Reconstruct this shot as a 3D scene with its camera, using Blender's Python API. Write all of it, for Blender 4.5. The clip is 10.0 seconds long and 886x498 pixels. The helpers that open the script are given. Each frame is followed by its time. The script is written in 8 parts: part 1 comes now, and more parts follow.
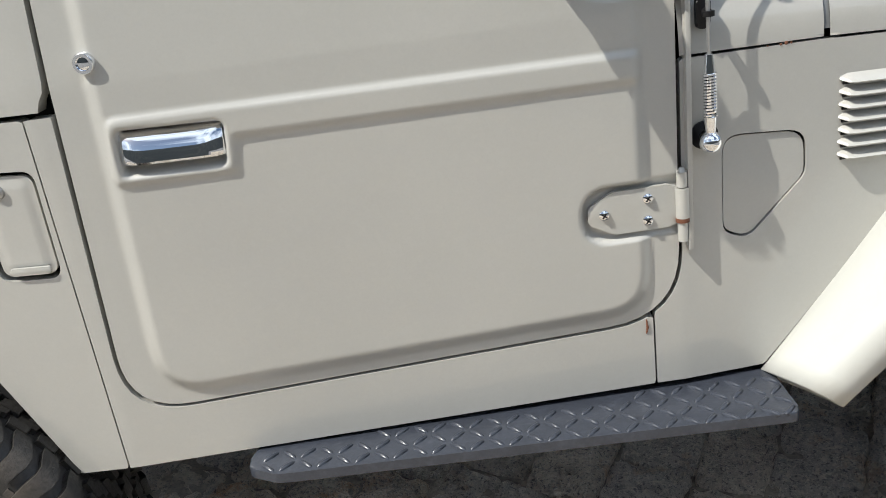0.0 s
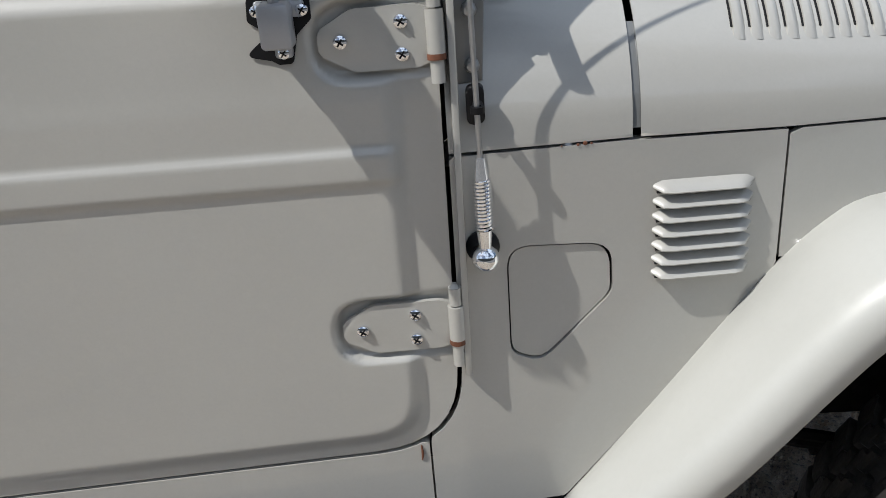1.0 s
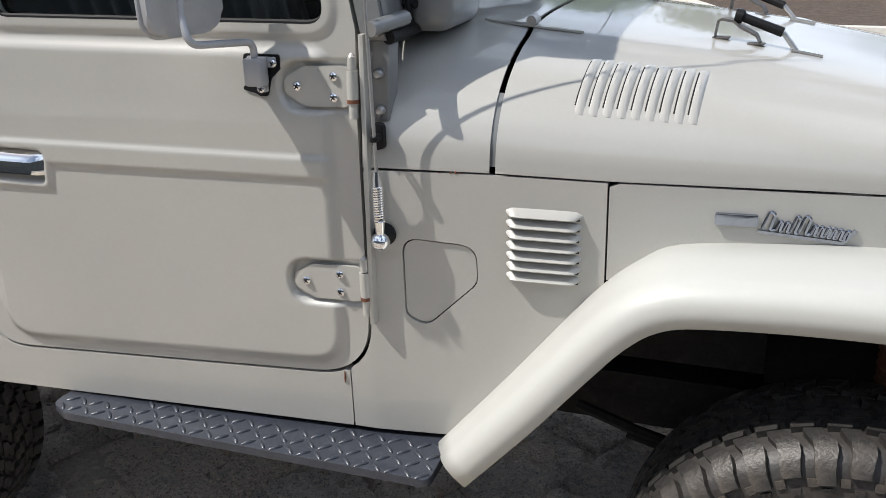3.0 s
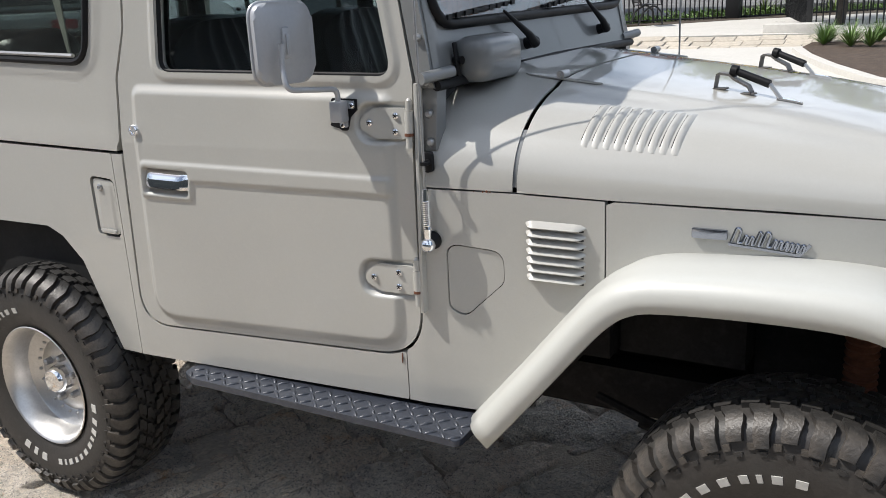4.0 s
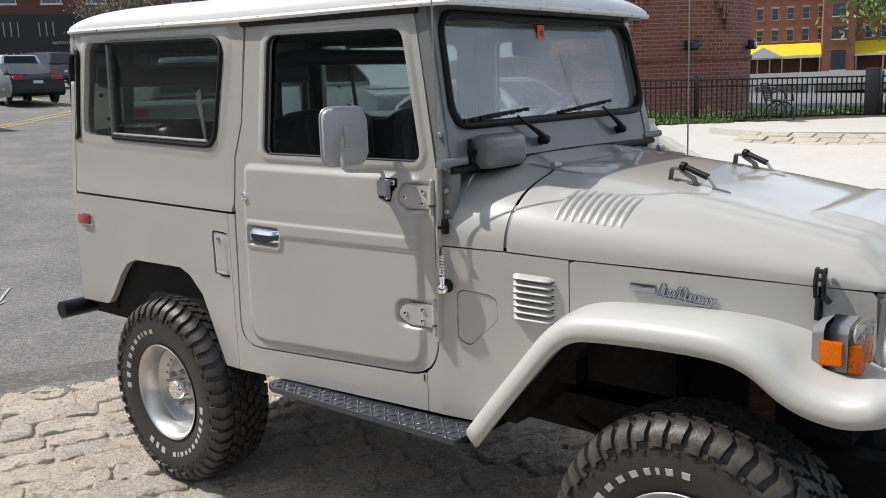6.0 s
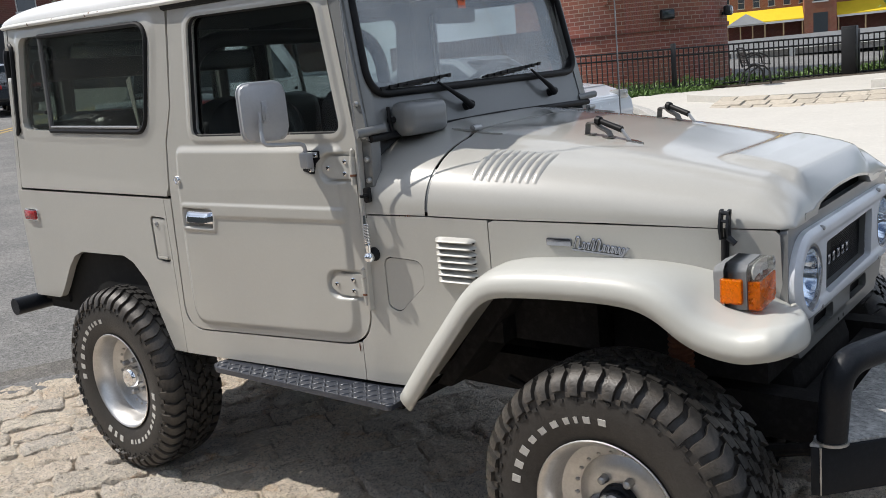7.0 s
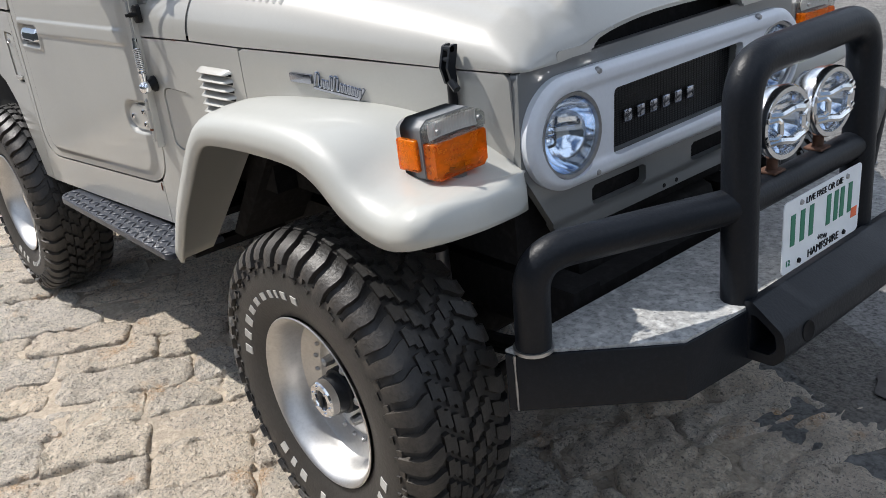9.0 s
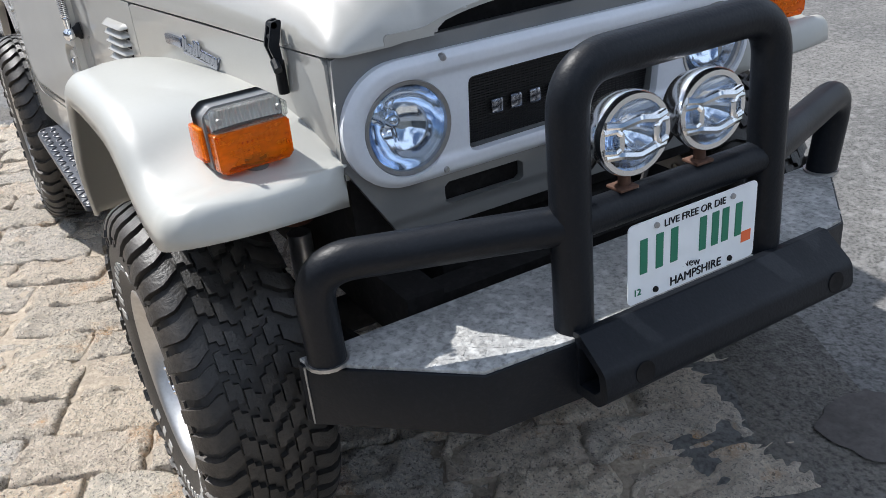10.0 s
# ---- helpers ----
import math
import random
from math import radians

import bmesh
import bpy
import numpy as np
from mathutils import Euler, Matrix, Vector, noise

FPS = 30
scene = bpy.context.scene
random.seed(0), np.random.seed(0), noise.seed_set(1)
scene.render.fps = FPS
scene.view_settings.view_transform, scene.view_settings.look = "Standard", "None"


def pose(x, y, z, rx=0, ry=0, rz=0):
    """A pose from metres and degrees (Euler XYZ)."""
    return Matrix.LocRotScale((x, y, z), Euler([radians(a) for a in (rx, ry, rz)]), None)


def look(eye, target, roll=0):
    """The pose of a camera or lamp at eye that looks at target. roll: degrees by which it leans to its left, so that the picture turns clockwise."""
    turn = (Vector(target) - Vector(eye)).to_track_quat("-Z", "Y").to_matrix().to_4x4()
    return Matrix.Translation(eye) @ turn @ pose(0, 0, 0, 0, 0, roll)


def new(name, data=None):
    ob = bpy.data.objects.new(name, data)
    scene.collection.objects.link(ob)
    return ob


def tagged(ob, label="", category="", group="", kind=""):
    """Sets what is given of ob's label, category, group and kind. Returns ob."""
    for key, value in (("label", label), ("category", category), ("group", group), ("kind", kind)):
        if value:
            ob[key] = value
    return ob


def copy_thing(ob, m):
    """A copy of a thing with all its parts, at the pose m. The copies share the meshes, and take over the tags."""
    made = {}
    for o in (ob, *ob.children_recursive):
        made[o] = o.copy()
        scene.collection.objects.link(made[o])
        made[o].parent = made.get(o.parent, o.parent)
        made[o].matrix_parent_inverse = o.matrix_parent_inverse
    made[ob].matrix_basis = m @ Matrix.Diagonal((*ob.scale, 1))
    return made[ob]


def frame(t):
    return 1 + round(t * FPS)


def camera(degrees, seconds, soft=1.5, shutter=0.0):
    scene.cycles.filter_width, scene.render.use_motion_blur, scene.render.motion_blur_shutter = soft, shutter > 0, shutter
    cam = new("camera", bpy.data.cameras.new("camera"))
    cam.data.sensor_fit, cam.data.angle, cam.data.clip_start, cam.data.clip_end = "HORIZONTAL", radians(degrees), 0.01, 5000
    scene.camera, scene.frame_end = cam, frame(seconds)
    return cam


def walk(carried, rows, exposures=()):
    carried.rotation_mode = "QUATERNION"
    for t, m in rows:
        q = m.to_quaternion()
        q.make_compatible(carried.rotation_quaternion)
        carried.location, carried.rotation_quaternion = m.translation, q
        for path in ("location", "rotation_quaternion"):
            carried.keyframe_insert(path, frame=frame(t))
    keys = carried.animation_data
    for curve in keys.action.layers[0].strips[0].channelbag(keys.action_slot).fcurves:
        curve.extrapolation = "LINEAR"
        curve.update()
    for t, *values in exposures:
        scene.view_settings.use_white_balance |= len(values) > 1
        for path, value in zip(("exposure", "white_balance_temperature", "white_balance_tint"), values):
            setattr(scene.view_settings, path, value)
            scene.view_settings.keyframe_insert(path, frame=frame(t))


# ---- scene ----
import itertools
cam = camera(53.90, 10.0, soft=0.85)
PATH = [
    (0, (1.072, -1.998, 1.375), (0.989, -0.137, 0.649), -7.9),
    (0.5, (1.22, -1.798, 1.468), (1.226, 0.011, 0.614), -7.3),
    (1, (1.437, -1.689, 1.468), (1.351, 0.121, 0.623), -4.6),
    (1.5, (1.659, -1.66, 1.474), (1.403, 0.121, 0.601), -2.9),
    (2, (1.784, -1.751, 1.511), (1.414, 0.017, 0.651), -2.6),
    (2.5, (1.889, -1.945, 1.553), (1.417, -0.175, 0.75), -2.2),
    (3.8, (2.427, -2.261, 1.558), (1.47, -0.611, 0.956), -2.6),
    (4, (2.487, -2.35, 1.559), (1.491, -0.712, 0.989), -3.0),
    (4.5, (2.643, -2.48, 1.582), (1.543, -0.88, 1.103), -3.3),
    (5, (2.852, -2.51, 1.592), (1.597, -1.011, 1.172), -2.4),
    (5.2, (2.939, -2.548, 1.613), (1.652, -1.075, 1.199), -2.0),
    (6.3, (3.188, -2.714, 1.6), (1.932, -1.199, 1.245), -2.6),
    (6.5, (3.214, -2.707, 1.591), (1.968, -1.189, 1.218), -3.5),
    (7, (3.332, -2.582, 1.536), (2.069, -1.083, 1.136), -5.5),
    (7.5, (3.488, -2.403, 1.48), (2.204, -0.961, 0.962), -7.0),
    (8, (3.511, -2.129, 1.426), (2.249, -0.72, 0.778), -6.8),
    (8.5, (3.597, -1.851, 1.42), (2.285, -0.518, 0.711), -6.1),
    (9, (3.796, -1.576, 1.418), (2.341, -0.442, 0.645), -6.6),
    (9.5, (3.894, -1.318, 1.403), (2.372, -0.332, 0.559), -7.0),
    (10, (3.984, -1.001, 1.424), (2.405, -0.155, 0.534), -5.8),
]
EXPOSURES = [(0.0, 0.40, 6430, 7), (0.5, 0.08, 6380, 7), (1.0, -0.16, 6240, 9), (1.5, -0.07, 6210, 9), (2.5, 0.14, 6380, 10), (4.5, 0.16, 6400, 10), (6.5, 0.0, 6500, 10), (8.0, 0.0, 6500, 10), (10.0, 0.26, 6200, 10)]
walk(cam, [(t, look(eye, target, roll)) for t, eye, target, roll in PATH], EXPOSURES)
# end of path
# ---- light ----
world = bpy.data.worlds.new("sky")
scene.world = world
world.use_nodes = True
wn, wl = world.node_tree.nodes, world.node_tree.links
sky = wn.new("ShaderNodeTexSky")
sky.sky_type, sky.sun_disc = "NISHITA", False
SUN_WAY = Vector((1.0, 0.53, -1.57)).normalized()
sky.sun_elevation = math.asin(-SUN_WAY.z)
sky.sun_rotation = math.atan2(-SUN_WAY.x, -SUN_WAY.y)
sky.air_density, sky.dust_density, sky.ozone_density = 1.0, 1.5, 1.0
# broken white cloud over the blue
tc, nz = wn.new("ShaderNodeTexCoord"), wn.new("ShaderNodeTexNoise")
nz.inputs["Scale"].default_value, nz.inputs["Detail"].default_value = 2.6, 7
rampw = wn.new("ShaderNodeValToRGB")
rampw.color_ramp.elements[0].position, rampw.color_ramp.elements[1].position = 0.43, 0.58
mixw = wn.new("ShaderNodeMixRGB")
mixw.inputs["Color2"].default_value = (12.2, 13.6, 15.9, 1)
drift = wn.new("ShaderNodeMapping")
drift.inputs["Location"].default_value = (3.1, 1.7, 0.4)
wl.new(tc.outputs["Generated"], drift.inputs["Vector"])
wl.new(drift.outputs["Vector"], nz.inputs["Vector"])
wl.new(nz.outputs["Fac"], rampw.inputs["Fac"])
wl.new(rampw.outputs["Color"], mixw.inputs["Fac"])
wl.new(sky.outputs["Color"], mixw.inputs["Color1"])
wl.new(mixw.outputs["Color"], wn["Background"].inputs["Color"])
wn["Background"].inputs["Strength"].default_value = 0.074
sun = new("sun", bpy.data.lights.new("sun", "SUN"))
sun.data.energy, sun.data.angle, sun.data.color = 4.9, radians(0.6), (1.0, 0.95, 0.885)
sun.matrix_world = look((0, 0, 20), Vector((0, 0, 20)) + SUN_WAY)


# ---- materials ----
def mat(name, color, rough=0.5, metal=0.0, coat=0.0, spots=0.0, scale=6.0, grain=0.0, gscale=120.0, bump=0.0, bscale=60.0,
        second=None, random_tint=0.0, island=False, ior=1.5, rvar=0.08, lo=0.42, hi=0.68, coat_rough=0.05):
    """Principled paint, stone, rubber and so on: broad patches and fine grain in the colour, a bump and uneven gloss."""
    m = bpy.data.materials.new(name)
    m.use_nodes = True
    n, l = m.node_tree.nodes, m.node_tree.links
    b = n["Principled BSDF"]
    b.inputs["Roughness"].default_value, b.inputs["Metallic"].default_value = rough, metal
    b.inputs["Coat Weight"].default_value, b.inputs["Coat Roughness"].default_value, b.inputs["IOR"].default_value = coat, coat_rough, ior
    co = n.new("ShaderNodeTexCoord")
    base = n.new("ShaderNodeRGB")
    base.outputs[0].default_value = (*color, 1)
    out = base.outputs[0]

    def tex(s, d):
        t = n.new("ShaderNodeTexNoise")
        t.inputs["Scale"].default_value, t.inputs["Detail"].default_value = s, d
        l.new(co.outputs["Object"], t.inputs["Vector"])
        return t

    def blend(fac, a, col):
        x = n.new("ShaderNodeMixRGB")
        l.new(fac, x.inputs["Fac"])
        l.new(a, x.inputs["Color1"])
        if isinstance(col, tuple):
            x.inputs["Color2"].default_value = (*col, 1)
        else:
            l.new(col, x.inputs["Color2"])
        return x.outputs["Color"]

    def ramp(src, lo, hi, top):
        r = n.new("ShaderNodeMapRange")
        r.inputs["From Min"].default_value, r.inputs["From Max"].default_value, r.inputs["To Max"].default_value = lo, hi, top
        l.new(src, r.inputs["Value"])
        return r.outputs["Result"]

    if random_tint:
        if island:
            rnd = n.new("ShaderNodeNewGeometry").outputs["Random Per Island"]
        else:
            rnd = n.new("ShaderNodeObjectInfo").outputs["Random"]
        hv = n.new("ShaderNodeHueSaturation")
        mm = n.new("ShaderNodeMapRange")
        mm.inputs["To Min"].default_value, mm.inputs["To Max"].default_value = 1 - random_tint, 1 + random_tint
        l.new(rnd, mm.inputs["Value"])
        l.new(mm.outputs["Result"], hv.inputs["Value"])
        l.new(out, hv.inputs["Color"])
        out = hv.outputs["Color"]
    broad = tex(scale, 5)
    if second or spots:
        out = blend(ramp(broad.outputs["Fac"], lo, hi, 1.0 if second else spots), out, second or tuple(c * 0.55 for c in color))
    if grain:
        fine = tex(gscale, 3)
        out = blend(ramp(fine.outputs["Fac"], 0.45, 0.7, grain), out, tuple(min(1, c * 0.35) for c in color))
        fine2 = tex(gscale * 0.37, 3)
        out = blend(ramp(fine2.outputs["Fac"], 0.5, 0.72, grain * 0.8), out, tuple(min(1, c * 1.7 + 0.02) for c in color))
    l.new(out, b.inputs["Base Color"])
    rr = n.new("ShaderNodeMapRange")
    rr.inputs["To Min"].default_value, rr.inputs["To Max"].default_value = max(0.0, rough - rvar), min(1, rough + rvar)
    l.new(broad.outputs["Fac"], rr.inputs["Value"])
    l.new(rr.outputs["Result"], b.inputs["Roughness"])
    if bump:
        bt = tex(bscale, 4)
        bp = n.new("ShaderNodeBump")
        bp.inputs["Strength"].default_value, bp.inputs["Distance"].default_value = bump, 0.01
        l.new(bt.outputs["Fac"], bp.inputs["Height"])
        l.new(bp.outputs["Normal"], b.inputs["Normal"])
    return m


def glass(name, tint, rough=0.0, base=0.055, dust=0.0, body=(0.72, 0.70, 0.66)):
    m = bpy.data.materials.new(name)
    m.use_nodes = True
    n, l = m.node_tree.nodes, m.node_tree.links
    for k in list(n):
        if k.type != "OUTPUT_MATERIAL":
            n.remove(k)
    tr, gl, mx, lw = n.new("ShaderNodeBsdfTransparent"), n.new("ShaderNodeBsdfGlossy"), n.new("ShaderNodeMixShader"), n.new("ShaderNodeLayerWeight")
    tr.inputs["Color"].default_value = (*tint, 1)
    gl.inputs["Roughness"].default_value = rough
    lw.inputs["Blend"].default_value = 0.5
    pw, ml = n.new("ShaderNodeMath"), n.new("ShaderNodeMath")
    pw.operation, ml.operation = "POWER", "MULTIPLY_ADD"
    pw.inputs[1].default_value, ml.inputs[1].default_value, ml.inputs[2].default_value = 3.4, 0.85, base
    l.new(lw.outputs["Facing"], pw.inputs[0])
    l.new(pw.outputs[0], ml.inputs[0])
    l.new(ml.outputs[0], mx.inputs[0])
    l.new(tr.outputs[0], mx.inputs[1])
    l.new(gl.outputs[0], mx.inputs[2])
    out = mx.outputs[0]
    if dust:
        df, md, nz = n.new("ShaderNodeBsdfDiffuse"), n.new("ShaderNodeMixShader"), n.new("ShaderNodeTexNoise")
        df.inputs["Color"].default_value = (*body, 1)
        nz.inputs["Scale"].default_value, nz.inputs["Detail"].default_value = 5.0, 5
        rg = n.new("ShaderNodeMapRange")
        rg.inputs["From Min"].default_value, rg.inputs["From Max"].default_value = 0.3, 0.75
        rg.inputs["To Min"].default_value, rg.inputs["To Max"].default_value = dust * 0.5, dust * 1.6
        l.new(nz.outputs["Fac"], rg.inputs["Value"])
        l.new(rg.outputs["Result"], md.inputs[0])
        l.new(out, md.inputs[1])
        l.new(df.outputs[0], md.inputs[2])
        out = md.outputs[0]
    l.new(out, n["Material Output"].inputs["Surface"])
    return m


PAINT = mat("beige_paint", (0.408, 0.399, 0.368), 0.36, coat=1.0, coat_rough=0.05, spots=0.12, scale=2.2, grain=0.03, gscale=220, bump=0.07, bscale=3.2)
# beige body paint with the front's shade in its colour; also the grey cowl strip
PAINT_SHADE_GREY = mat("shade_grey_paint", (0.158, 0.163, 0.163), 0.35, coat=0.6, spots=0.12, scale=3, grain=0.04, gscale=200)
CREAM = mat("cream_fender_paint", (0.46, 0.46, 0.428), 0.44, coat=0.3, spots=0.07, scale=3, grain=0.02)
ROOF_WHITE = mat("white_roof_paint", (0.78, 0.79, 0.79), 0.35, coat=0.2, spots=0.12, scale=5, grain=0.04)
BEZEL = mat("pale_bezel_paint", (0.68, 0.71, 0.76), 0.35, coat=0.2, spots=0.10, scale=9, grain=0.05)
BLACK = mat("black_paint", (0.0075, 0.0095, 0.0135), 0.42, ior=1.32, spots=0.3, scale=12, grain=0.15, gscale=260, bump=0.08, bscale=180)
DECK = mat("worn_dark_plate", (0.44, 0.44, 0.43), 0.5, spots=0.6, scale=9, grain=0.75, gscale=110, bump=0.4, bscale=90)
# the blue of reflected sky is put into this metal's colour
REFLECTOR = mat("sky_tinted_reflector", (0.74, 0.83, 0.96), 0.10, metal=1.0, spots=0.12, scale=14, rvar=0.05)
LAMP_BOWL = mat("lamp_inner_reflector", (0.80, 0.80, 0.78), 0.5, metal=0.35, spots=0.1, scale=14, rvar=0.05)
DARK = mat("dark_underside", (0.021, 0.020, 0.020), 0.85, spots=0.4, scale=9, grain=0.3, ior=1.2)
SEAL = mat("black_rubber_seal", (0.008, 0.008, 0.009), 0.5, spots=0.3, scale=20, ior=1.3)
STEP = mat("grey_step_coating", (0.036, 0.041, 0.054), 0.36, coat=0.15, coat_rough=0.2, spots=0.35, scale=16, grain=0.3, gscale=240, bump=0.07, bscale=120)
RUBBER = mat("tyre_rubber", (0.030, 0.027, 0.025), 0.5, spots=0.35, scale=14, grain=0.25, gscale=180, second=(0.036, 0.034, 0.031), bump=0.12, bscale=140)
TREAD = mat("dusty_tread_rubber", (0.025, 0.0235, 0.022), 0.46, scale=14, second=(0.072, 0.061, 0.050), grain=0.4, gscale=120, bump=0.2, bscale=160)
WHITE_RUB = mat("raised_white_rubber", (0.52, 0.51, 0.48), 0.6, spots=0.3, scale=30, grain=0.12)
ALLOY = mat("cast_alloy", (0.60, 0.59, 0.575), 0.40, metal=1.0, spots=0.2, scale=10, grain=0.12, gscale=150, rvar=0.12)
CHROME = mat("chrome", (0.82, 0.83, 0.85), 0.05, metal=1.0, spots=0.05, scale=10, rvar=0.03)
STEEL = mat("dull_steel", (0.42, 0.42, 0.42), 0.34, metal=0.8, spots=0.3, scale=20, grain=0.2)
SILVER = mat("silver_paint", (0.40, 0.41, 0.43), 0.36, metal=0.3, spots=0.12, scale=12, grain=0.05)
RUST = mat("rusty_steel", (0.16, 0.06, 0.03), 0.8, spots=0.5, scale=20, grain=0.4, gscale=90)
MESH = mat("black_grille_mesh", (0.010, 0.010, 0.011), 0.45, spots=0.2)
VINYL = mat("black_vinyl", (0.022, 0.022, 0.023), 0.36, spots=0.3, scale=9, bump=0.15, bscale=90, ior=1.4)
GREY_TRIM = mat("grey_trim", (0.10, 0.10, 0.10), 0.6, spots=0.3, scale=8)
LINING = mat("dark_cabin_lining", (0.018, 0.018, 0.018), 0.75, spots=0.3, scale=8, grain=0.15, ior=1.25)
RUSTY_WHITE = mat("chipped_white_paint", (0.74, 0.74, 0.71), 0.45, scale=26, second=(0.13, 0.055, 0.025), lo=0.64, hi=0.67, grain=0.05)
GLASS = glass("window_glass", (0.76, 0.79, 0.785))
TINTED = glass("tinted_rear_glass", (0.66, 0.71, 0.68), base=0.045, dust=0.01)
CORNER_GLASS = glass("corner_glass", (0.55, 0.60, 0.60), base=0.25)
BADGE = mat("badge_chrome", (0.34, 0.36, 0.41), 0.18, metal=1.0, spots=0.2, scale=60)
CLEAR = glass("windscreen_glass", (0.90, 0.915, 0.91), base=0.17, dust=0.09)
WHITE_PLATE = mat("white_plate", (0.86, 0.90, 0.93), 0.35, spots=0.1, scale=25)
GREEN_INK = mat("green_ink", (0.02, 0.19, 0.11), 0.4)
ORANGE_STICKER = mat("orange_sticker", (0.85, 0.16, 0.05), 0.5, spots=0.1)


def lens(name, color, rough=0.12, bscale=160):
    m = mat(name, color, rough, coat=0.6, bump=0.35, bscale=bscale, spots=0.15, scale=40)
    m.node_tree.nodes["Principled BSDF"].inputs["Transmission Weight"].default_value = 0.25
    return m


AMBER = glass("amber_lens", (0.98, 0.36, 0.015), 0.16, base=0.03, dust=0.34, body=(0.86, 0.19, 0.004))
HEAD_GLASS = glass("fluted_headlamp_glass", (0.95, 0.965, 0.98), 0.03, base=0.07)
LENS_GLASS = glass("clear_lamp_glass", (0.74, 0.76, 0.75), 0.06, base=0.05, dust=0.05)
LAMP_SHELL = mat("grey_lamp_housing", (0.17, 0.175, 0.18), 0.5, spots=0.15, scale=14, grain=0.1)
GUARD = mat("bright_plated_plastic", (0.86, 0.87, 0.88), 0.16, metal=1.0, spots=0.06, scale=14, rvar=0.04)
DULL_RUST = mat("dark_rusted_bracket", (0.10, 0.048, 0.03), 0.8, spots=0.5, scale=24, grain=0.4, gscale=120)
CLEAR_LENS = lens("clear_lens", (0.42, 0.43, 0.42))
RED_LENS = lens("red_lens", (0.45, 0.015, 0.02))


# ---- mesh helpers ----
def mesh_from(name, verts, faces, smooth=True):
    me = bpy.data.meshes.new(name)
    me.from_pydata([tuple(map(float, v)) for v in verts], [], [tuple(int(i) for i in f) for f in faces])
    me.validate()
    if smooth:
        me.shade_smooth()
    return me


def link_mesh(name, me, material, parent=None, label=""):
    ob = new(name, me)
    me.materials.append(material)
    if parent:
        ob.parent = parent
    return tagged(ob, label)


def part(name, bm, material, parent=None, label="", smooth=True, angle=38):
    """One bmesh as one mesh object under a thing or under a part."""
    bmesh.ops.recalc_face_normals(bm, faces=bm.faces)
    for f in bm.faces:
        f.smooth = smooth
    if smooth:
        for e in bm.edges:
            if len(e.link_faces) == 2 and e.calc_face_angle(0) > radians(angle):
                e.smooth = False
    me = bpy.data.meshes.new(name)
    bm.to_mesh(me)
    bm.free()
    return link_mesh(name, me, material, parent, label)


def thing(name, label, category, group="", at=(0, 0, 0)):
    ob = new(name)
    ob.location = at
    return tagged(ob, label, category, group)


def box(bm, lo, hi, bevel=0.0, m=None, seg=2):
    vs = [bm.verts.new((x, y, z)) for x in (lo[0], hi[0]) for y in (lo[1], hi[1]) for z in (lo[2], hi[2])]
    fs = [bm.faces.new([vs[i] for i in f]) for f in ((0, 1, 3, 2), (4, 6, 7, 5), (0, 4, 5, 1), (2, 3, 7, 6), (0, 2, 6, 4), (1, 5, 7, 3))]
    if bevel:
        es = list({e for f in fs for e in f.edges})
        r = bmesh.ops.bevel(bm, geom=es, offset=bevel, segments=seg, profile=0.5, affect="EDGES")
        vs = list({v for f in r["faces"] for v in f.verts} | {v for v in vs if v.is_valid})
    if m is not None:
        bmesh.ops.transform(bm, matrix=m, verts=[v for v in vs if v.is_valid])
    return vs


def frame_at(d):
    d = d.normalized()
    a = d.cross(Vector((0, 0, 1)))
    if a.length < 1e-3:
        a = d.cross(Vector((1, 0, 0)))
    a.normalize()
    return a, d.cross(a).normalized()


def tube(bm, pts, r, seg=12, caps=True):
    """A round bar along points; r is one radius or one for each point."""
    pts = [Vector(p) for p in pts]
    rs = r if isinstance(r, (list, tuple)) else [r] * len(pts)
    rings, a = [], None
    for i, p in enumerate(pts):
        d = (pts[min(i + 1, len(pts) - 1)] - pts[max(i - 1, 0)]).normalized()
        if a is None:
            a, b = frame_at(d)
        else:
            a = (a - d * a.dot(d)).normalized()
            b = d.cross(a)
        rings.append([bm.verts.new(p + (a * math.cos(t) + b * math.sin(t)) * rs[i]) for t in [2 * math.pi * k / seg for k in range(seg)]])
    for u, v in zip(rings, rings[1:]):
        for k in range(seg):
            bm.faces.new((u[k], u[(k + 1) % seg], v[(k + 1) % seg], v[k]))
    if caps:
        bm.faces.new(rings[0][::-1])
        bm.faces.new(rings[-1])


def bend(pts, r, n=6):
    """Points with each inner corner rounded to the radius r."""
    pts = [Vector(p) for p in pts]
    out = [pts[0]]
    for a, p, c in zip(pts, pts[1:], pts[2:]):
        u, v = (a - p).normalized(), (c - p).normalized()
        half = u.angle(v) / 2
        d = min(r / math.tan(half), (a - p).length * 0.48, (c - p).length * 0.48)
        q0, q1 = p + u * d, p + v * d
        for k in range(n + 1):
            t = k / n
            out.append(q0 * (1 - t) ** 2 + p * 2 * t * (1 - t) + q1 * t * t)
    return out + [pts[-1]]


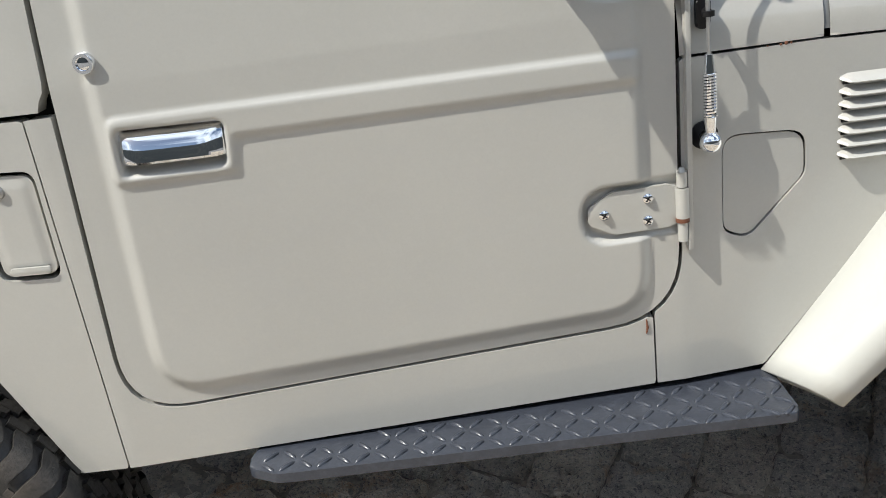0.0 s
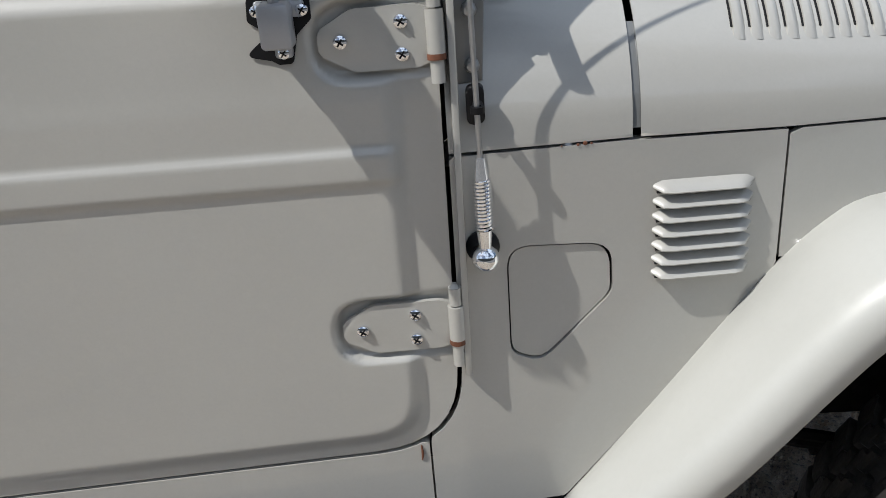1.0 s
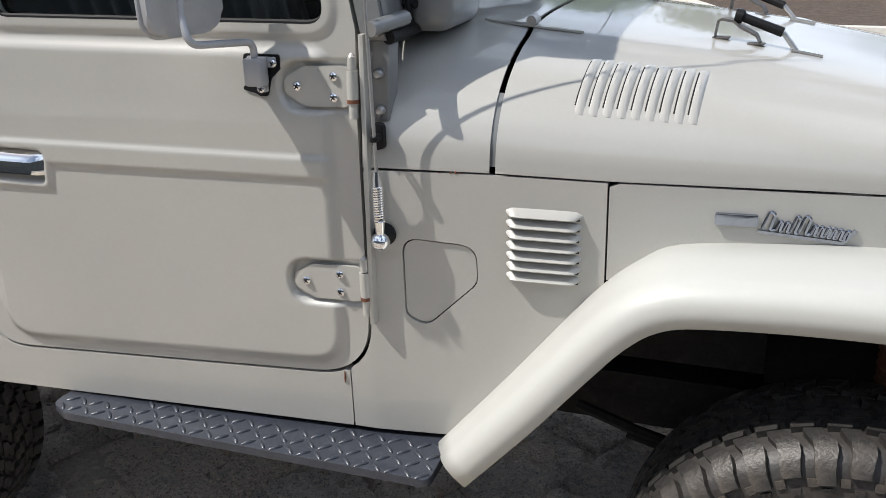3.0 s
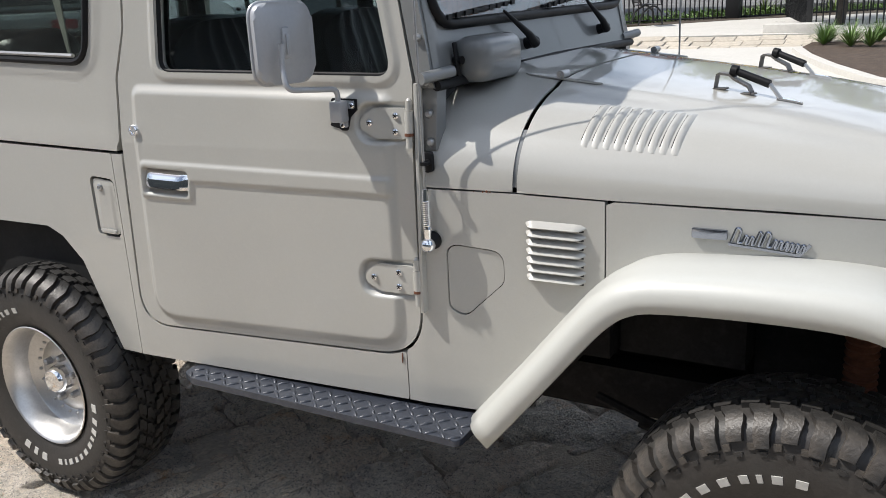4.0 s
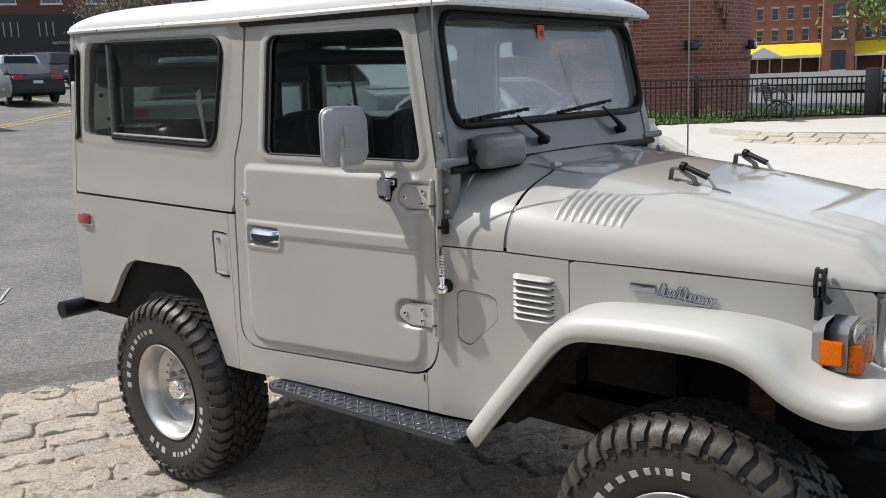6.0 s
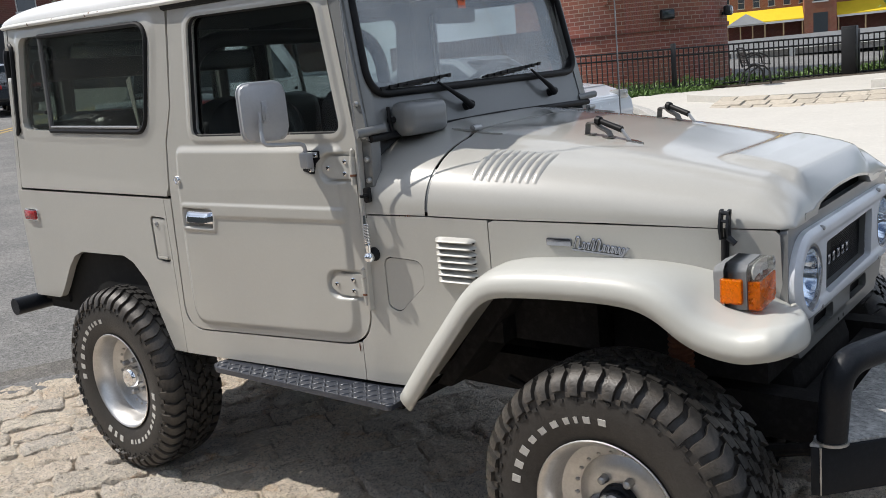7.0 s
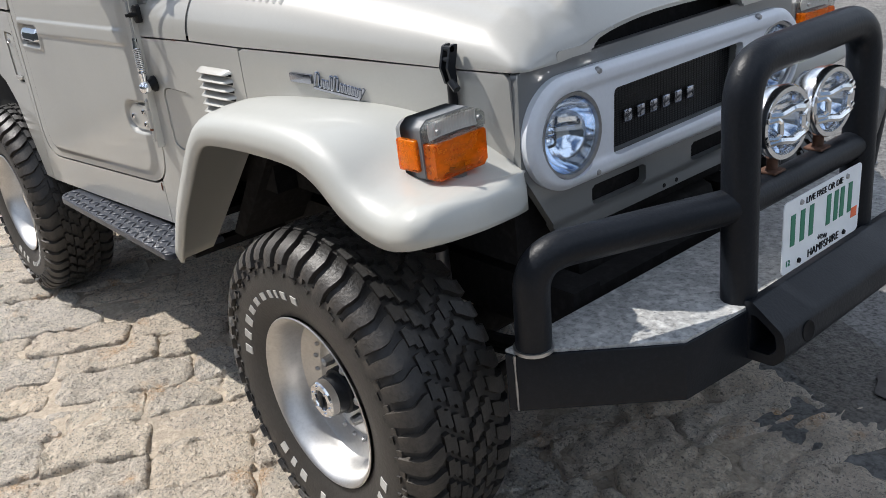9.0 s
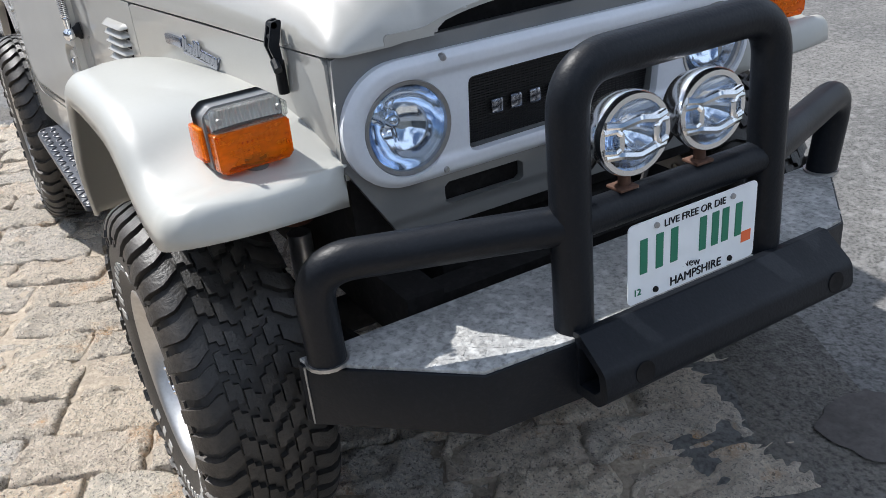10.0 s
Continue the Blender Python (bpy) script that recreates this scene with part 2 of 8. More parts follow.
def lathe(bm, prof, origin, axis, seg=32, close=False):
    """Turn (along, radius) pairs round an axis."""
    axis = Vector(axis).normalized()
    a, b = frame_at(axis)
    o = Vector(origin)
    rings = []
    for s, r in prof:
        if r < 1e-5:
            rings.append([bm.verts.new(o + axis * s)])
        else:
            rings.append([bm.verts.new(o + axis * s + (a * math.cos(t) + b * math.sin(t)) * r) for t in [2 * math.pi * k / seg for k in range(seg)]])
    for u, v in zip(rings, rings[1:]):
        for k in range(seg):
            k2 = (k + 1) % seg
            if len(u) == 1 and len(v) == 1:
                continue
            if len(u) == 1:
                bm.faces.new((u[0], v[k2], v[k]))
            elif len(v) == 1:
                bm.faces.new((u[k], u[k2], v[0]))
            else:
                bm.faces.new((u[k], u[k2], v[k2], v[k]))


def prism(bm, poly, place, d0, d1, bevel=0.0):
    """Extrude a flat outline: place(u, v, d) gives the point; from depth d0 to d1."""
    lo = [bm.verts.new(place(u, v, d0)) for u, v in poly]
    hi = [bm.verts.new(place(u, v, d1)) for u, v in poly]
    n = len(poly)
    fs = [bm.faces.new(lo), bm.faces.new(hi[::-1])]
    for i in range(n):
        fs.append(bm.faces.new((lo[i], lo[(i + 1) % n], hi[(i + 1) % n], hi[i])))
    if bevel:
        bmesh.ops.bevel(bm, geom=list(fs[1].edges), offset=bevel, segments=2, profile=0.5, affect="EDGES")


def rounded(poly, rs, n=6):
    """A flat outline with its corners rounded; rs is one radius or one for each corner."""
    m = len(poly)
    rs = rs if isinstance(rs, (list, tuple)) else [rs] * m
    out = []
    for i in range(m):
        a, p, c = (np.array(poly[j % m], float) for j in (i - 1, i, i + 1))
        if rs[i] <= 0:
            out.append(tuple(p))
            continue
        u, v = (a - p) / np.linalg.norm(a - p), (c - p) / np.linalg.norm(c - p)
        half = math.acos(max(-1, min(1, float(u @ v)))) / 2
        d = min(rs[i] / math.tan(half), np.linalg.norm(a - p) * 0.49, np.linalg.norm(c - p) * 0.49)
        for k in range(n + 1):
            t = k / n
            out.append(tuple((p + u * d) * (1 - t) ** 2 + p * 2 * t * (1 - t) + (p + v * d) * t * t))
    return out


def sd(poly, U, V):
    """Signed distance to an outline, below zero inside."""
    P = np.array(poly, float)
    Q = np.roll(P, -1, 0)
    best, inside = np.full(U.shape, 1e9), np.zeros(U.shape, bool)
    for (ax, ay), (bx, by) in zip(P, Q):
        ex, ey = bx - ax, by - ay
        t = np.clip(((U - ax) * ex + (V - ay) * ey) / (ex * ex + ey * ey + 1e-12), 0, 1)
        best = np.minimum(best, (U - ax - t * ex) ** 2 + (V - ay - t * ey) ** 2)
        cond = (ay > V) != (by > V)
        with np.errstate(divide="ignore", invalid="ignore"):
            xi = ax + (V - ay) * ex / (by - ay)
        inside ^= cond & (U < xi)
    return np.sqrt(best) * np.where(inside, -1, 1)


def step_up(x, a, b):
    t = np.clip((x - a) / (b - a), 0, 1)
    return t * t * (3 - 2 * t)


def sheet(name, outline, place, h, material, parent, holes=(), thick=0.02, label="", relief=None, mirror=False):
    """A pressed panel: outline less holes, on a fine grid; place(U, V, D) gives X, Y, Z where D is the depth below the face;
    relief(U, V) raises the face. The cut edges turn inwards by thick."""
    O = np.array(outline)
    u0, v0 = O.min(0) - h
    u1, v1 = O.max(0) + h
    nu, nv = int((u1 - u0) / h) + 2, int((v1 - v0) / h) + 2
    U, V = np.meshgrid(u0 + h * np.arange(nu), v0 + h * np.arange(nv), indexing="ij")

    def field(a, b):
        s = sd(outline, a, b)
        for k in holes:
            s = np.maximum(s, -sd(k, a, b))
        return s

    S = field(U, V)
    C = (S[:-1, :-1] + S[1:, :-1] + S[:-1, 1:] + S[1:, 1:]) / 4
    I, J = np.nonzero(C < 0)
    idx = np.arange(nu * nv).reshape(nu, nv)
    F = np.stack([idx[I, J], idx[I + 1, J], idx[I + 1, J + 1], idx[I, J + 1]], 1)
    count = {}
    for f in F:
        for k in range(4):
            e = (f[k], f[(k + 1) % 4])
            if (e[1], e[0]) in count:
                del count[(e[1], e[0])]
            else:
                count[e] = 1
    rim = np.array(sorted({i for e in count for i in e}))
    u, v = U.ravel().copy(), V.ravel().copy()
    for _ in range(4):
        a, b, e = u[rim], v[rim], 1e-4
        s = field(a, b)
        gx, gy = (field(a + e, b) - field(a - e, b)) / (2 * e), (field(a, b + e) - field(a, b - e)) / (2 * e)
        g = np.maximum(gx * gx + gy * gy, 0.25)
        u[rim], v[rim] = a - s * gx / g, b - s * gy / g
    used = np.unique(F)
    remap = -np.ones(nu * nv, int)
    remap[used] = np.arange(len(used))
    u, v = u[used], v[used]
    d = -(relief(u, v) if relief else np.zeros_like(u))
    top = np.stack(place(u, v, d), 1)
    faces = [tuple(f) for f in remap[F]]
    edges = [(remap[a], remap[b]) for a, b in count]
    ring = sorted({i for e in edges for i in e})
    r_of = {i: k for k, i in enumerate(ring)}
    ring = np.array(ring)
    n = len(top)
    r1 = np.stack(place(u[ring], v[ring], d[ring]), 1)
    r2 = np.stack(place(u[ring], v[ring], d[ring] + thick), 1)
    verts = np.concatenate([top, r1, r2])
    m = len(ring)
    for a, b in edges:
        faces.append((n + r_of[b], n + r_of[a], n + m + r_of[a], n + m + r_of[b]))
    if mirror:
        verts[:, 1] = 2 * YC - verts[:, 1]
        faces = [f[::-1] for f in faces]
    return link_mesh(name, mesh_from(name, verts, faces), material, parent, label)


# ---- the vehicle: x runs to its front, its rear axle stands at x = 0 ----
YC = 0.005
SX, SY = [-5, 0.45, 1.40, 1.845, 2.625, 5], [-0.745, -0.742, -0.675, -0.605, -0.462, -0.02]


def side_y(x):
    return np.interp(x, SX, SY)


def on_side(u, v, d):
    """The vehicle's flank: upright to the belt, leaning in above it."""
    u, v = np.asarray(u, float), np.asarray(v, float)
    return u, side_y(u) + d + 0.075 * np.maximum(0, v - 1.20), v + 0 * u


def side_pt(u, v, d=0.0):
    x, y, z = on_side(u, v, d)
    return Vector((float(x), float(y), float(z)))


car = thing("off_road_vehicle", "boxy beige-grey vintage off-road vehicle with a white hardtop", "car")

DOOR = rounded([(0.462, 0.660), (1.394, 0.690), (1.402, 1.365), (1.314, 1.832), (0.558, 1.856), (0.528, 1.50), (0.490, 1.37), (0.482, 1.16)],
               [0.10, 0.13, 0.03, 0.03, 0.03, 0.1, 0.06, 0.1], 8)
DOOR_HOLE = rounded([(0.455, 0.654), (1.400, 0.684), (1.408, 1.365), (1.320, 1.90), (0.553, 1.90), (0.520, 1.50), (0.482, 1.37), (0.474, 1.16)],
                    [0.103, 0.132, 0.03, 0, 0, 0.1, 0.06, 0.1], 8)
DOOR_WINDOW = rounded([(0.638, 1.388), (1.352, 1.374), (1.268, 1.788), (0.660, 1.802)], [0.035, 0.035, 0.05, 0.05])
INNER = rounded([(0.515, 0.678), (1.352, 0.702), (1.356, 1.340), (0.535, 1.358)], [0.09, 0.09, 0.04, 0.04])
RIB = rounded([(0.540, 1.048), (0.728, 1.045), (0.735, 1.098), (1.345, 1.094), (1.347, 1.141), (0.552, 1.152)], [0.015, 0.015, 0.0, 0.012, 0.012, 0.02])
POCKET = rounded([(0.556, 1.060), (0.716, 1.057), (0.722, 1.128), (0.560, 1.134)], 0.014)
HINGE_LO = rounded([(1.241, 0.843), (1.42, 0.843), (1.42, 0.932), (1.241, 0.932)], [0.05, 0, 0, 0.05])
HINGE_UP = rounded([(1.258, 1.224), (1.43, 1.224), (1.43, 1.312), (1.258, 1.312)], [0.05, 0, 0, 0.05])


def door_relief(u, v):
    r = 0.011 * step_up(-sd(INNER, u, v), -0.002, 0.026)
    r += 0.006 * step_up(-sd(RIB, u, v), -0.004, 0.009)
    for k in (HINGE_LO, HINGE_UP):
        f = step_up(-sd(k, u, v), -0.005, 0.004)
        r = r * (1 - f) - 0.005 * f
    depth = 0.020 + 0.016 * step_up(v, 1.068, 1.095)
    r -= depth * step_up(-sd(POCKET, u, v), -0.001, 0.010)
    r += 0.010 * step_up(-sd(DOOR_WINDOW, u, v), -0.030, -0.012) * (v > 1.30) * 0.6
    return r


TUB = [(-0.735, 1.185), (0.431, 1.164), (0.431, 0.555), (0.348, 0.555), (0.336, 0.585), (0.229, 0.825), (0.150, 0.897), (0.085, 0.922), (-0.25, 0.918),
       (-0.318, 0.895), (-0.375, 0.845), (-0.465, 0.735), (-0.50, 0.700), (-0.52, 0.69), (-0.735, 0.685)]
ROCKER = [(0.4335, 0.555), (0.4335, 1.1637), (0.474, 1.163), (0.474, 1.19), (0.52, 1.19), (0.52, 0.903), (0.60, 0.903), (0.60, 0.80), (1.20, 0.80), (1.3475, 0.80), (1.3475, 0.565)]
COWL_SIDE = [(1.3505, 0.565), (1.3505, 0.95), (1.39, 1.10), (1.40, 1.117), (1.634, 1.1125), (1.66, 1.1105), (1.8405, 1.1025), (1.8405, 0.91), (1.671, 0.706), (1.543, 0.563)]
APRON = rounded([(1.844, 0.912), (1.844, 1.1025), (2.20, 1.0900), (2.622, 1.0755), (2.630, 0.84), (2.54, 0.90), (2.454, 0.96), (2.26, 0.985), (1.967, 0.982), (1.90, 0.945)], 0)
HATCH = rounded([(1.470, 0.825), (1.512, 0.805), (1.612, 0.900), (1.610, 0.975), (1.470, 0.988)], [0.025, 0.03, 0.03, 0.035, 0.03])
HARDTOP = rounded([(-0.690, 1.194), (0.462, 1.172), (0.464, 1.20), (0.474, 1.20), (0.482, 1.375), (0.521, 1.50), (0.547, 1.90), (-0.655, 1.90)], 0)
QUARTER_WINDOW = rounded([(-0.598, 1.452), (0.375, 1.414), (0.438, 1.808), (-0.555, 1.846)], [0.05, 0.07, 0.07, 0.05])
FUEL = rounded([(0.330, 0.925), (0.416, 0.922), (0.418, 1.082), (0.328, 1.088)], 0.018)


def panels(mirror):
    sheet("rear_quarter_panel", TUB, on_side, 0.006, PAINT, car, holes=[DOOR_HOLE, rounded([(0.323, 0.918), (0.421, 0.915), (0.424, 1.089), (0.322, 1.095)], 0.021)], thick=0.03, mirror=mirror)
    sheet("rocker_panel", ROCKER, on_side, 0.008, PAINT, car, holes=[DOOR_HOLE], thick=0.03, mirror=mirror)
    sheet("cowl_side_panel", COWL_SIDE, on_side, 0.010, PAINT, car, holes=[DOOR_HOLE, HATCH], thick=0.02, mirror=mirror)
    sheet("front_apron", APRON, on_side, 0.016, PAINT, car, thick=0.012, mirror=mirror)
    sheet("hardtop_side", HARDTOP, on_side, 0.014, PAINT, car, holes=[QUARTER_WINDOW], thick=0.03, mirror=mirror,
          relief=lambda u, v: 0.006 * step_up(-sd(QUARTER_WINDOW, u, v), -0.05, -0.03))
    d = sheet("door", DOOR, on_side, 0.0045 if not mirror else 0.016, PAINT, car, holes=[DOOR_WINDOW], thick=0.035, relief=door_relief, mirror=mirror)
    sheet("side_lining", HARDTOP, lambda u, v, d: on_side(u, v, d + 0.036), 0.02, LINING, car, holes=[QUARTER_WINDOW], thick=0.006, mirror=mirror)
    sheet("door_lining", DOOR, lambda u, v, d: on_side(u, v, d + 0.042), 0.02, LINING, d, holes=[DOOR_WINDOW], thick=0.006, mirror=mirror)
    sheet("fuel_flap", FUEL, on_side, 0.006, PAINT, car, thick=0.008, mirror=mirror,
               relief=lambda u, v: -0.004 + 0.003 * step_up(-sd(FUEL, u, v), 0.008, 0.016))
    sheet("inspection_hatch", [(1.470 + (u - 1.470) * 0.965 + 0.002, 0.895 + (v - 0.895) * 0.965) for u, v in HATCH], on_side, 0.010, PAINT, car, thick=0.006, relief=lambda u, v: u * 0 - 0.0035, mirror=mirror)
    return d


door_near = panels(False)
door_far = panels(True)


def grid_part(name, f, nu, nv, material, parent, label="", rim=0.0, rim_dir=(0, 0, -1)):
    """A surface f(i, j) over a grid, with an edge turned along rim_dir."""
    V = [f(i / nu, j / nv) for i in range(nu + 1) for j in range(nv + 1)]
    F = [(i * (nv + 1) + j, (i + 1) * (nv + 1) + j, (i + 1) * (nv + 1) + j + 1, i * (nv + 1) + j + 1) for i in range(nu) for j in range(nv)]
    if rim:
        loop = [i * (nv + 1) for i in range(nu + 1)] + [nu * (nv + 1) + j for j in range(1, nv + 1)] + [i * (nv + 1) + nv for i in range(nu - 1, -1, -1)] + [j for j in range(nv - 1, 0, -1)]
        base = len(V)
        V += [V[k] for k in loop] + [Vector(V[k]) + Vector(rim_dir) * rim for k in loop]
        m = len(loop)
        F += [(base + k, base + (k + 1) % m, base + m + (k + 1) % m, base + m + k) for k in range(m)]
    return link_mesh(name, mesh_from(name, V, F), material, parent, label)


# hood and cowl share one swelling section
def hood_edge(x):
    return np.interp(x, [1.40, 1.64, 1.845, 2.2, 2.474, 2.65], [1.126, 1.120, 1.110, 1.099, 1.087, 1.083])


def hood_mid(x):
    return np.interp(x, [1.40, 1.64, 2.0, 2.14, 2.40, 2.55, 2.66], [1.372, 1.343, 1.300, 1.280, 1.236, 1.205, 1.175])


def hood_z(x, s):
    e, c = hood_edge(x) + 0.012 * max(0.0, s) * float(step_up(np.array(x), 1.9, 2.6)), hood_mid(x)
    f = 1.0
    if x > 2.535:
        f = max(0.0, 1 - ((x - 2.535) / 0.117) ** 2.2) ** 0.5
    z = e + (c - e) * f * max(0.0, 1 - abs(s) ** 3.8) ** 0.5
    y = abs(s) * (YC - side_y(x))
    m = float(step_up(np.array(0.385 - y), 0.0, 0.13)) * float(step_up(np.array(x), 2.15, 2.45))
    zb = float(np.interp(x, [2.1, 2.40, 2.50, 2.56, 2.59, 2.66], [1.292, 1.247, 1.229, 1.214, 1.203, 1.175]))
    if x > 2.602:
        # the bulge rolls over into an arched mouth
        lip = 1.089 + 0.039 * max(0.0, 1 - (y / 0.300) ** 2.6)
        zb = lip + (zb - lip) * max(0.0, 1 - ((x - 2.602) / 0.0515) ** 1.35) ** 0.85
    z += 0.006 * float(step_up(np.array(0.40 - y), 0.0, 0.025)) * (1 - m) * f
    return max(z, e + (zb - e) * m) if m > 0 else z


def hood_at(x, s):
    w = YC - float(side_y(x))
    t = max(0.0, x - 2.622) / 0.031
    w -= 0.030 * (1 - math.sqrt(max(0.0, 1 - min(1.0, t) ** 2)))
    if s > 0:
        w += 0.028 * float(step_up(np.array(x), 1.9, 2.6))
    return Vector((x, YC + s * w, hood_z(x, s)))


def sspace(j):
    t = 2 * j - 1
    return math.copysign(1 - (1 - abs(t)) ** 1.8, t)


def hood_f(i, j):
    x = 1.646 + (2.652 - 1.646) * (1 - (1 - i) ** 1.5)
    return hood_at(x, sspace(j))


hood = grid_part("hood", hood_f, 84, 72, PAINT, car, "beige hood with a raised front intake", rim=0.004)
grid_part("cowl", lambda i, j: hood_at(1.405 + 0.2305 * i, sspace(j)), 14, 56, PAINT, car, rim=0.004)
for lo, hi in (((1.44, -0.57, 0.72), (1.84, 0.58, 1.13)), ((1.845, -0.51, 0.72), (2.13, 0.52, 1.11)), ((2.135, -0.43, 0.66), (2.575, 0.44, 1.075))):
    bm = bmesh.new()
    box(bm, lo, hi)
    part("engine_bay", bm, DARK, car)
for nm, lo, hi in (("gearbox", (1.20, -0.22, 0.40), (1.72, 0.23, 0.70)), ("sump", (1.74, -0.27, 0.47), (2.60, 0.28, 0.66))):
    bm = bmesh.new()
    box(bm, lo, hi, bevel=0.05)
    part(nm, bm, DARK, car)
for sgn in (-1, 1):
    grid_part("cowl_strip", lambda i, j: hood_at(1.630 + 0.022 * i, sgn * (0.90 + 0.0996 * j)) + Vector((0, -sgn * 0.0025, -0.0015)), 2, 8, PAINT_SHADE_GREY, car)
bm = bmesh.new()
box(bm, (2.36, -0.24, 1.07), (2.60, 0.25, 1.135))
part("intake_duct", bm, DARK, car)
# louvres pressed into the hood's shoulders
for sgn in (-1, 1):
    for k in range(9):
        bm = bmesh.new()
        x0 = 1.778 + 0.0238 * k
        n = 10
        rows = []
        for q in range(n + 1):
            t = q / n
            s = 0.935 - 0.205 * t
            x = x0 + 0.034 * t * 0.25
            p = hood_at(x, sgn * s)
            nrm = (hood_at(x, sgn * (s - 0.01)) - p).cross(hood_at(x + 0.01, sgn * s) - p).normalized()
            if nrm.z < 0:
                nrm = -nrm
            hgt = 0.0075 * math.sin(math.pi * min(1, max(0, t))) ** 0.4
            rows.append([bm.verts.new(p + Vector((dx, 0, 0)) + nrm * hh) for dx, hh in ((-0.007, -0.002), (-0.006, hgt * 0.85), (0.000, hgt), (0.006, hgt * 0.6), (0.011, -0.002))])
        for a, b in zip(rows, rows[1:]):
            for c in range(4):
                bm.faces.new((a[c], a[c + 1], b[c + 1], b[c]))
        part("hood_louvre", bm, PAINT, hood)
        bm = bmesh.new()
        pts = []
        for q in range(1, n):
            t = q / n
            x, s = x0 + 0.034 * t * 0.25, 0.935 - 0.205 * t
            pts.append(hood_at(x - 0.0072, sgn * s) + Vector((0, 0, 0.0004)))
        tube(bm, pts, 0.0016, 6)
        part("louvre_gap", bm, SEAL, hood)

# front face of the hood round the intake
def front_line(y):
    return hood_z(2.6515, min(0.999, abs(y - YC) / (YC - float(side_y(2.6515)))))


LIP = [(-0.36, 1.082)] + [(y, front_line(y) + 0.001) for y in np.linspace(-0.36, 0.37, 50)] + [(0.37, 1.082)]
MOUTH = [(-0.262, 1.087)] + [(y, max(1.090, front_line(y) - 0.007)) for y in np.linspace(-0.236, 0.246, 30)] + [(0.272, 1.087)]
sheet("hood_lip", LIP, lambda u, v, d: (2.6525 - d + 0 * u, u, v), 0.007, PAINT, hood, holes=[MOUTH], thick=0.03)

# windscreen frame, leaning back
WSX, WSZ = 1.440, 1.440


def on_screen(u, v, d):
    u, v = np.asarray(u, float), np.asarray(v, float)
    return WSX - 0.2 * (v - WSZ) - d, u, v + 0 * u


SCREEN = rounded([(-0.662, 1.345), (0.672, 1.345), (0.640, 1.872), (-0.630, 1.872)], [0.01, 0.01, 0.03, 0.03])
PANE = rounded([(-0.622, 1.473), (0.632, 1.473), (0.604, 1.836), (-0.594, 1.836)], 0.085)
PANE_IN = rounded([(-0.603, 1.492), (0.613, 1.492), (0.586, 1.817), (-0.576, 1.817)], 0.072)
# frame and pillars are body beige, darkened in colour to look shaded
windscreen = sheet("windscreen_frame", SCREEN, on_screen, 0.014, PAINT_SHADE_GREY, car, holes=[PANE], thick=0.045, label="beige windscreen frame greyed by painted shade, with a black rubber seal")
sheet("windscreen_seal", PANE, lambda u, v, d: on_screen(u, v, d - 0.006), 0.008, SEAL, windscreen, holes=[PANE_IN], thick=0.02)
bm = bmesh.new()
lp = [Vector([float(q) for q in on_screen(u, v, -0.008)]) for u, v in rounded([(-0.613, 1.482), (0.623, 1.482), (0.596, 1.827), (-0.586, 1.827)], 0.08, 10)]
tube(bm, lp + lp[:1], 0.013, 10, False)
part("seal_bead", bm, SEAL, windscreen)
bm = bmesh.new()
prism(bm, PANE, lambda u, v, d: Vector([float(q) for q in on_screen(u, v, d)]), 0.010, 0.014)
g = part("windscreen_pane", bm, CLEAR, windscreen)
g.visible_shadow = False
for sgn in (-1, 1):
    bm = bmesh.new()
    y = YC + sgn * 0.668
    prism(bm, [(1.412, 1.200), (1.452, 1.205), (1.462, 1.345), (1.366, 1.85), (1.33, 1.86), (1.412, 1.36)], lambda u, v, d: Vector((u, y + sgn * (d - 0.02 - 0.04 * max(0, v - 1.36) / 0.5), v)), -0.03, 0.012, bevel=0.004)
    pil = part("screen_pillar", bm, PAINT_SHADE_GREY, windscreen)
    for z in (1.225, 1.29, 1.36, 1.46):
        bm = bmesh.new()
        lathe(bm, [(0.010, 0.0), (0.009, 0.006), (0.004, 0.009), (-0.006, 0.009)], (1.440 - 0.2 * max(0, z - 1.36), y - sgn * 0.006, z), (0, sgn, 0), 10)
        part("bolt", bm, STEEL, windscreen)
bm = bmesh.new()
tube(bm, [(1.462, -0.655, 1.352), (1.470, 0.0, 1.362), (1.462, 0.665, 1.352)], 0.012, 10)
part("cowl_seal", bm, SEAL, windscreen)
for y0, y1 in ((-0.70, -0.60), (0.61, 0.71)):
    bm = bmesh.new()
    tube(bm, [(1.448, y0, 1.372), (1.472, y1, 1.380)], 0.014, 10)
    part("hinge_bar", bm, PAINT_SHADE_GREY, windscreen)

# roof
def roof_z0(x):
    return float(np.interp(x, [-0.72, 0.5, 1.48], [1.915, 1.878, 1.866]))


def roof_f(i, j):
    t, s = 2 * i - 1, 2 * j - 1
    t, s = math.copysign(1 - (1 - abs(t)) ** 2.2, t), math.copysign(1 - (1 - abs(s)) ** 2.2, s)
    x = 0.375 + 1.085 * t * (1 - 0.012 * abs(s) ** 6)
    w = float(np.interp(x, [-0.72, 0.45, 1.48], [0.722, 0.715, 0.655])) * (1 - 0.035 * abs(t) ** 10)
    k = max(0, 1 - abs(s) ** 4.5) * max(0, 1 - abs(t) ** 7)
    return Vector((x, YC + s * w, roof_z0(x) + 0.098 * k ** 0.42))


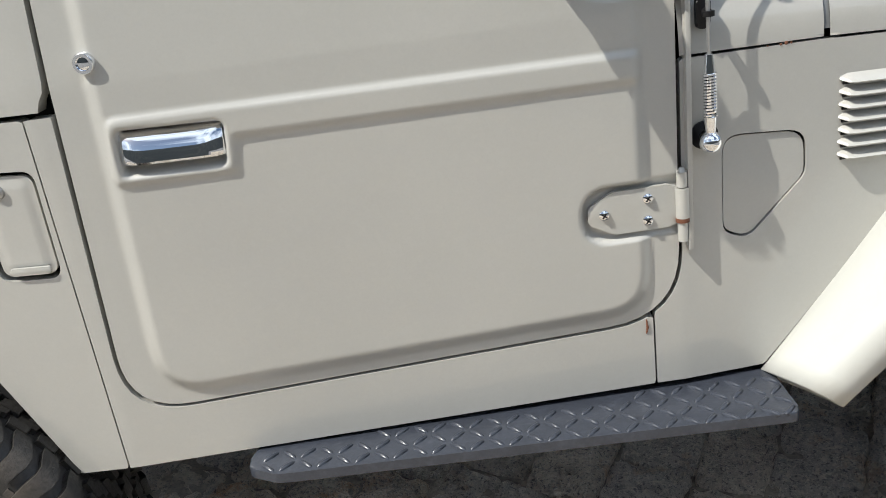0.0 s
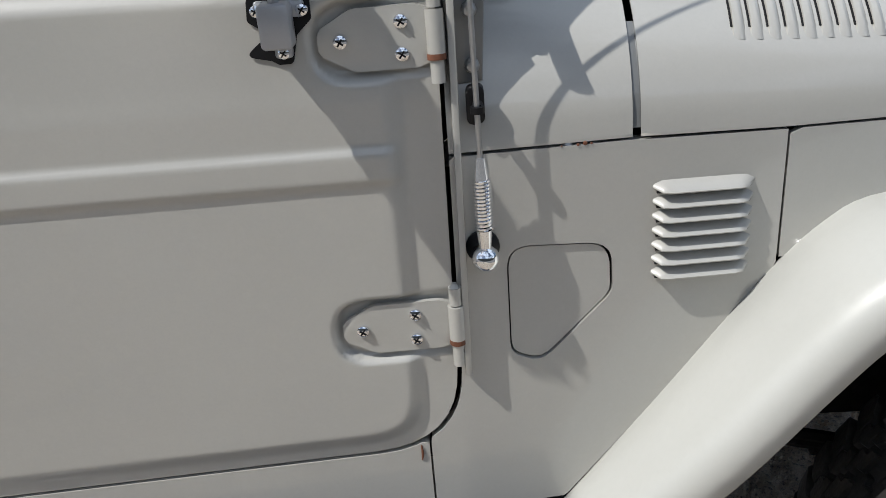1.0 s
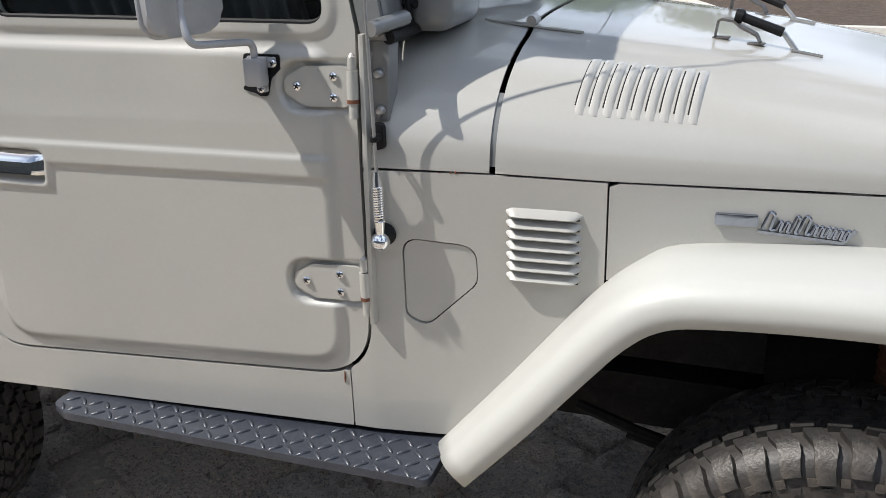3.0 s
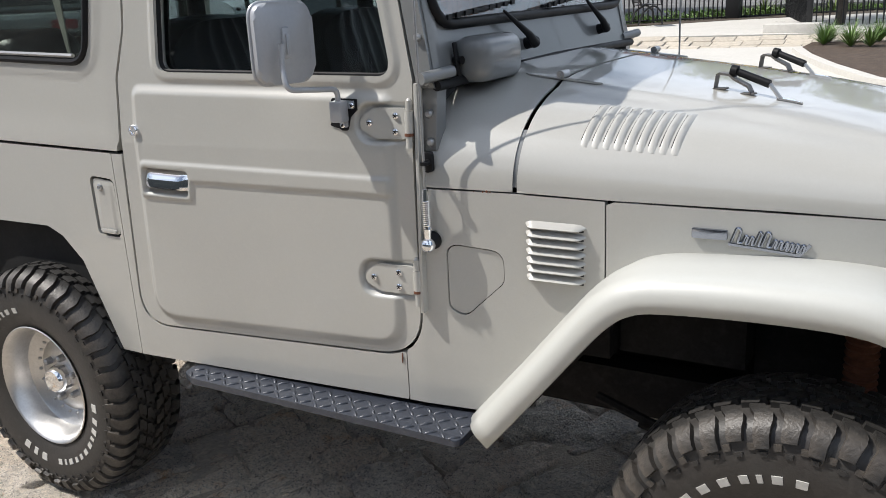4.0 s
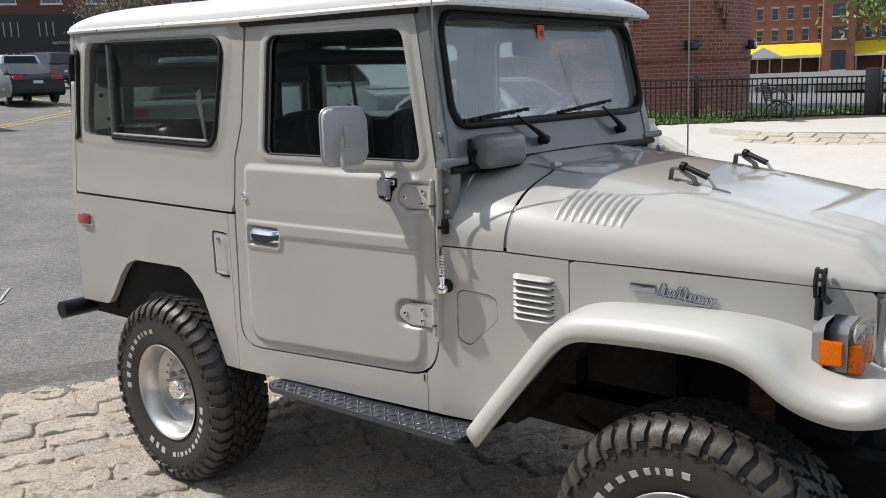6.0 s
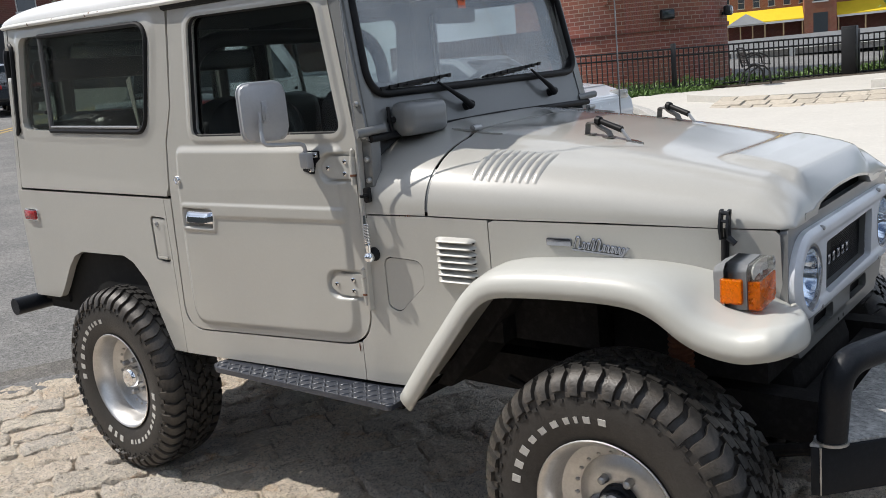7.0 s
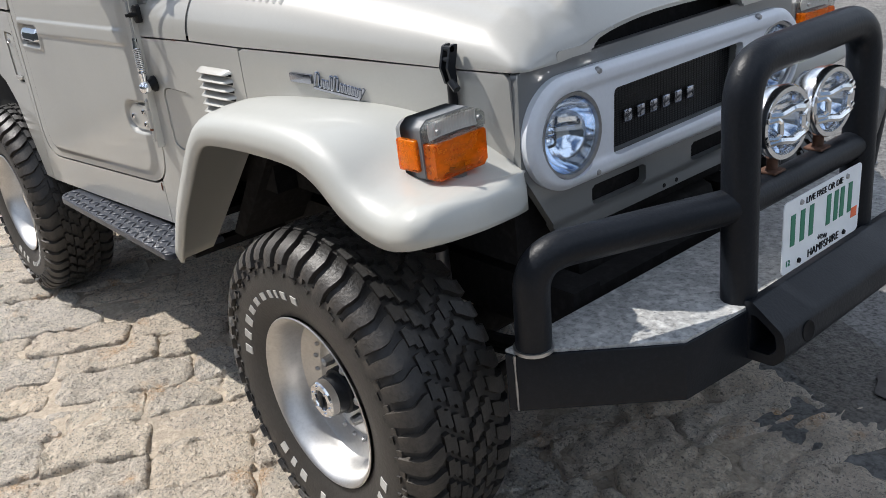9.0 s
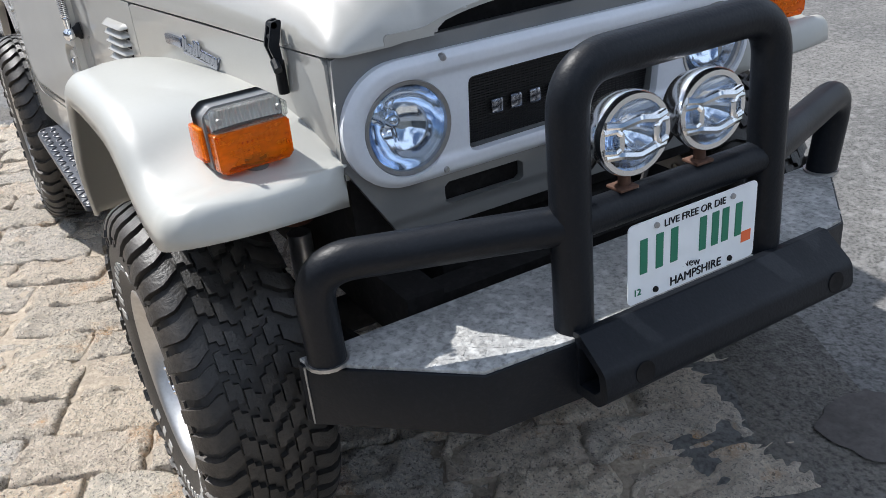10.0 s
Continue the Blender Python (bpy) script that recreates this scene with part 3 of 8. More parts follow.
roof = grid_part("roof", roof_f, 44, 44, ROOF_WHITE, car, "white hardtop roof with a rusty drip edge", rim=0.016)
bm = bmesh.new()
loop = [roof_f(i / 30, 0) for i in range(31)] + [roof_f(1, j / 20) for j in range(1, 21)] + [roof_f(1 - i / 30, 1) for i in range(1, 31)] + [roof_f(0, 1 - j / 20) for j in range(1, 21)]
tube(bm, [p - Vector((0, 0, 0.014)) for p in loop], 0.009, 8)
part("drip_rail", bm, RUSTY_WHITE, roof, "white drip rail with rusty chips")
for sgn in (-1, 1):
    bm = bmesh.new()
    tube(bm, [Vector((0.54 + 0.79 * k / 8, YC + sgn * (YC - float(side_y(0.54 + 0.79 * k / 8)) - 0.046), roof_z0(0.54 + 0.79 * k / 8) - 0.024)) for k in range(9)], 0.016, 8)
    part("door_top_seal", bm, SEAL, roof)
bm = bmesh.new()
box(bm, (-0.66, -0.64, 1.868), (1.34, 0.65, 1.874))
part("headliner", bm, LINING, car)

# rear wall with its windows
def on_rear(u, v, d):
    u, v = np.asarray(u, float), np.asarray(v, float)
    return -0.735 + d + 0.06 * np.maximum(0, v - 1.18), u, v + 0 * u


REAR_WIN = rounded([(-0.425, 1.45), (0.435, 1.45), (0.415, 1.828), (-0.405, 1.828)], 0.06)
REAR_SIDE = [rounded([(a, 1.45), (b, 1.45), (b, 1.82), (a, 1.82)], 0.05) for a, b in ((-0.685, -0.475), (0.485, 0.695))]
rear = sheet("rear_wall", [(-0.738, 0.685), (0.748, 0.685), (0.748, 1.19), (0.700, 1.905), (-0.690, 1.905), (-0.738, 1.19)], on_rear, 0.02, PAINT, car, holes=[REAR_WIN] + REAR_SIDE, thick=0.03)
for k in [REAR_WIN] + REAR_SIDE:
    bm = bmesh.new()
    prism(bm, k, lambda u, v, d: Vector([float(q) for q in on_rear(u, v, d)]), 0.012, 0.016)
    part("rear_pane", bm, TINTED, rear).visible_shadow = False
    bm = bmesh.new()
    lp = [Vector([float(q) for q in on_rear(u, v, -0.018)]) for u, v in k]
    tube(bm, lp + lp[:1], 0.018, 8, False)
    part("rear_pane_seal", bm, SEAL, rear)

# curved corner glass at the rear
for sgn in (-1, 1):
    def corner(i, j, off=0.0):
        z = 1.435 + 0.395 * j
        a = radians(4 + 74 * i)
        lean = 0.075 * max(0, z - 1.20)
        return Vector((-0.634 + lean * 0.4 - (0.102 + off) * math.sin(a), YC + sgn * (0.652 - lean + (0.102 + off) * math.cos(a)), z))

    pane = grid_part("corner_pane", corner, 10, 6, CORNER_GLASS, rear)
    pane.visible_shadow = False
    bm = bmesh.new()
    tube(bm, [corner(0.75, 0.0), corner(0.4, 0.0), corner(0.2, 0.012), corner(0.04, 0.05), corner(0.0, 0.12), corner(0.0, 0.88), corner(0.04, 0.95), corner(0.2, 0.99), corner(0.5, 1.0)], 0.011, 8)
    part("corner_seal", bm, SEAL, rear)

# side windows
for mirror, door in ((False, door_near), (True, door_far)):
    def side3(u, v, d):
        p = side_pt(u, v, d)
        return Vector((p.x, 2 * YC - p.y, p.z)) if mirror else p

    bm = bmesh.new()
    prism(bm, DOOR_WINDOW, side3, 0.022, 0.026)
    part("door_pane", bm, GLASS, door).visible_shadow = False
    bm = bmesh.new()
    lp = [side3(u, v, 0.010) for u, v in DOOR_WINDOW]
    tube(bm, lp + lp[:1], 0.007, 8, False)
    part("door_pane_seal", bm, SEAL, door)
    bm = bmesh.new()
    lp = [side3(u, v, -0.006) for u, v in QUARTER_WINDOW if u > -0.40]
    lp.sort(key=lambda p: 0)
    i0 = [k for k, (u, v) in enumerate(QUARTER_WINDOW) if u > -0.40]
    bottom_left, top_left = side3(-0.345, 1.442, -0.006), side3(-0.372, 1.835, -0.006)
    tube(bm, [bottom_left] + lp + [top_left], 0.0105, 8)
    part("quarter_window_seal", bm, SEAL, car)
    bm = bmesh.new()
    tube(bm, [side3(-0.345, 1.440, -0.002), side3(-0.372, 1.838, -0.002)], 0.011, 8)
    part("quarter_window_divider", bm, GREY_TRIM, car)
    bm = bmesh.new()
    tube(bm, [side3(-0.33, 1.457, -0.010), side3(0.33, 1.434, -0.010)], 0.006, 6)
    part("quarter_window_strip", bm, STEEL, car)
    bm = bmesh.new()
    prism(bm, QUARTER_WINDOW, side3, 0.016, 0.020)
    part("quarter_pane", bm, TINTED, car).visible_shadow = False
    for z in (1.52, 1.62, 1.76):
        bm = bmesh.new()
        lathe(bm, [(0.012, 0), (0.010, 0.008), (0, 0.010)], side3(-0.40 - 0.06 * (z < 1.7) * (z > 1.6), z, 0.012), (0, -1 if not mirror else 1, 0), 10)
        part("latch_button", bm, SEAL, car)

# nose
def on_nose(u, v, d):
    u, v = np.asarray(u, float), np.asarray(v, float)
    return 2.640 - d + 0 * u, u, v + 0 * u


def ring(cy, cz, r, n=36):
    return [(cy + r * math.cos(2 * math.pi * k / n), cz + r * math.sin(2 * math.pi * k / n)) for k in range(n)]


LAMPS = [(-0.334, 0.931), (0.410, 0.936)]
GRILLE = rounded([(-0.212, 0.856), (0.250, 0.862), (0.266, 1.004), (-0.204, 0.996)], 0.014)
NOSE = rounded([(-0.456, 1.079), (-0.464, 0.885), (-0.360, 0.714), (0.398, 0.714), (0.510, 0.885), (0.502, 1.090)], [0.008, 0.02, 0.02, 0.02, 0.02, 0.008])
SLOTS = [rounded([(a, 0.757), (b, 0.757), (b, 0.801), (a, 0.801)], 0.012) for a, b in ((-0.264, -0.082), (0.085, 0.265))]
# the nose's shade is put into its grey colour; its own paint is beige
nose = sheet("front_panel", NOSE, on_nose, 0.010, PAINT_SHADE_GREY, car, holes=[ring(*c, 0.094) for c in LAMPS] + [GRILLE] + SLOTS, thick=0.02, label="beige front panel with two slots, its shade painted in as grey",
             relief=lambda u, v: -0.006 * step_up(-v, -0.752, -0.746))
b0, b1 = 0.823, 1.054
zc = (b0 + b1) / 2
BEZ = [(-0.345 - 0.1155 * math.sin(math.pi * k / 20), zc + 0.1155 * math.cos(math.pi * k / 20)) for k in range(21)] + [(0.404 + 0.1155 * math.sin(math.pi * k / 20), zc - 0.1155 * math.cos(math.pi * k / 20)) for k in range(21)]
bezel = sheet("grille_bezel", BEZ, lambda u, v, d: on_nose(u, v, d - 0.014), 0.006, BEZEL, car, holes=[ring(*c, 0.088) for c in LAMPS] + [GRILLE], thick=0.02, label="pale grey grille bezel",
              relief=lambda u, v: 0.012 * step_up(-sd(BEZ, u, v), -0.001, 0.012) - 0.008 * step_up(-sd(BEZ, u, v), 0.030, 0.042))
for y, z in ((-0.256, 1.044), (0.318, 1.049), (-0.270, 0.838), (0.308, 0.838)):
    bm = bmesh.new()
    lathe(bm, [(0.010, 0), (0.009, 0.005), (0.002, 0.008), (-0.002, 0.008)], (2.660, y, z), (1, 0, 0), 10)
    part("screw", bm, STEEL, bezel)
bm = bmesh.new()
box(bm, (2.612, -0.235, 0.84), (2.618, 0.285, 1.015))
for k in range(30):
    z = 0.852 + 0.0052 * k
    box(bm, (2.618, -0.222, z), (2.6225, 0.274, z + 0.0026))
for k in range(48):
    y = -0.220 + 0.0103 * k
    box(bm, (2.6215, y, 0.848), (2.6230, y + 0.0020, 1.006))
part("grille_mesh", bm, MESH, bezel, smooth=False)
# maker's mark: plain raised blocks
for k in range(6):
    bm = bmesh.new()
    y = -0.140 + 0.0445 * k
    box(bm, (2.626, y, 0.905), (2.631, y + 0.027, 0.933), bevel=0.004)
    part("name_block", bm, BADGE, bezel)
for y in (-0.010, 0.037):
    bm = bmesh.new()
    lathe(bm, [(0.0, 0.0055), (0.0012, 0.005), (0.0014, 0.0)], (2.6345, y, 0.725), (1, 0, 0), 10)
    part("bolt_hole", bm, SEAL, nose)
for a, b in ((-0.275, -0.07), (0.075, 0.275)):
    bm = bmesh.new()
    box(bm, (2.60, a, 0.75), (2.615, b, 0.81))
    part("slot_backing", bm, DARK, nose)
for cy, cz2 in LAMPS:
    bm = bmesh.new()
    lathe(bm, [(0.0, 0.086), (0.012, 0.091), (0.020, 0.086), (0.018, 0.079), (0.010, 0.078)], (2.640, cy, cz2), (1, 0, 0), 40)
    lamp = part("headlamp", bm, STEEL, car, "round sealed headlamp with fluted glass")
    bm = bmesh.new()
    lathe(bm, [(0.012, 0.079), (0.0, 0.075), (-0.010, 0.071), (-0.02, 0.066), (-0.03, 0.058), (-0.038, 0.05), (-0.045, 0.040), (-0.05, 0.03), (-0.053, 0.018), (-0.040, 0.012), (-0.030, 0.0)], (2.640, cy, cz2), (1, 0, 0), 96)
    for v in bm.verts:
        v.co.x += 0.0002 * math.sin((v.co.y - cy) * 560) * (1 if v.co.z < cz2 + 0.03 else 0.4)
    part("reflector", bm, REFLECTOR, lamp)
    bm = bmesh.new()
    lathe(bm, [(0.010, 0.079), (0.022, 0.066), (0.031, 0.045), (0.036, 0.022), (0.0375, 0.0)], (2.640, cy, cz2), (1, 0, 0), 40)
    part("lens", bm, HEAD_GLASS, lamp)

# front fenders
FI = [(1.541, 0.562), (1.671, 0.706), (1.780, 0.838), (1.848, 0.916), (1.905, 0.964), (1.967, 0.992), (2.11, 0.998), (2.26, 0.998), (2.37, 0.990), (2.454, 0.974), (2.53, 0.948), (2.60, 0.914), (2.640, 0.892)]
FL = [(1.630, 0.547), (1.752, 0.698), (1.848, 0.816), (1.910, 0.888), (1.962, 0.926), (2.03, 0.941), (2.20, 0.951), (2.36, 0.950), (2.44, 0.928), (2.505, 0.884), (2.565, 0.858), (2.640, 0.848), (2.703, 0.860)]


def fender(mirror):
    st = []
    for (xi, zi), (xl, zl) in zip(FI, FL):
        st.append((Vector((xi, float(side_y(xi)) + 0.004, zi)), Vector((xl, -0.803, zl)), 1.0))
    st[0] = (st[0][0] + Vector((-0.004, 0, -0.012)), Vector((1.624, -0.785, 0.545)), 0.75)
    i_end = Vector((2.646, -0.464, 0.888))
    for x, y, z in ((2.733, -0.784, 0.867), (2.750, -0.738, 0.868), (2.748, -0.66, 0.862), (2.722, -0.56, 0.849), (2.692, -0.505, 0.836), (2.654, -0.466, 0.818)):
        st.append((i_end, Vector((x, y, z)), 1.0))
    # finer stations
    fine = []
    for k in range(len(st) - 1):
        p0, p1, p2, p3 = (st[max(0, min(len(st) - 1, k + o))] for o in (-1, 0, 1, 2))
        for q in range(4):
            t = q / 4
            cr = lambda a, b, c, d: 0.5 * (2 * b + (c - a) * t + (2 * a - 5 * b + 4 * c - d) * t * t + (3 * b - a - 3 * c + d) * t ** 3)
            fine.append((cr(p0[0], p1[0], p2[0], p3[0]), cr(p0[1], p1[1], p2[1], p3[1]), 1.0))
    fine.append(st[-1])
    rows = []
    for k, (I, L, q) in enumerate(fine):
        a, b = fine[max(0, k - 1)][1], fine[min(len(fine) - 1, k + 1)][1]
        tdir = Vector((b.x - a.x, 0, b.z - a.z))
        if L.y > -0.79 and k > 10:
            n = Vector((0, 0, 1))
        else:
            tdir.normalize()
            n = Vector((-tdir.z, 0, tdir.x))
            if k > len(fine) - 26:
                n = (n + Vector((0, 0, 1.5))).normalized()
        out = (L - I) - n * (L - I).dot(n)
        out.normalize()
        f = 1.0
        T = L + n * float(np.interp(k / len(fine), [0.66, 0.80], [0.064, 0.046]))
        f = min(1.0, (L - I).length / 0.12)
        T2 = T - out * 0.050 * f
        row = [I]
        for u in (0.25, 0.5, 0.75):
            p = I.lerp(T2 + n * 0.004, u)
            row.append(p + n * 0.012 * math.sin(math.pi * u))
        for ang in range(0, 91, 15):
            w = radians(ang)
            row.append(T2 + out * 0.050 * f * math.sin(w) + n * (0.004 - 0.042 * f * (1 - math.cos(w))))
        row.append(L)
        row.append(L - out * 0.012 - n * 0.002)
        row.append(L - out * 0.020 + n * 0.012)
        row.append(I + out * 0.01 - n * min(0.03, 0.3 * (L - I).length))
        rows.append(row)
    V, F, m = [], [], len(rows[0])
    for r in rows:
        V += r
    for a in range(len(rows) - 1):
        for b in range(m - 1):
            F.append((a * m + b, (a + 1) * m + b, (a + 1) * m + b + 1, a * m + b + 1))
    F.append(tuple(range(m)))
    F.append(tuple((len(rows) - 1) * m + b for b in range(m))[::-1])
    if mirror:
        V = [Vector((p.x - 0.085 * float(step_up(p.x, 2.56, 2.76)), 2 * YC - p.y, p.z)) for p in V]
        F = [f[::-1] for f in F]
    return link_mesh("front_fender", mesh_from("front_fender", V, F), CREAM, car, "cream front fender with a rolled lip")


fenders = [fender(False), fender(True)]

# wheels
WZ = 0.388


def tyre_profile():
    """Half section from the crown to the bead: (across, radius)."""
    return [(0.0, 0.382), (0.04, 0.381), (0.08, 0.378), (0.104, 0.371), (0.118, 0.358), (0.127, 0.338), (0.132, 0.312), (0.1325, 0.29), (0.130, 0.262), (0.124, 0.236), (0.117, 0.218), (0.112, 0.206), (0.102, 0.200)]


def build_wheel(rear):
    bm = bmesh.new()
    prof = tyre_profile()
    full = [(-w, r) for w, r in prof[::-1]] + prof[1:]
    lathe(bm, full, (0, 0, 0), (0, -1, 0), 72)
    # tread: two rows of interlocking blocks and curved shoulder lugs over the edge
    S = [0.0]
    for (w0, r0), (w1, r1) in zip(prof, prof[1:]):
        S.append(S[-1] + math.hypot(w1 - w0, r1 - r0))

    def at(th, s, h):
        a = abs(s)
        w, r = np.interp(a, S, [p[0] for p in prof]), np.interp(a, S, [p[1] for p in prof])
        w2, r2 = np.interp(a + 0.004, S, [p[0] for p in prof]), np.interp(a + 0.004, S, [p[1] for p in prof])
        tw, tr = w2 - w, r2 - r
        k = math.hypot(tw, tr)
        nw, nr = -tr / k, tw / k
        w, r = w + nw * h, r + nr * h
        return Vector((r * math.cos(th), -math.copysign(1, s) * w if s else 0.0, r * math.sin(th)))

    pieces = []

    def block(strip, h, turns):
        """strip: (s, angle from, angle to) rows; the same block at each turn round the axle."""
        bm = bmesh.new()
        pieces.append((bm, turns))
        lo = [(at(a, s, -0.004), at(b, s, -0.004)) for s, a, b in strip]
        hi = []
        for k, (s, a, b) in enumerate(strip):
            inset = 0.055 * (b - a)
            hh = h if 0 < k < len(strip) - 1 else h * 0.92
            hi.append((at(a + inset, s, hh), at(b - inset, s, hh)))
        lo = [[bm.verts.new(p) for p in q] for q in lo]
        hi = [[bm.verts.new(p) for p in q] for q in hi]
        for k in range(len(strip) - 1):
            bm.faces.new((hi[k][0], hi[k][1], hi[k + 1][1], hi[k + 1][0]))
            bm.faces.new((lo[k][0], hi[k][0], hi[k + 1][0], lo[k + 1][0]))
            bm.faces.new((hi[k][1], lo[k][1], lo[k + 1][1], hi[k + 1][1]))
        bm.faces.new((lo[0][0], lo[0][1], hi[0][1], hi[0][0]))
        bm.faces.new((lo[-1][1], lo[-1][0], hi[-1][0], hi[-1][1]))

    N = 44
    p = 2 * math.pi / N
    every = [i * p for i in range(N)]
    for sgn in (-1, 1):
        ph = p * 0.5 if sgn > 0 else 0.0
        for end, turns in ((0.143, every[0::2]), (0.155, every[1::2])):
            block([(sgn * 0.066, ph + p * 0.46, ph + p * 1.02), (sgn * 0.076, ph + p * 0.34, ph + p * 1.00), (sgn * 0.086, ph + p * 0.16, ph + p * 0.90), (sgn * 0.096, ph + p * 0.06, ph + p * 0.78), (sgn * 0.108, ph + p * 0.04, ph + p * 0.74),
                   (sgn * 0.122, ph + p * 0.10, ph + p * 0.78), (sgn * 0.134, ph + p * 0.14, ph + p * 0.80), (sgn * end, ph + p * 0.14, ph + p * 0.78)], 0.0125, turns)
        if sgn > 0:
            block([(sgn * 0.147, ph + p * 0.72, ph + p * 1.06), (sgn * 0.160, ph + p * 0.72, ph + p * 1.06)], 0.005, every)
            block([(sgn * 0.163, ph + p * 0.26, ph + p * 0.66), (sgn * 0.172, ph + p * 0.30, ph + p * 0.62)], 0.004, every)
        block([(sgn * 0.003, ph - p * 0.06, ph + p * 0.58), (sgn * 0.015, ph - p * 0.04, ph + p * 0.66), (sgn * 0.017, ph + p * 0.14, ph + p * 0.86), (sgn * 0.032, ph + p * 0.16, ph + p * 0.92)], 0.0125, every)
        block([(sgn * 0.036, ph + p * 0.44, ph + p * 1.14), (sgn * 0.047, ph + p * 0.46, ph + p * 1.20), (sgn * 0.049, ph + p * 0.62, ph + p * 1.38), (sgn * 0.062, ph + p * 0.64, ph + p * 1.34)], 0.0125, every)
    tyre_bm = bm
    # rim
    bm = bmesh.new()
    lathe(bm, [(0.112, 0.200), (0.119, 0.206), (0.121, 0.203), (0.117, 0.196), (0.108, 0.190), (0.092, 0.180), (0.060, 0.176), (0.045, 0.172), (0.036, 0.160), (0.028, 0.140), (0.020, 0.128), (0.030, 0.110), (0.036, 0.085), (0.036, 0.0)], (0, 0, 0), (0, -1, 0), 64)
    lathe(bm, [(0.10, 0.199), (0.06, 0.18), (-0.06, 0.18), (-0.115, 0.205), (-0.112, 0.19), (-0.05, 0.165), (0.02, 0.12)], (0, 0, 0), (0, -1, 0), 48)
    wheel = part("wheel", bm, ALLOY, car, "deep polished alloy wheel on a mud tyre with white lettering blocks")
    part("tyre", tyre_bm, RUBBER, wheel, "chunky black mud tyre", angle=30)

    def round_axle(name, bm, material, turns):
        ob = part(name, bm, material, wheel, angle=30)
        for k, a in enumerate(turns):
            if k:
                ob = new(name, ob.data)
                ob.parent = wheel
            ob.matrix_basis = Matrix.Rotation(-a, 4, "Y")

    for b, turns in pieces:
        round_axle("tread_block", b, TREAD, turns)
    bm = bmesh.new()
    lathe(bm, [(0.0235, 0.0065), (0.029, 0.0055), (0.032, 0.003), (0.0325, 0)], (0.136, 0, 0), (0, -1, 0), 8)
    round_axle("rivet", bm, ALLOY, [2 * math.pi * k / 22 for k in range(22)])
    bm = bmesh.new()
    lathe(bm, [(0.030, 0.016), (0.036, 0.013), (0.058, 0.011), (0.062, 0.006), (0.062, 0)], (0.074, 0, 0), (0, -1, 0), 10)
    round_axle("lug_nut", bm, STEEL, [2 * math.pi * (k + 0.3) / 6 for k in range(6)])
    bm = bmesh.new()
    if rear:
        lathe(bm, [(0.03, 0.05), (0.06, 0.047), (0.075, 0.042), (0.082, 0.036), (0.084, 0.0)], (0, 0, 0), (0, -1, 0), 32)
        part("hub_cap", bm, CHROME, wheel)
    else:
        lathe(bm, [(0.03, 0.056), (0.055, 0.054), (0.058, 0.048), (0.085, 0.043), (0.087, 0.0)], (0, 0, 0), (0, -1, 0), 32)
        part("hub", bm, BLACK, wheel)
        bm = bmesh.new()
        lathe(bm, [(0.080, 0.0435), (0.100, 0.0435), (0.104, 0.040), (0.104, 0.026), (0.098, 0.024), (0.098, 0.0)], (0, 0, 0), (0, -1, 0), 32)
        for k in range(6):
            a = 2 * math.pi * k / 6
            lathe(bm, [(0.104, 0.004), (0.107, 0.003), (0.107, 0)], (0.033 * math.cos(a), 0, 0.033 * math.sin(a)), (0, -1, 0), 8)
        part("locking_hub", bm, CHROME, wheel)
        bm = bmesh.new()
        lathe(bm, [(0.0985, 0.023), (0.100, 0.020), (0.100, 0.0)], (0, 0, 0), (0, -1, 0), 24)
        box(bm, (-0.006, -0.106, -0.019), (0.006, -0.100, 0.019), bevel=0.002)
        part("hub_dial", bm, BLACK, wheel)
    # raised white marks round the sidewall, one block for each character
    def marks(start, end, widths):
        tot = sum(widths)
        a = start
        for k, wd in enumerate(widths):
            da = (end - start) * wd / tot
            c, half = a + da / 2, abs(da) * 0.26
            bm = bmesh.new()
            r0, r1 = (0.253, 0.277) if k in (0, 1, 2) else (0.255, 0.273)
            for q0, q1, ra, rb in ((-0.9, 0.9, r0, r1),):
                vs = []
                for u in (q0, q1):
                    for r in (ra, rb):
                        th = c + half * u
                        wside = np.interp(r, [0.236, 0.262, 0.29, 0.312], [0.124, 0.130, 0.1325, 0.132])
                        for hh in (-0.001, 0.0022):
                            vs.append(bm.verts.new((r * math.cos(th), -(wside + hh), r * math.sin(th))))
                for f in ((1, 3, 7, 5), (0, 1, 5, 4), (2, 6, 7, 3), (0, 2, 3, 1), (4, 5, 7, 6)):
                    bm.faces.new([vs[i] for i in f])
            part("sidewall_mark", bm, WHITE_RUB, wheel, "raised white sidewall block", smooth=False)
            a += da

    marks(radians(188), radians(96), [1, 1, 1.1, 1, 1, 1, 0.8, 0.5, 0.9, 1])
    marks(radians(2), radians(-86), [1.4, 1, 1, 0.6, 1, 1, 0.8, 0.8, 1, 0.5, 1])
    marks(radians(-94), radians(-124), [1, 0.7, 1])
    return wheel


w_rear, w_front = build_wheel(True), build_wheel(False)
w_rear.matrix_basis = pose(-0.004, -0.688, WZ)
w_front.matrix_basis = pose(2.288, -0.688, WZ) @ pose(0, 0, 0, 0, 14, 0)
copy_thing(w_rear, pose(-0.004, 0.698, WZ, 0, 40, 180))
copy_thing(w_front, pose(2.288, 0.698, WZ, 0, -25, 180))

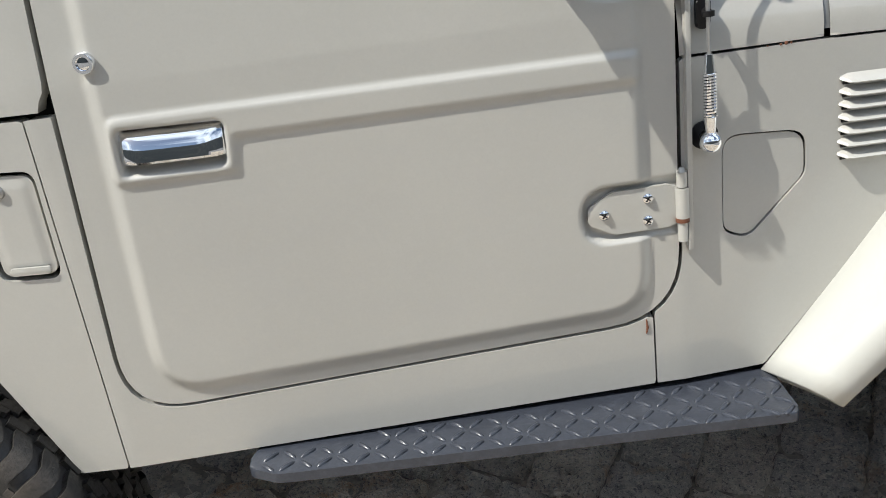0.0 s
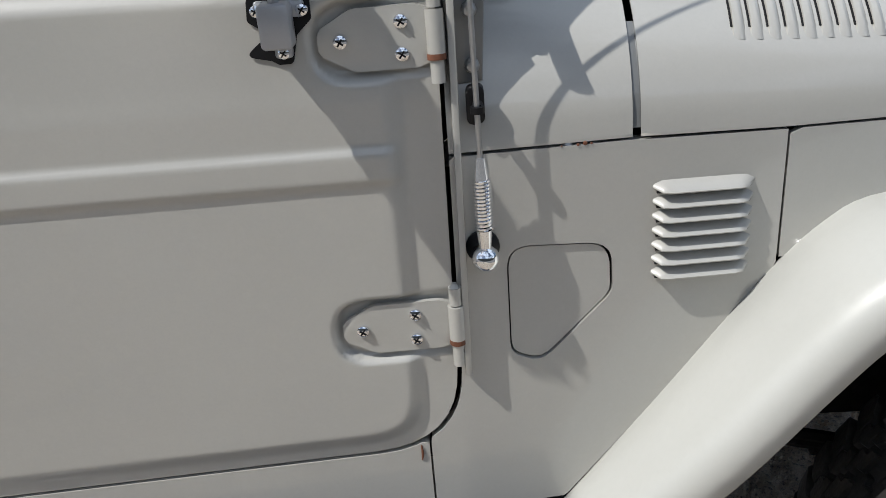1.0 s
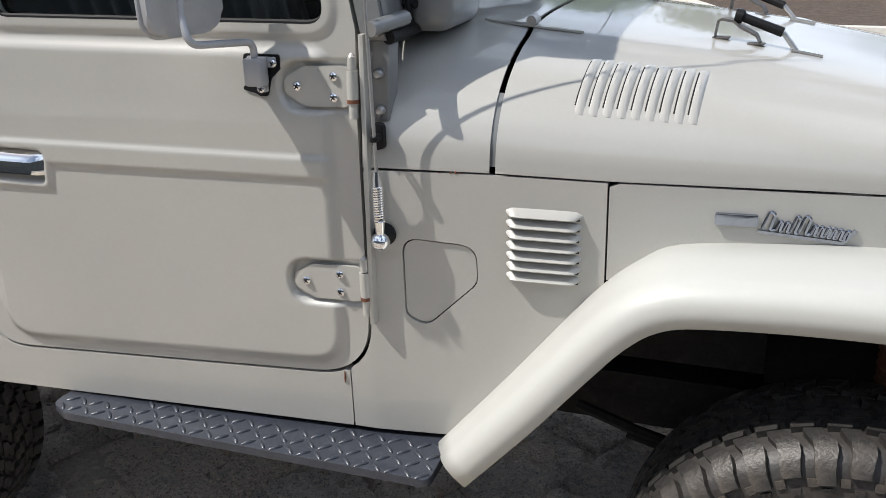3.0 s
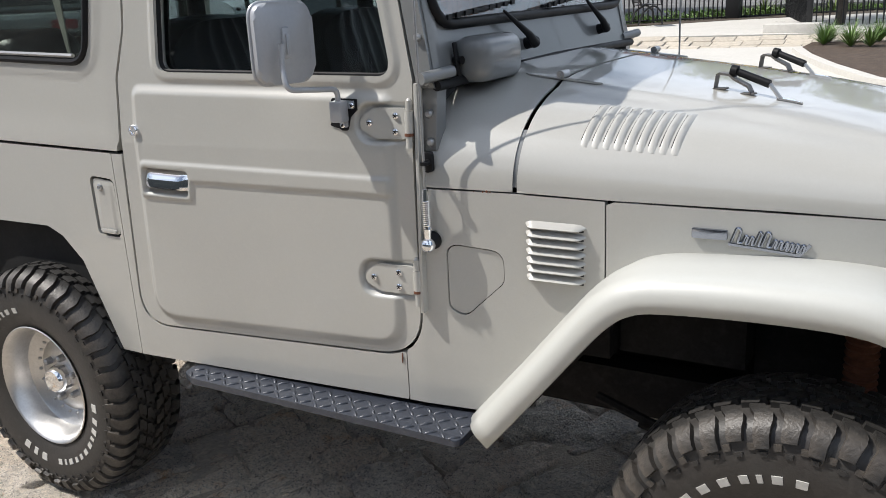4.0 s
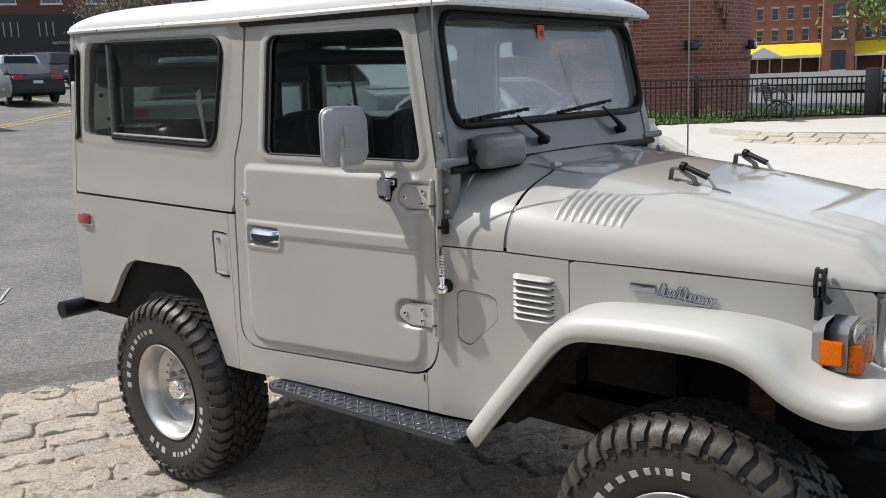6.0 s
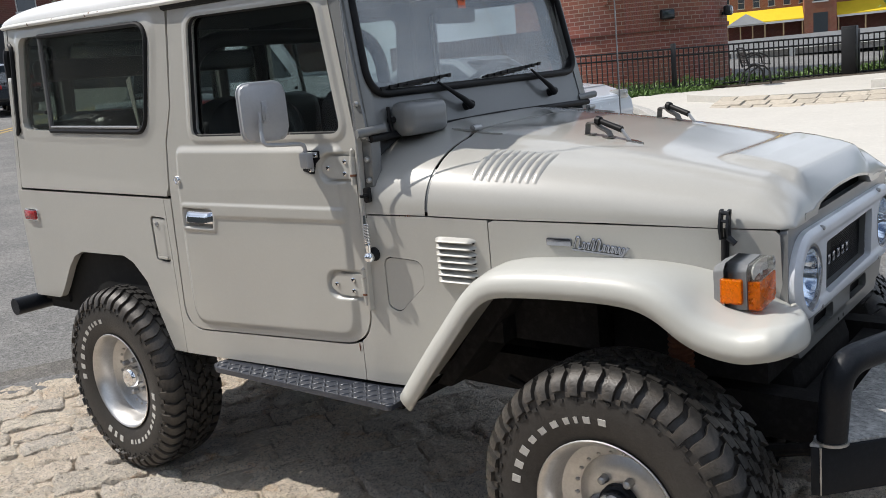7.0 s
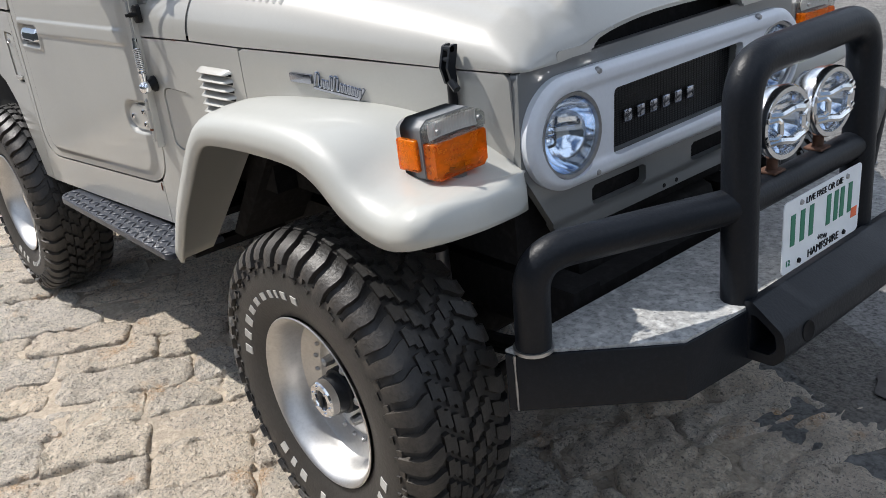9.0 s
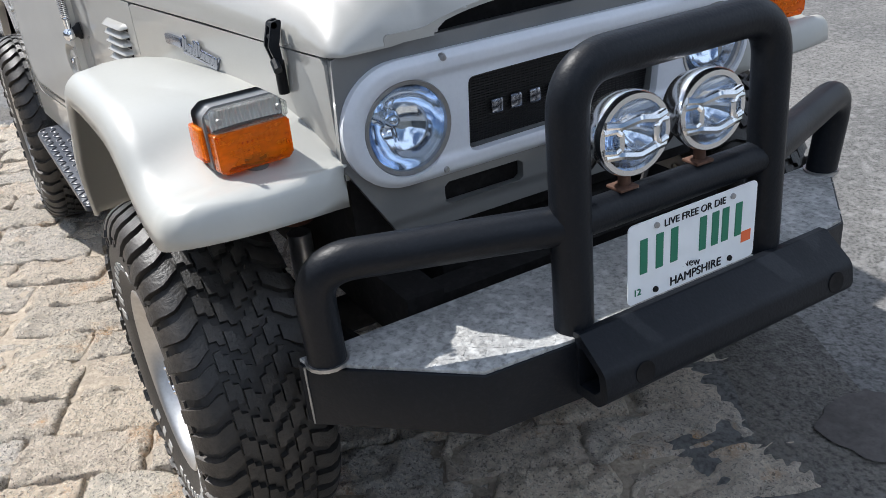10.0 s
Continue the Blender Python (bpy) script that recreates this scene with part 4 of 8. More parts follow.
# bumper and brush bar
BY = 0.03
PLAN = [(2.744, -0.640), (2.765, -0.636), (2.976, -0.408), (2.990, -0.23), (2.990, 0.29), (2.976, 0.470), (2.762, 0.702), (2.735, 0.712)]
bm = bmesh.new()
prism(bm, PLAN, lambda u, v, d: Vector((u, v, d)), 0.488, 0.606, bevel=0.003)
bumper = part("front_bumper", bm, BLACK, car, "black steel front bumper with a worn plate deck")
bm = bmesh.new()
prism(bm, [(2.738 + 0.0 * u, v) if u < 2.74 else (u - 0.004, v * 0.992) for u, v in PLAN], lambda u, v, d: Vector((u, v, d)), 0.606, 0.613, bevel=0.002)
part("bumper_deck", bm, DECK, bumper, "worn grey checker-plate deck")
bm = bmesh.new()
for i in range(11):
    for j in range(46):
        x, y = 2.750 + 0.022 * i, -0.60 + 0.028 * j
        lim = np.interp(x, [2.762, 2.976], [0.0, 0.23])
        if x > 2.97 or y < -0.626 + lim or y > 0.692 - lim:
            continue
        box(bm, (-0.009, -0.0022, 0), (0.009, 0.0022, 0.0012), m=pose(x, y, 0.6125, 0, 0, 45 if (i + j) % 2 else -45))
tagged(part("checker_pattern", bm, DECK, bumper, smooth=False), kind="stuff")
bm = bmesh.new()
prof = rounded([(2.982, 0.624), (2.998, 0.626), (3.064, 0.578), (3.072, 0.528), (3.046, 0.504), (2.982, 0.502)], [0, 0.008, 0.03, 0.03, 0.02, 0])
y0, y1 = -0.232, 0.385
outer0 = [bm.verts.new((u, y0, v)) for u, v in prof]
outer1 = [bm.verts.new((u, y1, v)) for u, v in prof]
cx, cz = 3.020, 0.558
inner0 = [bm.verts.new((cx + (u - cx) * 0.62, y0, cz + (v - cz) * 0.62)) for u, v in prof]
inner1 = [bm.verts.new((cx + (u - cx) * 0.62, y0 + 0.12, cz + (v - cz) * 0.62)) for u, v in prof]
n = len(prof)
for k in range(n):
    k2 = (k + 1) % n
    bm.faces.new((outer0[k], outer0[k2], outer1[k2], outer1[k]))
    bm.faces.new((outer0[k2], outer0[k], inner0[k], inner0[k2]))
    bm.faces.new((inner0[k2], inner0[k], inner1[k], inner1[k2]))
bm.faces.new(inner1)
bm.faces.new(outer1)
part("receiver_tube", bm, BLACK, bumper)
for y in (-0.148, 0.335):
    bm = bmesh.new()
    lathe(bm, [(0.0, 0.021), (0.0022, 0.021), (0.0024, 0.0195), (0.0018, 0.018), (0.0018, 0)], (3.0675, y, 0.553), (1, 0, 0.12), 24)
    part("bolt_hole", bm, DARK, bumper)
bm = bmesh.new()
RX = 2.948
tube(bm, bend([(RX + 0.006, -0.208, 0.612), (RX, -0.206, 1.068), (RX, 0.246, 1.072), (RX + 0.006, 0.250, 0.612)], 0.085, 10), 0.035, 18)
part("brush_hoop", bm, BLACK, bumper)
bm = bmesh.new()
tube(bm, [(RX, -0.206, 0.806), (RX, 0.248, 0.806)], 0.031, 16)
part("cross_bar", bm, BLACK, bumper)
for s, ye, yp in ((-1, -0.608, -0.206), (1, 0.660, 0.248)):
    bm = bmesh.new()
    tube(bm, bend([(RX, yp, 0.806), (2.795, ye, 0.806), (2.778, ye - 0.01 * s, 0.612)], 0.075, 10), 0.034, 16)
    part("side_bar", bm, BLACK, bumper)
    bm = bmesh.new()
    tube(bm, [(2.778, ye - 0.01 * s, 0.611), (2.778, ye - 0.01 * s, 0.618)], 0.039, 16)
    part("weld_collar", bm, STEEL, bumper)
# worn bright edge on the bumper's corner
bm = bmesh.new()
tube(bm, [(2.7645, -0.6362, 0.607), (2.7645, -0.6366, 0.57), (2.7645, -0.6362, 0.53), (2.7645, -0.6362, 0.489)], [0.003, 0.0018, 0.0026, 0.0016], 6)
part("worn_edge", bm, STEEL, bumper)
# driving lamps
for y in (-0.087, 0.086):
    o = Matrix.Translation((2.950, y, 0.936)) @ Matrix.Rotation(radians(-5), 4, "Z")
    ax = o.to_3x3() @ Vector((1, 0, 0))
    bm = bmesh.new()
    lathe(bm, [(-0.062, 0.0), (-0.060, 0.030), (-0.042, 0.056), (-0.012, 0.068), (0.006, 0.072), (0.018, 0.072), (0.024, 0.069), (0.024, 0.060), (0.017, 0.058)], o.translation, ax, 40)
    fog = part("driving_lamp", bm, GUARD, bumper, "round chrome driving lamp with a four-winged guard")
    bm = bmesh.new()
    lathe(bm, [(0.018, 0.059), (0.023, 0.040), (0.026, 0.0)], o.translation, ax, 32)
    part("lamp_glass", bm, HEAD_GLASS, fog)
    bm = bmesh.new()
    lathe(bm, [(0.014, 0.059), (0.004, 0.052), (-0.012, 0.040), (-0.024, 0.026), (-0.030, 0.012), (-0.022, 0.008), (-0.014, 0.0)], o.translation, ax, 72)
    for v in bm.verts:
        v.co.x += 0.0005 * math.sin((v.co.y - y) * 900)
    part("lamp_reflector", bm, REFLECTOR, fog)
    for a in (1, -1):
        bm = bmesh.new()
        tube(bm, [o @ Vector(q) for q in bend([(0.022, -0.056, a * 0.026), (0.030, -0.034, a * 0.024), (0.033, 0.0, a * 0.031), (0.030, 0.034, a * 0.024), (0.022, 0.056, a * 0.026)], 0.03, 5)], 0.0085, 8)
        part("guard_bow", bm, GUARD, fog)
        bm = bmesh.new()
        lp = [o @ Vector(q) for q in ((0.024, a * 0.061, 0.016), (0.030, a * 0.042, 0.018), (0.032, a * 0.034, 0.010), (0.032, a * 0.034, -0.012), (0.030, a * 0.042, -0.019), (0.024, a * 0.061, -0.017))]
        tube(bm, bend(lp, 0.004, 3), 0.0058, 8)
        part("guard_wing", bm, GUARD, fog)
    bm = bmesh.new()
    box(bm, (2.925, y - 0.024, 0.836), (2.964, y + 0.016, 0.842), bevel=0.002)
    tube(bm, [(2.944, y, 0.842), (2.944, y, 0.872)], 0.011, 10)
    part("lamp_bracket", bm, DULL_RUST, fog)
    bm = bmesh.new()
    tube(bm, bend([(2.900, y, 0.905), (2.880, y - 0.02, 0.858), (2.900, y - 0.08, 0.842), (2.925, y - 0.115, 0.822)], 0.03, 5), 0.0055, 8)
    part("lamp_cable", bm, SEAL, fog)

# registration plate, its number as plain bars
PX = 2.990


def on_plate(u, v, d):
    return Vector((PX - 0.03 * (v - 0.0) * 0 + d, 0.032 + u, 0.711 + v))


bm = bmesh.new()
prism(bm, rounded([(-0.1525, -0.076), (0.1525, -0.076), (0.1525, 0.076), (-0.1525, 0.076)], 0.012), on_plate, 0.0, 0.0022)
plate = part("registration_plate", bm, WHITE_PLATE, bumper, "white plate with green characters and small stickers", smooth=False)
for u in (-0.118, -0.082, -0.048, 0.020, 0.050, 0.075, 0.108):
    bm = bmesh.new()
    box(bm, (PX + 0.002, 0.032 + u - 0.0085, 0.711 - 0.022), (PX + 0.0034, 0.032 + u + 0.0085, 0.711 + 0.044), bevel=0.001)
    part("number_bar", bm, GREEN_INK, plate, smooth=False)


def lettering(text, size, m, material, parent, name="lettering", depth=0.0008):
    cu = bpy.data.curves.new(name, "FONT")
    cu.body, cu.size, cu.extrude, cu.align_x, cu.align_y = text, size, depth, "CENTER", "CENTER"
    tmp = bpy.data.objects.new(name, cu)
    scene.collection.objects.link(tmp)
    bpy.context.view_layer.update()
    me = bpy.data.meshes.new_from_object(tmp.evaluated_get(bpy.context.evaluated_depsgraph_get()))
    bpy.data.objects.remove(tmp)
    ob = link_mesh(name, me, material, parent)
    ob.matrix_basis = m
    return ob


FRONT = Matrix(((0, 0, 1, 0), (1, 0, 0, 0), (0, 1, 0, 0), (0, 0, 0, 1)))
lettering("LIVE FREE OR DIE", 0.0190, Matrix.Translation((PX + 0.003, 0.032, 0.711 + 0.059)) @ FRONT, BLACK, plate)
lettering("HAMPSHIRE", 0.0240, Matrix.Translation((PX + 0.003, 0.038, 0.711 - 0.061)) @ FRONT, BLACK, plate)
lettering("New", 0.0190, Matrix.Translation((PX + 0.0036, 0.024, 0.711 - 0.037)) @ FRONT @ Matrix(((1, 0.35, 0, 0), (0.12, 1, 0, 0), (0, 0, 1, 0), (0, 0, 0, 1))), BLACK, plate)
lettering("12", 0.018, Matrix.Translation((PX + 0.003, 0.032 - 0.132, 0.711 - 0.055)) @ FRONT, GREEN_INK, plate)
bm = bmesh.new()
box(bm, (PX + 0.002, 0.032 + 0.118, 0.711 - 0.040), (PX + 0.003, 0.032 + 0.142, 0.711 - 0.018))
part("plate_sticker", bm, ORANGE_STICKER, plate, smooth=False)
for u, v in ((-0.09, 0.062), (0.09, 0.062), (-0.09, -0.062), (0.09, -0.062)):
    bm = bmesh.new()
    lathe(bm, [(0.002, 0.006), (0.006, 0.005), (0.007, 0)], on_plate(u, v, 0), (1, 0, 0), 8)
    part("plate_bolt", bm, STEEL if v > 0 else SEAL, plate)

# turn lamps on the fenders
for sgn in (-1, 1):
    m = Matrix.Translation((2.612, YC + (-0.617, 0.640)[sgn > 0], (0.987, 0.998)[sgn > 0])) @ Matrix.Rotation(radians(-sgn * 4), 4, "Z")
    put = lambda u, v, d: m @ Vector((d, u, v))
    face = rounded([(-0.067, -0.056), (0.067, -0.056), (0.069, 0.040), (0.052, 0.053), (-0.052, 0.053), (-0.069, 0.040)], [0.012, 0.012, 0.012, 0.014, 0.014, 0.012])
    bm = bmesh.new()
    prism(bm, face, put, 0.002, -0.050)
    back = [bm.verts.new(put(u * 0.80, v * 0.78, -0.078)) for u, v in face]
    bm.verts.ensure_lookup_table()
    edge = [v for v in bm.verts if v not in back][len(face):]
    for k in range(len(face)):
        bm.faces.new((edge[k], edge[(k + 1) % len(face)], back[(k + 1) % len(face)], back[k]))
    bm.faces.new(back)
    lamp = part("turn_lamp", bm, LAMP_SHELL, car, "amber and clear turn lamp in a grey housing on a stalk")
    for nm, glass_mat, z0, z1, waves, along in (("amber_lens", AMBER, -0.055, 0.013, 420, 0), ("clear_lens", LENS_GLASS, 0.015, 0.051, 900, 1)):
        if along:
            cell = rounded([(-0.066, z0), (0.066, z0), (0.067, 0.040), (0.053, z1), (-0.053, z1), (-0.067, 0.040)], [0.004, 0.004, 0.006, 0.006, 0.006, 0.006])
        else:
            cell = rounded([(-0.065, z0), (0.065, z0), (0.066, z1), (-0.066, z1)], [0.009, 0.009, 0.003, 0.003])
        bm = bmesh.new()
        prism(bm, cell, put, 0.004, 0.031, bevel=0.006)
        cover = part(nm, bm, glass_mat, lamp)
        cover.visible_shadow = False
        n1, n2 = 120, 20
        V, F = [], []
        for i in range(n1 + 1):
            for j in range(n2 + 1):
                u, v = -0.062 + 0.124 * i / n1, z0 + 0.003 + (z1 - z0 - 0.006) * j / n2
                dish = 0.006 + 0.007 * (u / 0.062) ** 2 + 0.003 * ((2 * j / n2 - 1) ** 2)
                V.append(put(u, v, dish + 0.0022 * math.sin((u if along else v) * waves) + (0.0 if along else 0.0010 * math.sin(u * 700))))
        F = [(i * (n2 + 1) + j, (i + 1) * (n2 + 1) + j, (i + 1) * (n2 + 1) + j + 1, i * (n2 + 1) + j + 1) for i in range(n1) for j in range(n2)]
        link_mesh("inner_reflector", mesh_from("inner_reflector", V, F), LAMP_BOWL, cover)
    bm = bmesh.new()
    box(bm, (-0.058, sgn * 0.067 - 0.010, -0.040), (-0.006, sgn * 0.067 + 0.010, 0.020), bevel=0.005, m=m, seg=3)
    side = part("side_amber_lens", bm, AMBER, lamp)
    side.visible_shadow = False
    bm = bmesh.new()
    box(bm, (-0.054, sgn * 0.069 - 0.003, -0.036), (-0.010, sgn * 0.069 + 0.002, 0.016), m=m)
    part("side_reflector", bm, LAMP_BOWL, side)
    for u in (-0.052, 0.052):
        bm = bmesh.new()
        lathe(bm, [(0.029, 0.006), (0.033, 0.005), (0.0335, 0)], m @ Vector((0, u, 0.034)), m.to_3x3() @ Vector((1, 0, 0)), 10)
        part("lens_screw", bm, STEEL, lamp)
    bm = bmesh.new()
    lathe(bm, [(-0.006, 0.031), (0.012, 0.029), (0.024, 0.024), (0.050, 0.021)], (2.612, YC + (-0.612, 0.635)[sgn > 0], (0.893, 0.904)[sgn > 0]), (0, 0, 1), 20)
    part("stalk", bm, GREY_TRIM, lamp)

# hood catch and its rubber strap
for sgn in (-1, 1):
    yb = YC + sgn * (YC - float(side_y(2.50)) + 0.008)
    bm = bmesh.new()
    tube(bm, [(2.497, yb + sgn * 0.003, 1.000), (2.499, yb + sgn * 0.004, 1.060)], 0.010, 10)
    tube(bm, [(2.499, yb + sgn * 0.004, 1.060), (2.500, yb + sgn * 0.006, 1.085)], 0.004, 8)
    catch = part("hood_catch", bm, SEAL, car, "black sprung hood catch")
    for dx in (-0.010, 0.010):
        bm = bmesh.new()
        prism(bm, rounded([(0.000, 1.056), (0.012, 1.054), (0.022, 1.090), (0.010, 1.130), (-0.010, 1.134), (0.002, 1.09)], 0.006), lambda u, v, d: Vector((2.500 + dx + d, yb + sgn * u, v)), -0.003, 0.003)
        part("catch_cheek", bm, BLACK, catch)
    for p0, p1, r in (((2.487, 0.006, 1.124), (2.513, 0.006, 1.124), 0.006), ((2.486, 0.012, 1.104), (2.514, 0.012, 1.104), 0.0045), ((2.512, 0.016, 1.064), (2.530, 0.018, 1.050), 0.008)):
        bm = bmesh.new()
        tube(bm, [(q[0], yb + sgn * q[1], q[2]) for q in (p0, p1)], r, 8)
        part("catch_pin", bm, BLACK, catch)

# side badge: plain chrome shapes
bm = bmesh.new()
prism(bm, rounded([(2.022, 1.034), (2.092, 1.031), (2.092, 1.052), (2.022, 1.055)], 0.003), lambda u, v, d: side_pt(u, v, -d), -0.002, 0.007, bevel=0.0015)
badge = part("badge_plate", bm, BADGE, car, "small chrome badge plate and flowing chrome strip")
bm = bmesh.new()
pts, x = [], 2.100
for k, (w, hgt) in enumerate(((0.022, 0.034), (0.011, 0.019), (0.012, 0.019), (0.013, 0.032), (0.020, 0.034), (0.010, 0.019), (0.012, 0.019), (0.009, 0.019), (0.010, 0.019), (0.011, 0.019), (0.012, 0.019))):
    zb = 1.026 - 0.0016 * k
    pts += [side_pt(x, zb + 0.003, -0.005), side_pt(x + 0.30 * hgt, zb + hgt, -0.005), side_pt(x + 0.42 * w + 0.30 * hgt, zb + hgt * 0.86, -0.005), side_pt(x + 0.55 * w, zb, -0.005)]
    x += w
tube(bm, bend(pts, 0.006, 4), 0.0030, 8)
part("badge_scroll", bm, BADGE, badge)
bm = bmesh.new()
prism(bm, [(2.094, 1.020), (2.232, 1.002), (2.252, 1.026), (2.246, 1.030), (2.228, 1.008), (2.094, 1.025)], lambda u, v, d: side_pt(u, v, -d), -0.002, 0.0045)
part("badge_underline", bm, BADGE, badge)

# side louvres
for mirror in (False, True):
    for k in range(7):
        z = 1.046 - 0.0205 * k
        bm = bmesh.new()
        n = 12
        rows = []
        for q in range(n + 1):
            t = q / n
            x = 1.664 + 0.136 * t
            e = min(1, math.sin(math.pi * t) * 3.2) ** 0.6 if 0 < t < 1 else 0
            zz = z - 0.006 * t
            row = []
            for dz, dd in ((0.0085, 0.001), (0.005, -0.007 * e), (0.0, -0.014 * e), (-0.004, -0.0185 * e), (-0.0058, -0.0175 * e), (-0.0035, 0.001)):
                p = side_pt(x, zz + dz * (0.4 + 0.6 * e), dd)
                row.append(bm.verts.new((p.x, 2 * YC - p.y, p.z) if mirror else p))
            rows.append(row)
        for a, b in zip(rows, rows[1:]):
            for c in range(5):
                bm.faces.new((a[c], a[c + 1], b[c + 1], b[c]))
        part("side_louvre", bm, PAINT, car)
        bm = bmesh.new()
        pts = [side_pt(1.669 + 0.126 * q / 8, z - 0.0065 - 0.006 * (0.04 + 0.92 * q / 8), -0.0006) for q in range(9)]
        tube(bm, [Vector((p.x, 2 * YC - p.y, p.z)) if mirror else p for p in pts], 0.0032, 6)
        part("louvre_gap", bm, SEAL, car)

# running boards with raised bars
for mirror in (False, True):
    f = (lambda p: Vector((p[0], 2 * YC - p[1], p[2]))) if mirror else Vector
    outline = rounded([(0.655, -0.70), (0.640, -0.775), (0.70, -0.805), (1.555, -0.795), (1.556, -0.62)], [0, 0.03, 0.05, 0.02, 0])
    bm = bmesh.new()
    prism(bm, outline, lambda u, v, d: f((u, v, d)), 0.534, 0.552, bevel=0.005)
    step = part("running_board", bm, STEP, car, "grey coated running board with raised treads")
    bar = None
    for i in range(28):
        for j in range(4):
            x, y = 0.680 + 0.0318 * i, -0.785 + 0.0318 * j
            if y > float(side_y(x)) - 0.008:
                continue
            a = 45 if (i + j) % 2 else -45
            c = f((x, y, 0.5515))
            if bar is None:
                bm = bmesh.new()
                tube(bm, [(t, 0, 0) for t in (-0.0165, -0.0125, 0, 0.0125, 0.0165)], [0.0005, 0.0040, 0.0052, 0.0040, 0.0005], 8, False)
                bar = part("tread_bar", bm, STEP, step)
                ob = bar
            else:
                ob = new("tread_bar", bar.data)
                ob.parent = step
            ob.matrix_basis = pose(*c, 0, 0, a)
    for x in (0.72, 1.1, 1.48):
        bm = bmesh.new()
        ya, yb = sorted((f((0, -0.70, 0)).y, f((0, -0.30, 0)).y))
        box(bm, (x, ya, 0.50), (x + 0.04, yb, 0.528))
        part("board_bracket", bm, DARK, step)

# door furniture
bm = bmesh.new()
rows = []
for q in range(13):
    u = 0.562 + 0.153 * q / 12
    e = 1 - (abs(q - 6) / 6) ** 8 * 0.5
    rows.append([bm.verts.new(side_pt(u, 1.1025 - 0.004 * q / 12 + zz, -dd * e + 0.002)) for zz, dd in ((0.024, -0.012), (0.025, 0.002), (0.021, 0.010), (0.012, 0.0165), (0.0, 0.021), (-0.012, 0.024), (-0.019, 0.025), (-0.023, 0.022), (-0.024, 0.015), (-0.020, 0.004))])
for r0, r1 in zip(rows, rows[1:]):
    for k in range(9):
        bm.faces.new((r0[k], r0[k + 1], r1[k + 1], r1[k]))
bm.faces.new(rows[0])
bm.faces.new(rows[-1])
handle = part("door_handle", bm, CHROME, door_near, "chrome pull handle in a pressed pocket")
bm = bmesh.new()
prism(bm, rounded([(0.561, 1.112), (0.717, 1.109), (0.718, 1.131), (0.561, 1.135)], 0.004), lambda u, v, d: side_pt(u, v, -d), -0.024, -0.020)
part("handle_gap", bm, SEAL, door_near)
bm = bmesh.new()
lathe(bm, [(-0.012, 0.016), (0.004, 0.016), (0.007, 0.014), (0.007, 0.010), (0.004, 0.009), (0.005, 0.0)], side_pt(0.546, 1.234, -0.012), (0, -1, 0), 24)
part("door_lock", bm, CHROME, door_near)
for u, v in ((0.362, 1.062),):
    bm = bmesh.new()
    lathe(bm, [(-0.002, 0.011), (0.003, 0.010), (0.005, 0.006), (0.003, 0.005), (0.003, 0)], side_pt(u, v, 0.0), (0, -1, 0), 16)
    part("flap_lock", bm, STEEL, car)
bm = bmesh.new()
prism(bm, rounded([(0.344, 0.928), (0.408, 0.926), (0.408, 0.938), (0.344, 0.940)], 0.005), lambda u, v, d: side_pt(u, v, -d), 0.0, 0.006, bevel=0.003)
part("flap_pull", bm, PAINT, car)


def screw(parent, p, r=0.0085):
    bm = bmesh.new()
    lathe(bm, [(0.0, r), (0.003, r * 0.95), (0.005, r * 0.6), (0.0056, 0)], p, (0, -1, 0), 14)
    sc = part("screw", bm, CHROME, parent)
    bm = bmesh.new()
    for q in (35, 125):
        box(bm, (-r * 0.6, -0.0064, -r * 0.12), (r * 0.6, -0.0048, r * 0.12), m=Matrix.Translation(p) @ Matrix.Rotation(radians(q), 4, "Y"))
    part("screw_cross", bm, SEAL, parent, smooth=False)


for zc2, xs, top, bot in ((0.888, 1.275, 0.945, 0.828), (1.268, 1.290, 1.322, 1.214)):
    bm = bmesh.new()
    leaf = rounded([(xs - 0.026, zc2 - 0.014), (xs + 0.015, zc2 - 0.036), (1.378, zc2 - 0.036), (1.396, zc2 - 0.030), (1.396, zc2 + 0.030), (1.378, zc2 + 0.036), (xs + 0.015, zc2 + 0.036), (xs - 0.026, zc2 + 0.014)], [0.014, 0.03, 0.004, 0.004, 0.004, 0.004, 0.03, 0.014])
    prism(bm, leaf, lambda u, v, d: side_pt(u, v, -d), -0.002, 0.005, bevel=0.002)
    hinge = part("door_hinge", bm, PAINT, door_near, "painted strap hinge with cross-head screws")
    for dx, dz in ((0.0, 0.0), (0.071, 0.018), (0.070, -0.019)):
        screw(door_near, side_pt(xs + dx, zc2 + dz, -0.005))
    bm = bmesh.new()
    for a, b, r in ((bot, zc2 - 0.026, 0.0085), (zc2 - 0.024, zc2 + 0.030, 0.011), (zc2 + 0.032, top, 0.0085)):
        tube(bm, [side_pt(1.400, a, -0.012), side_pt(1.400, b, -0.012)], r, 14)
    tube(bm, [side_pt(1.400, top, -0.012), side_pt(1.400, top + 0.006, -0.012)], [0.007, 0.003], 10)
    part("hinge_barrel", bm, PAINT, door_near)
    bm = bmesh.new()
    tube(bm, [side_pt(1.400, zc2 - 0.027, -0.012), side_pt(1.400, zc2 - 0.020, -0.012)], 0.0112, 14)
    part("rust_ring", bm, RUST, door_near)
# gutter strip down the hinge side
bm = bmesh.new()
prism(bm, [(1.407, 0.812), (1.416, 0.812), (1.424, 1.36), (1.415, 1.36)], lambda u, v, d: side_pt(u, v, -d), -0.004, 0.020, bevel=0.002)
part("hinge_gutter", bm, PAINT, car)
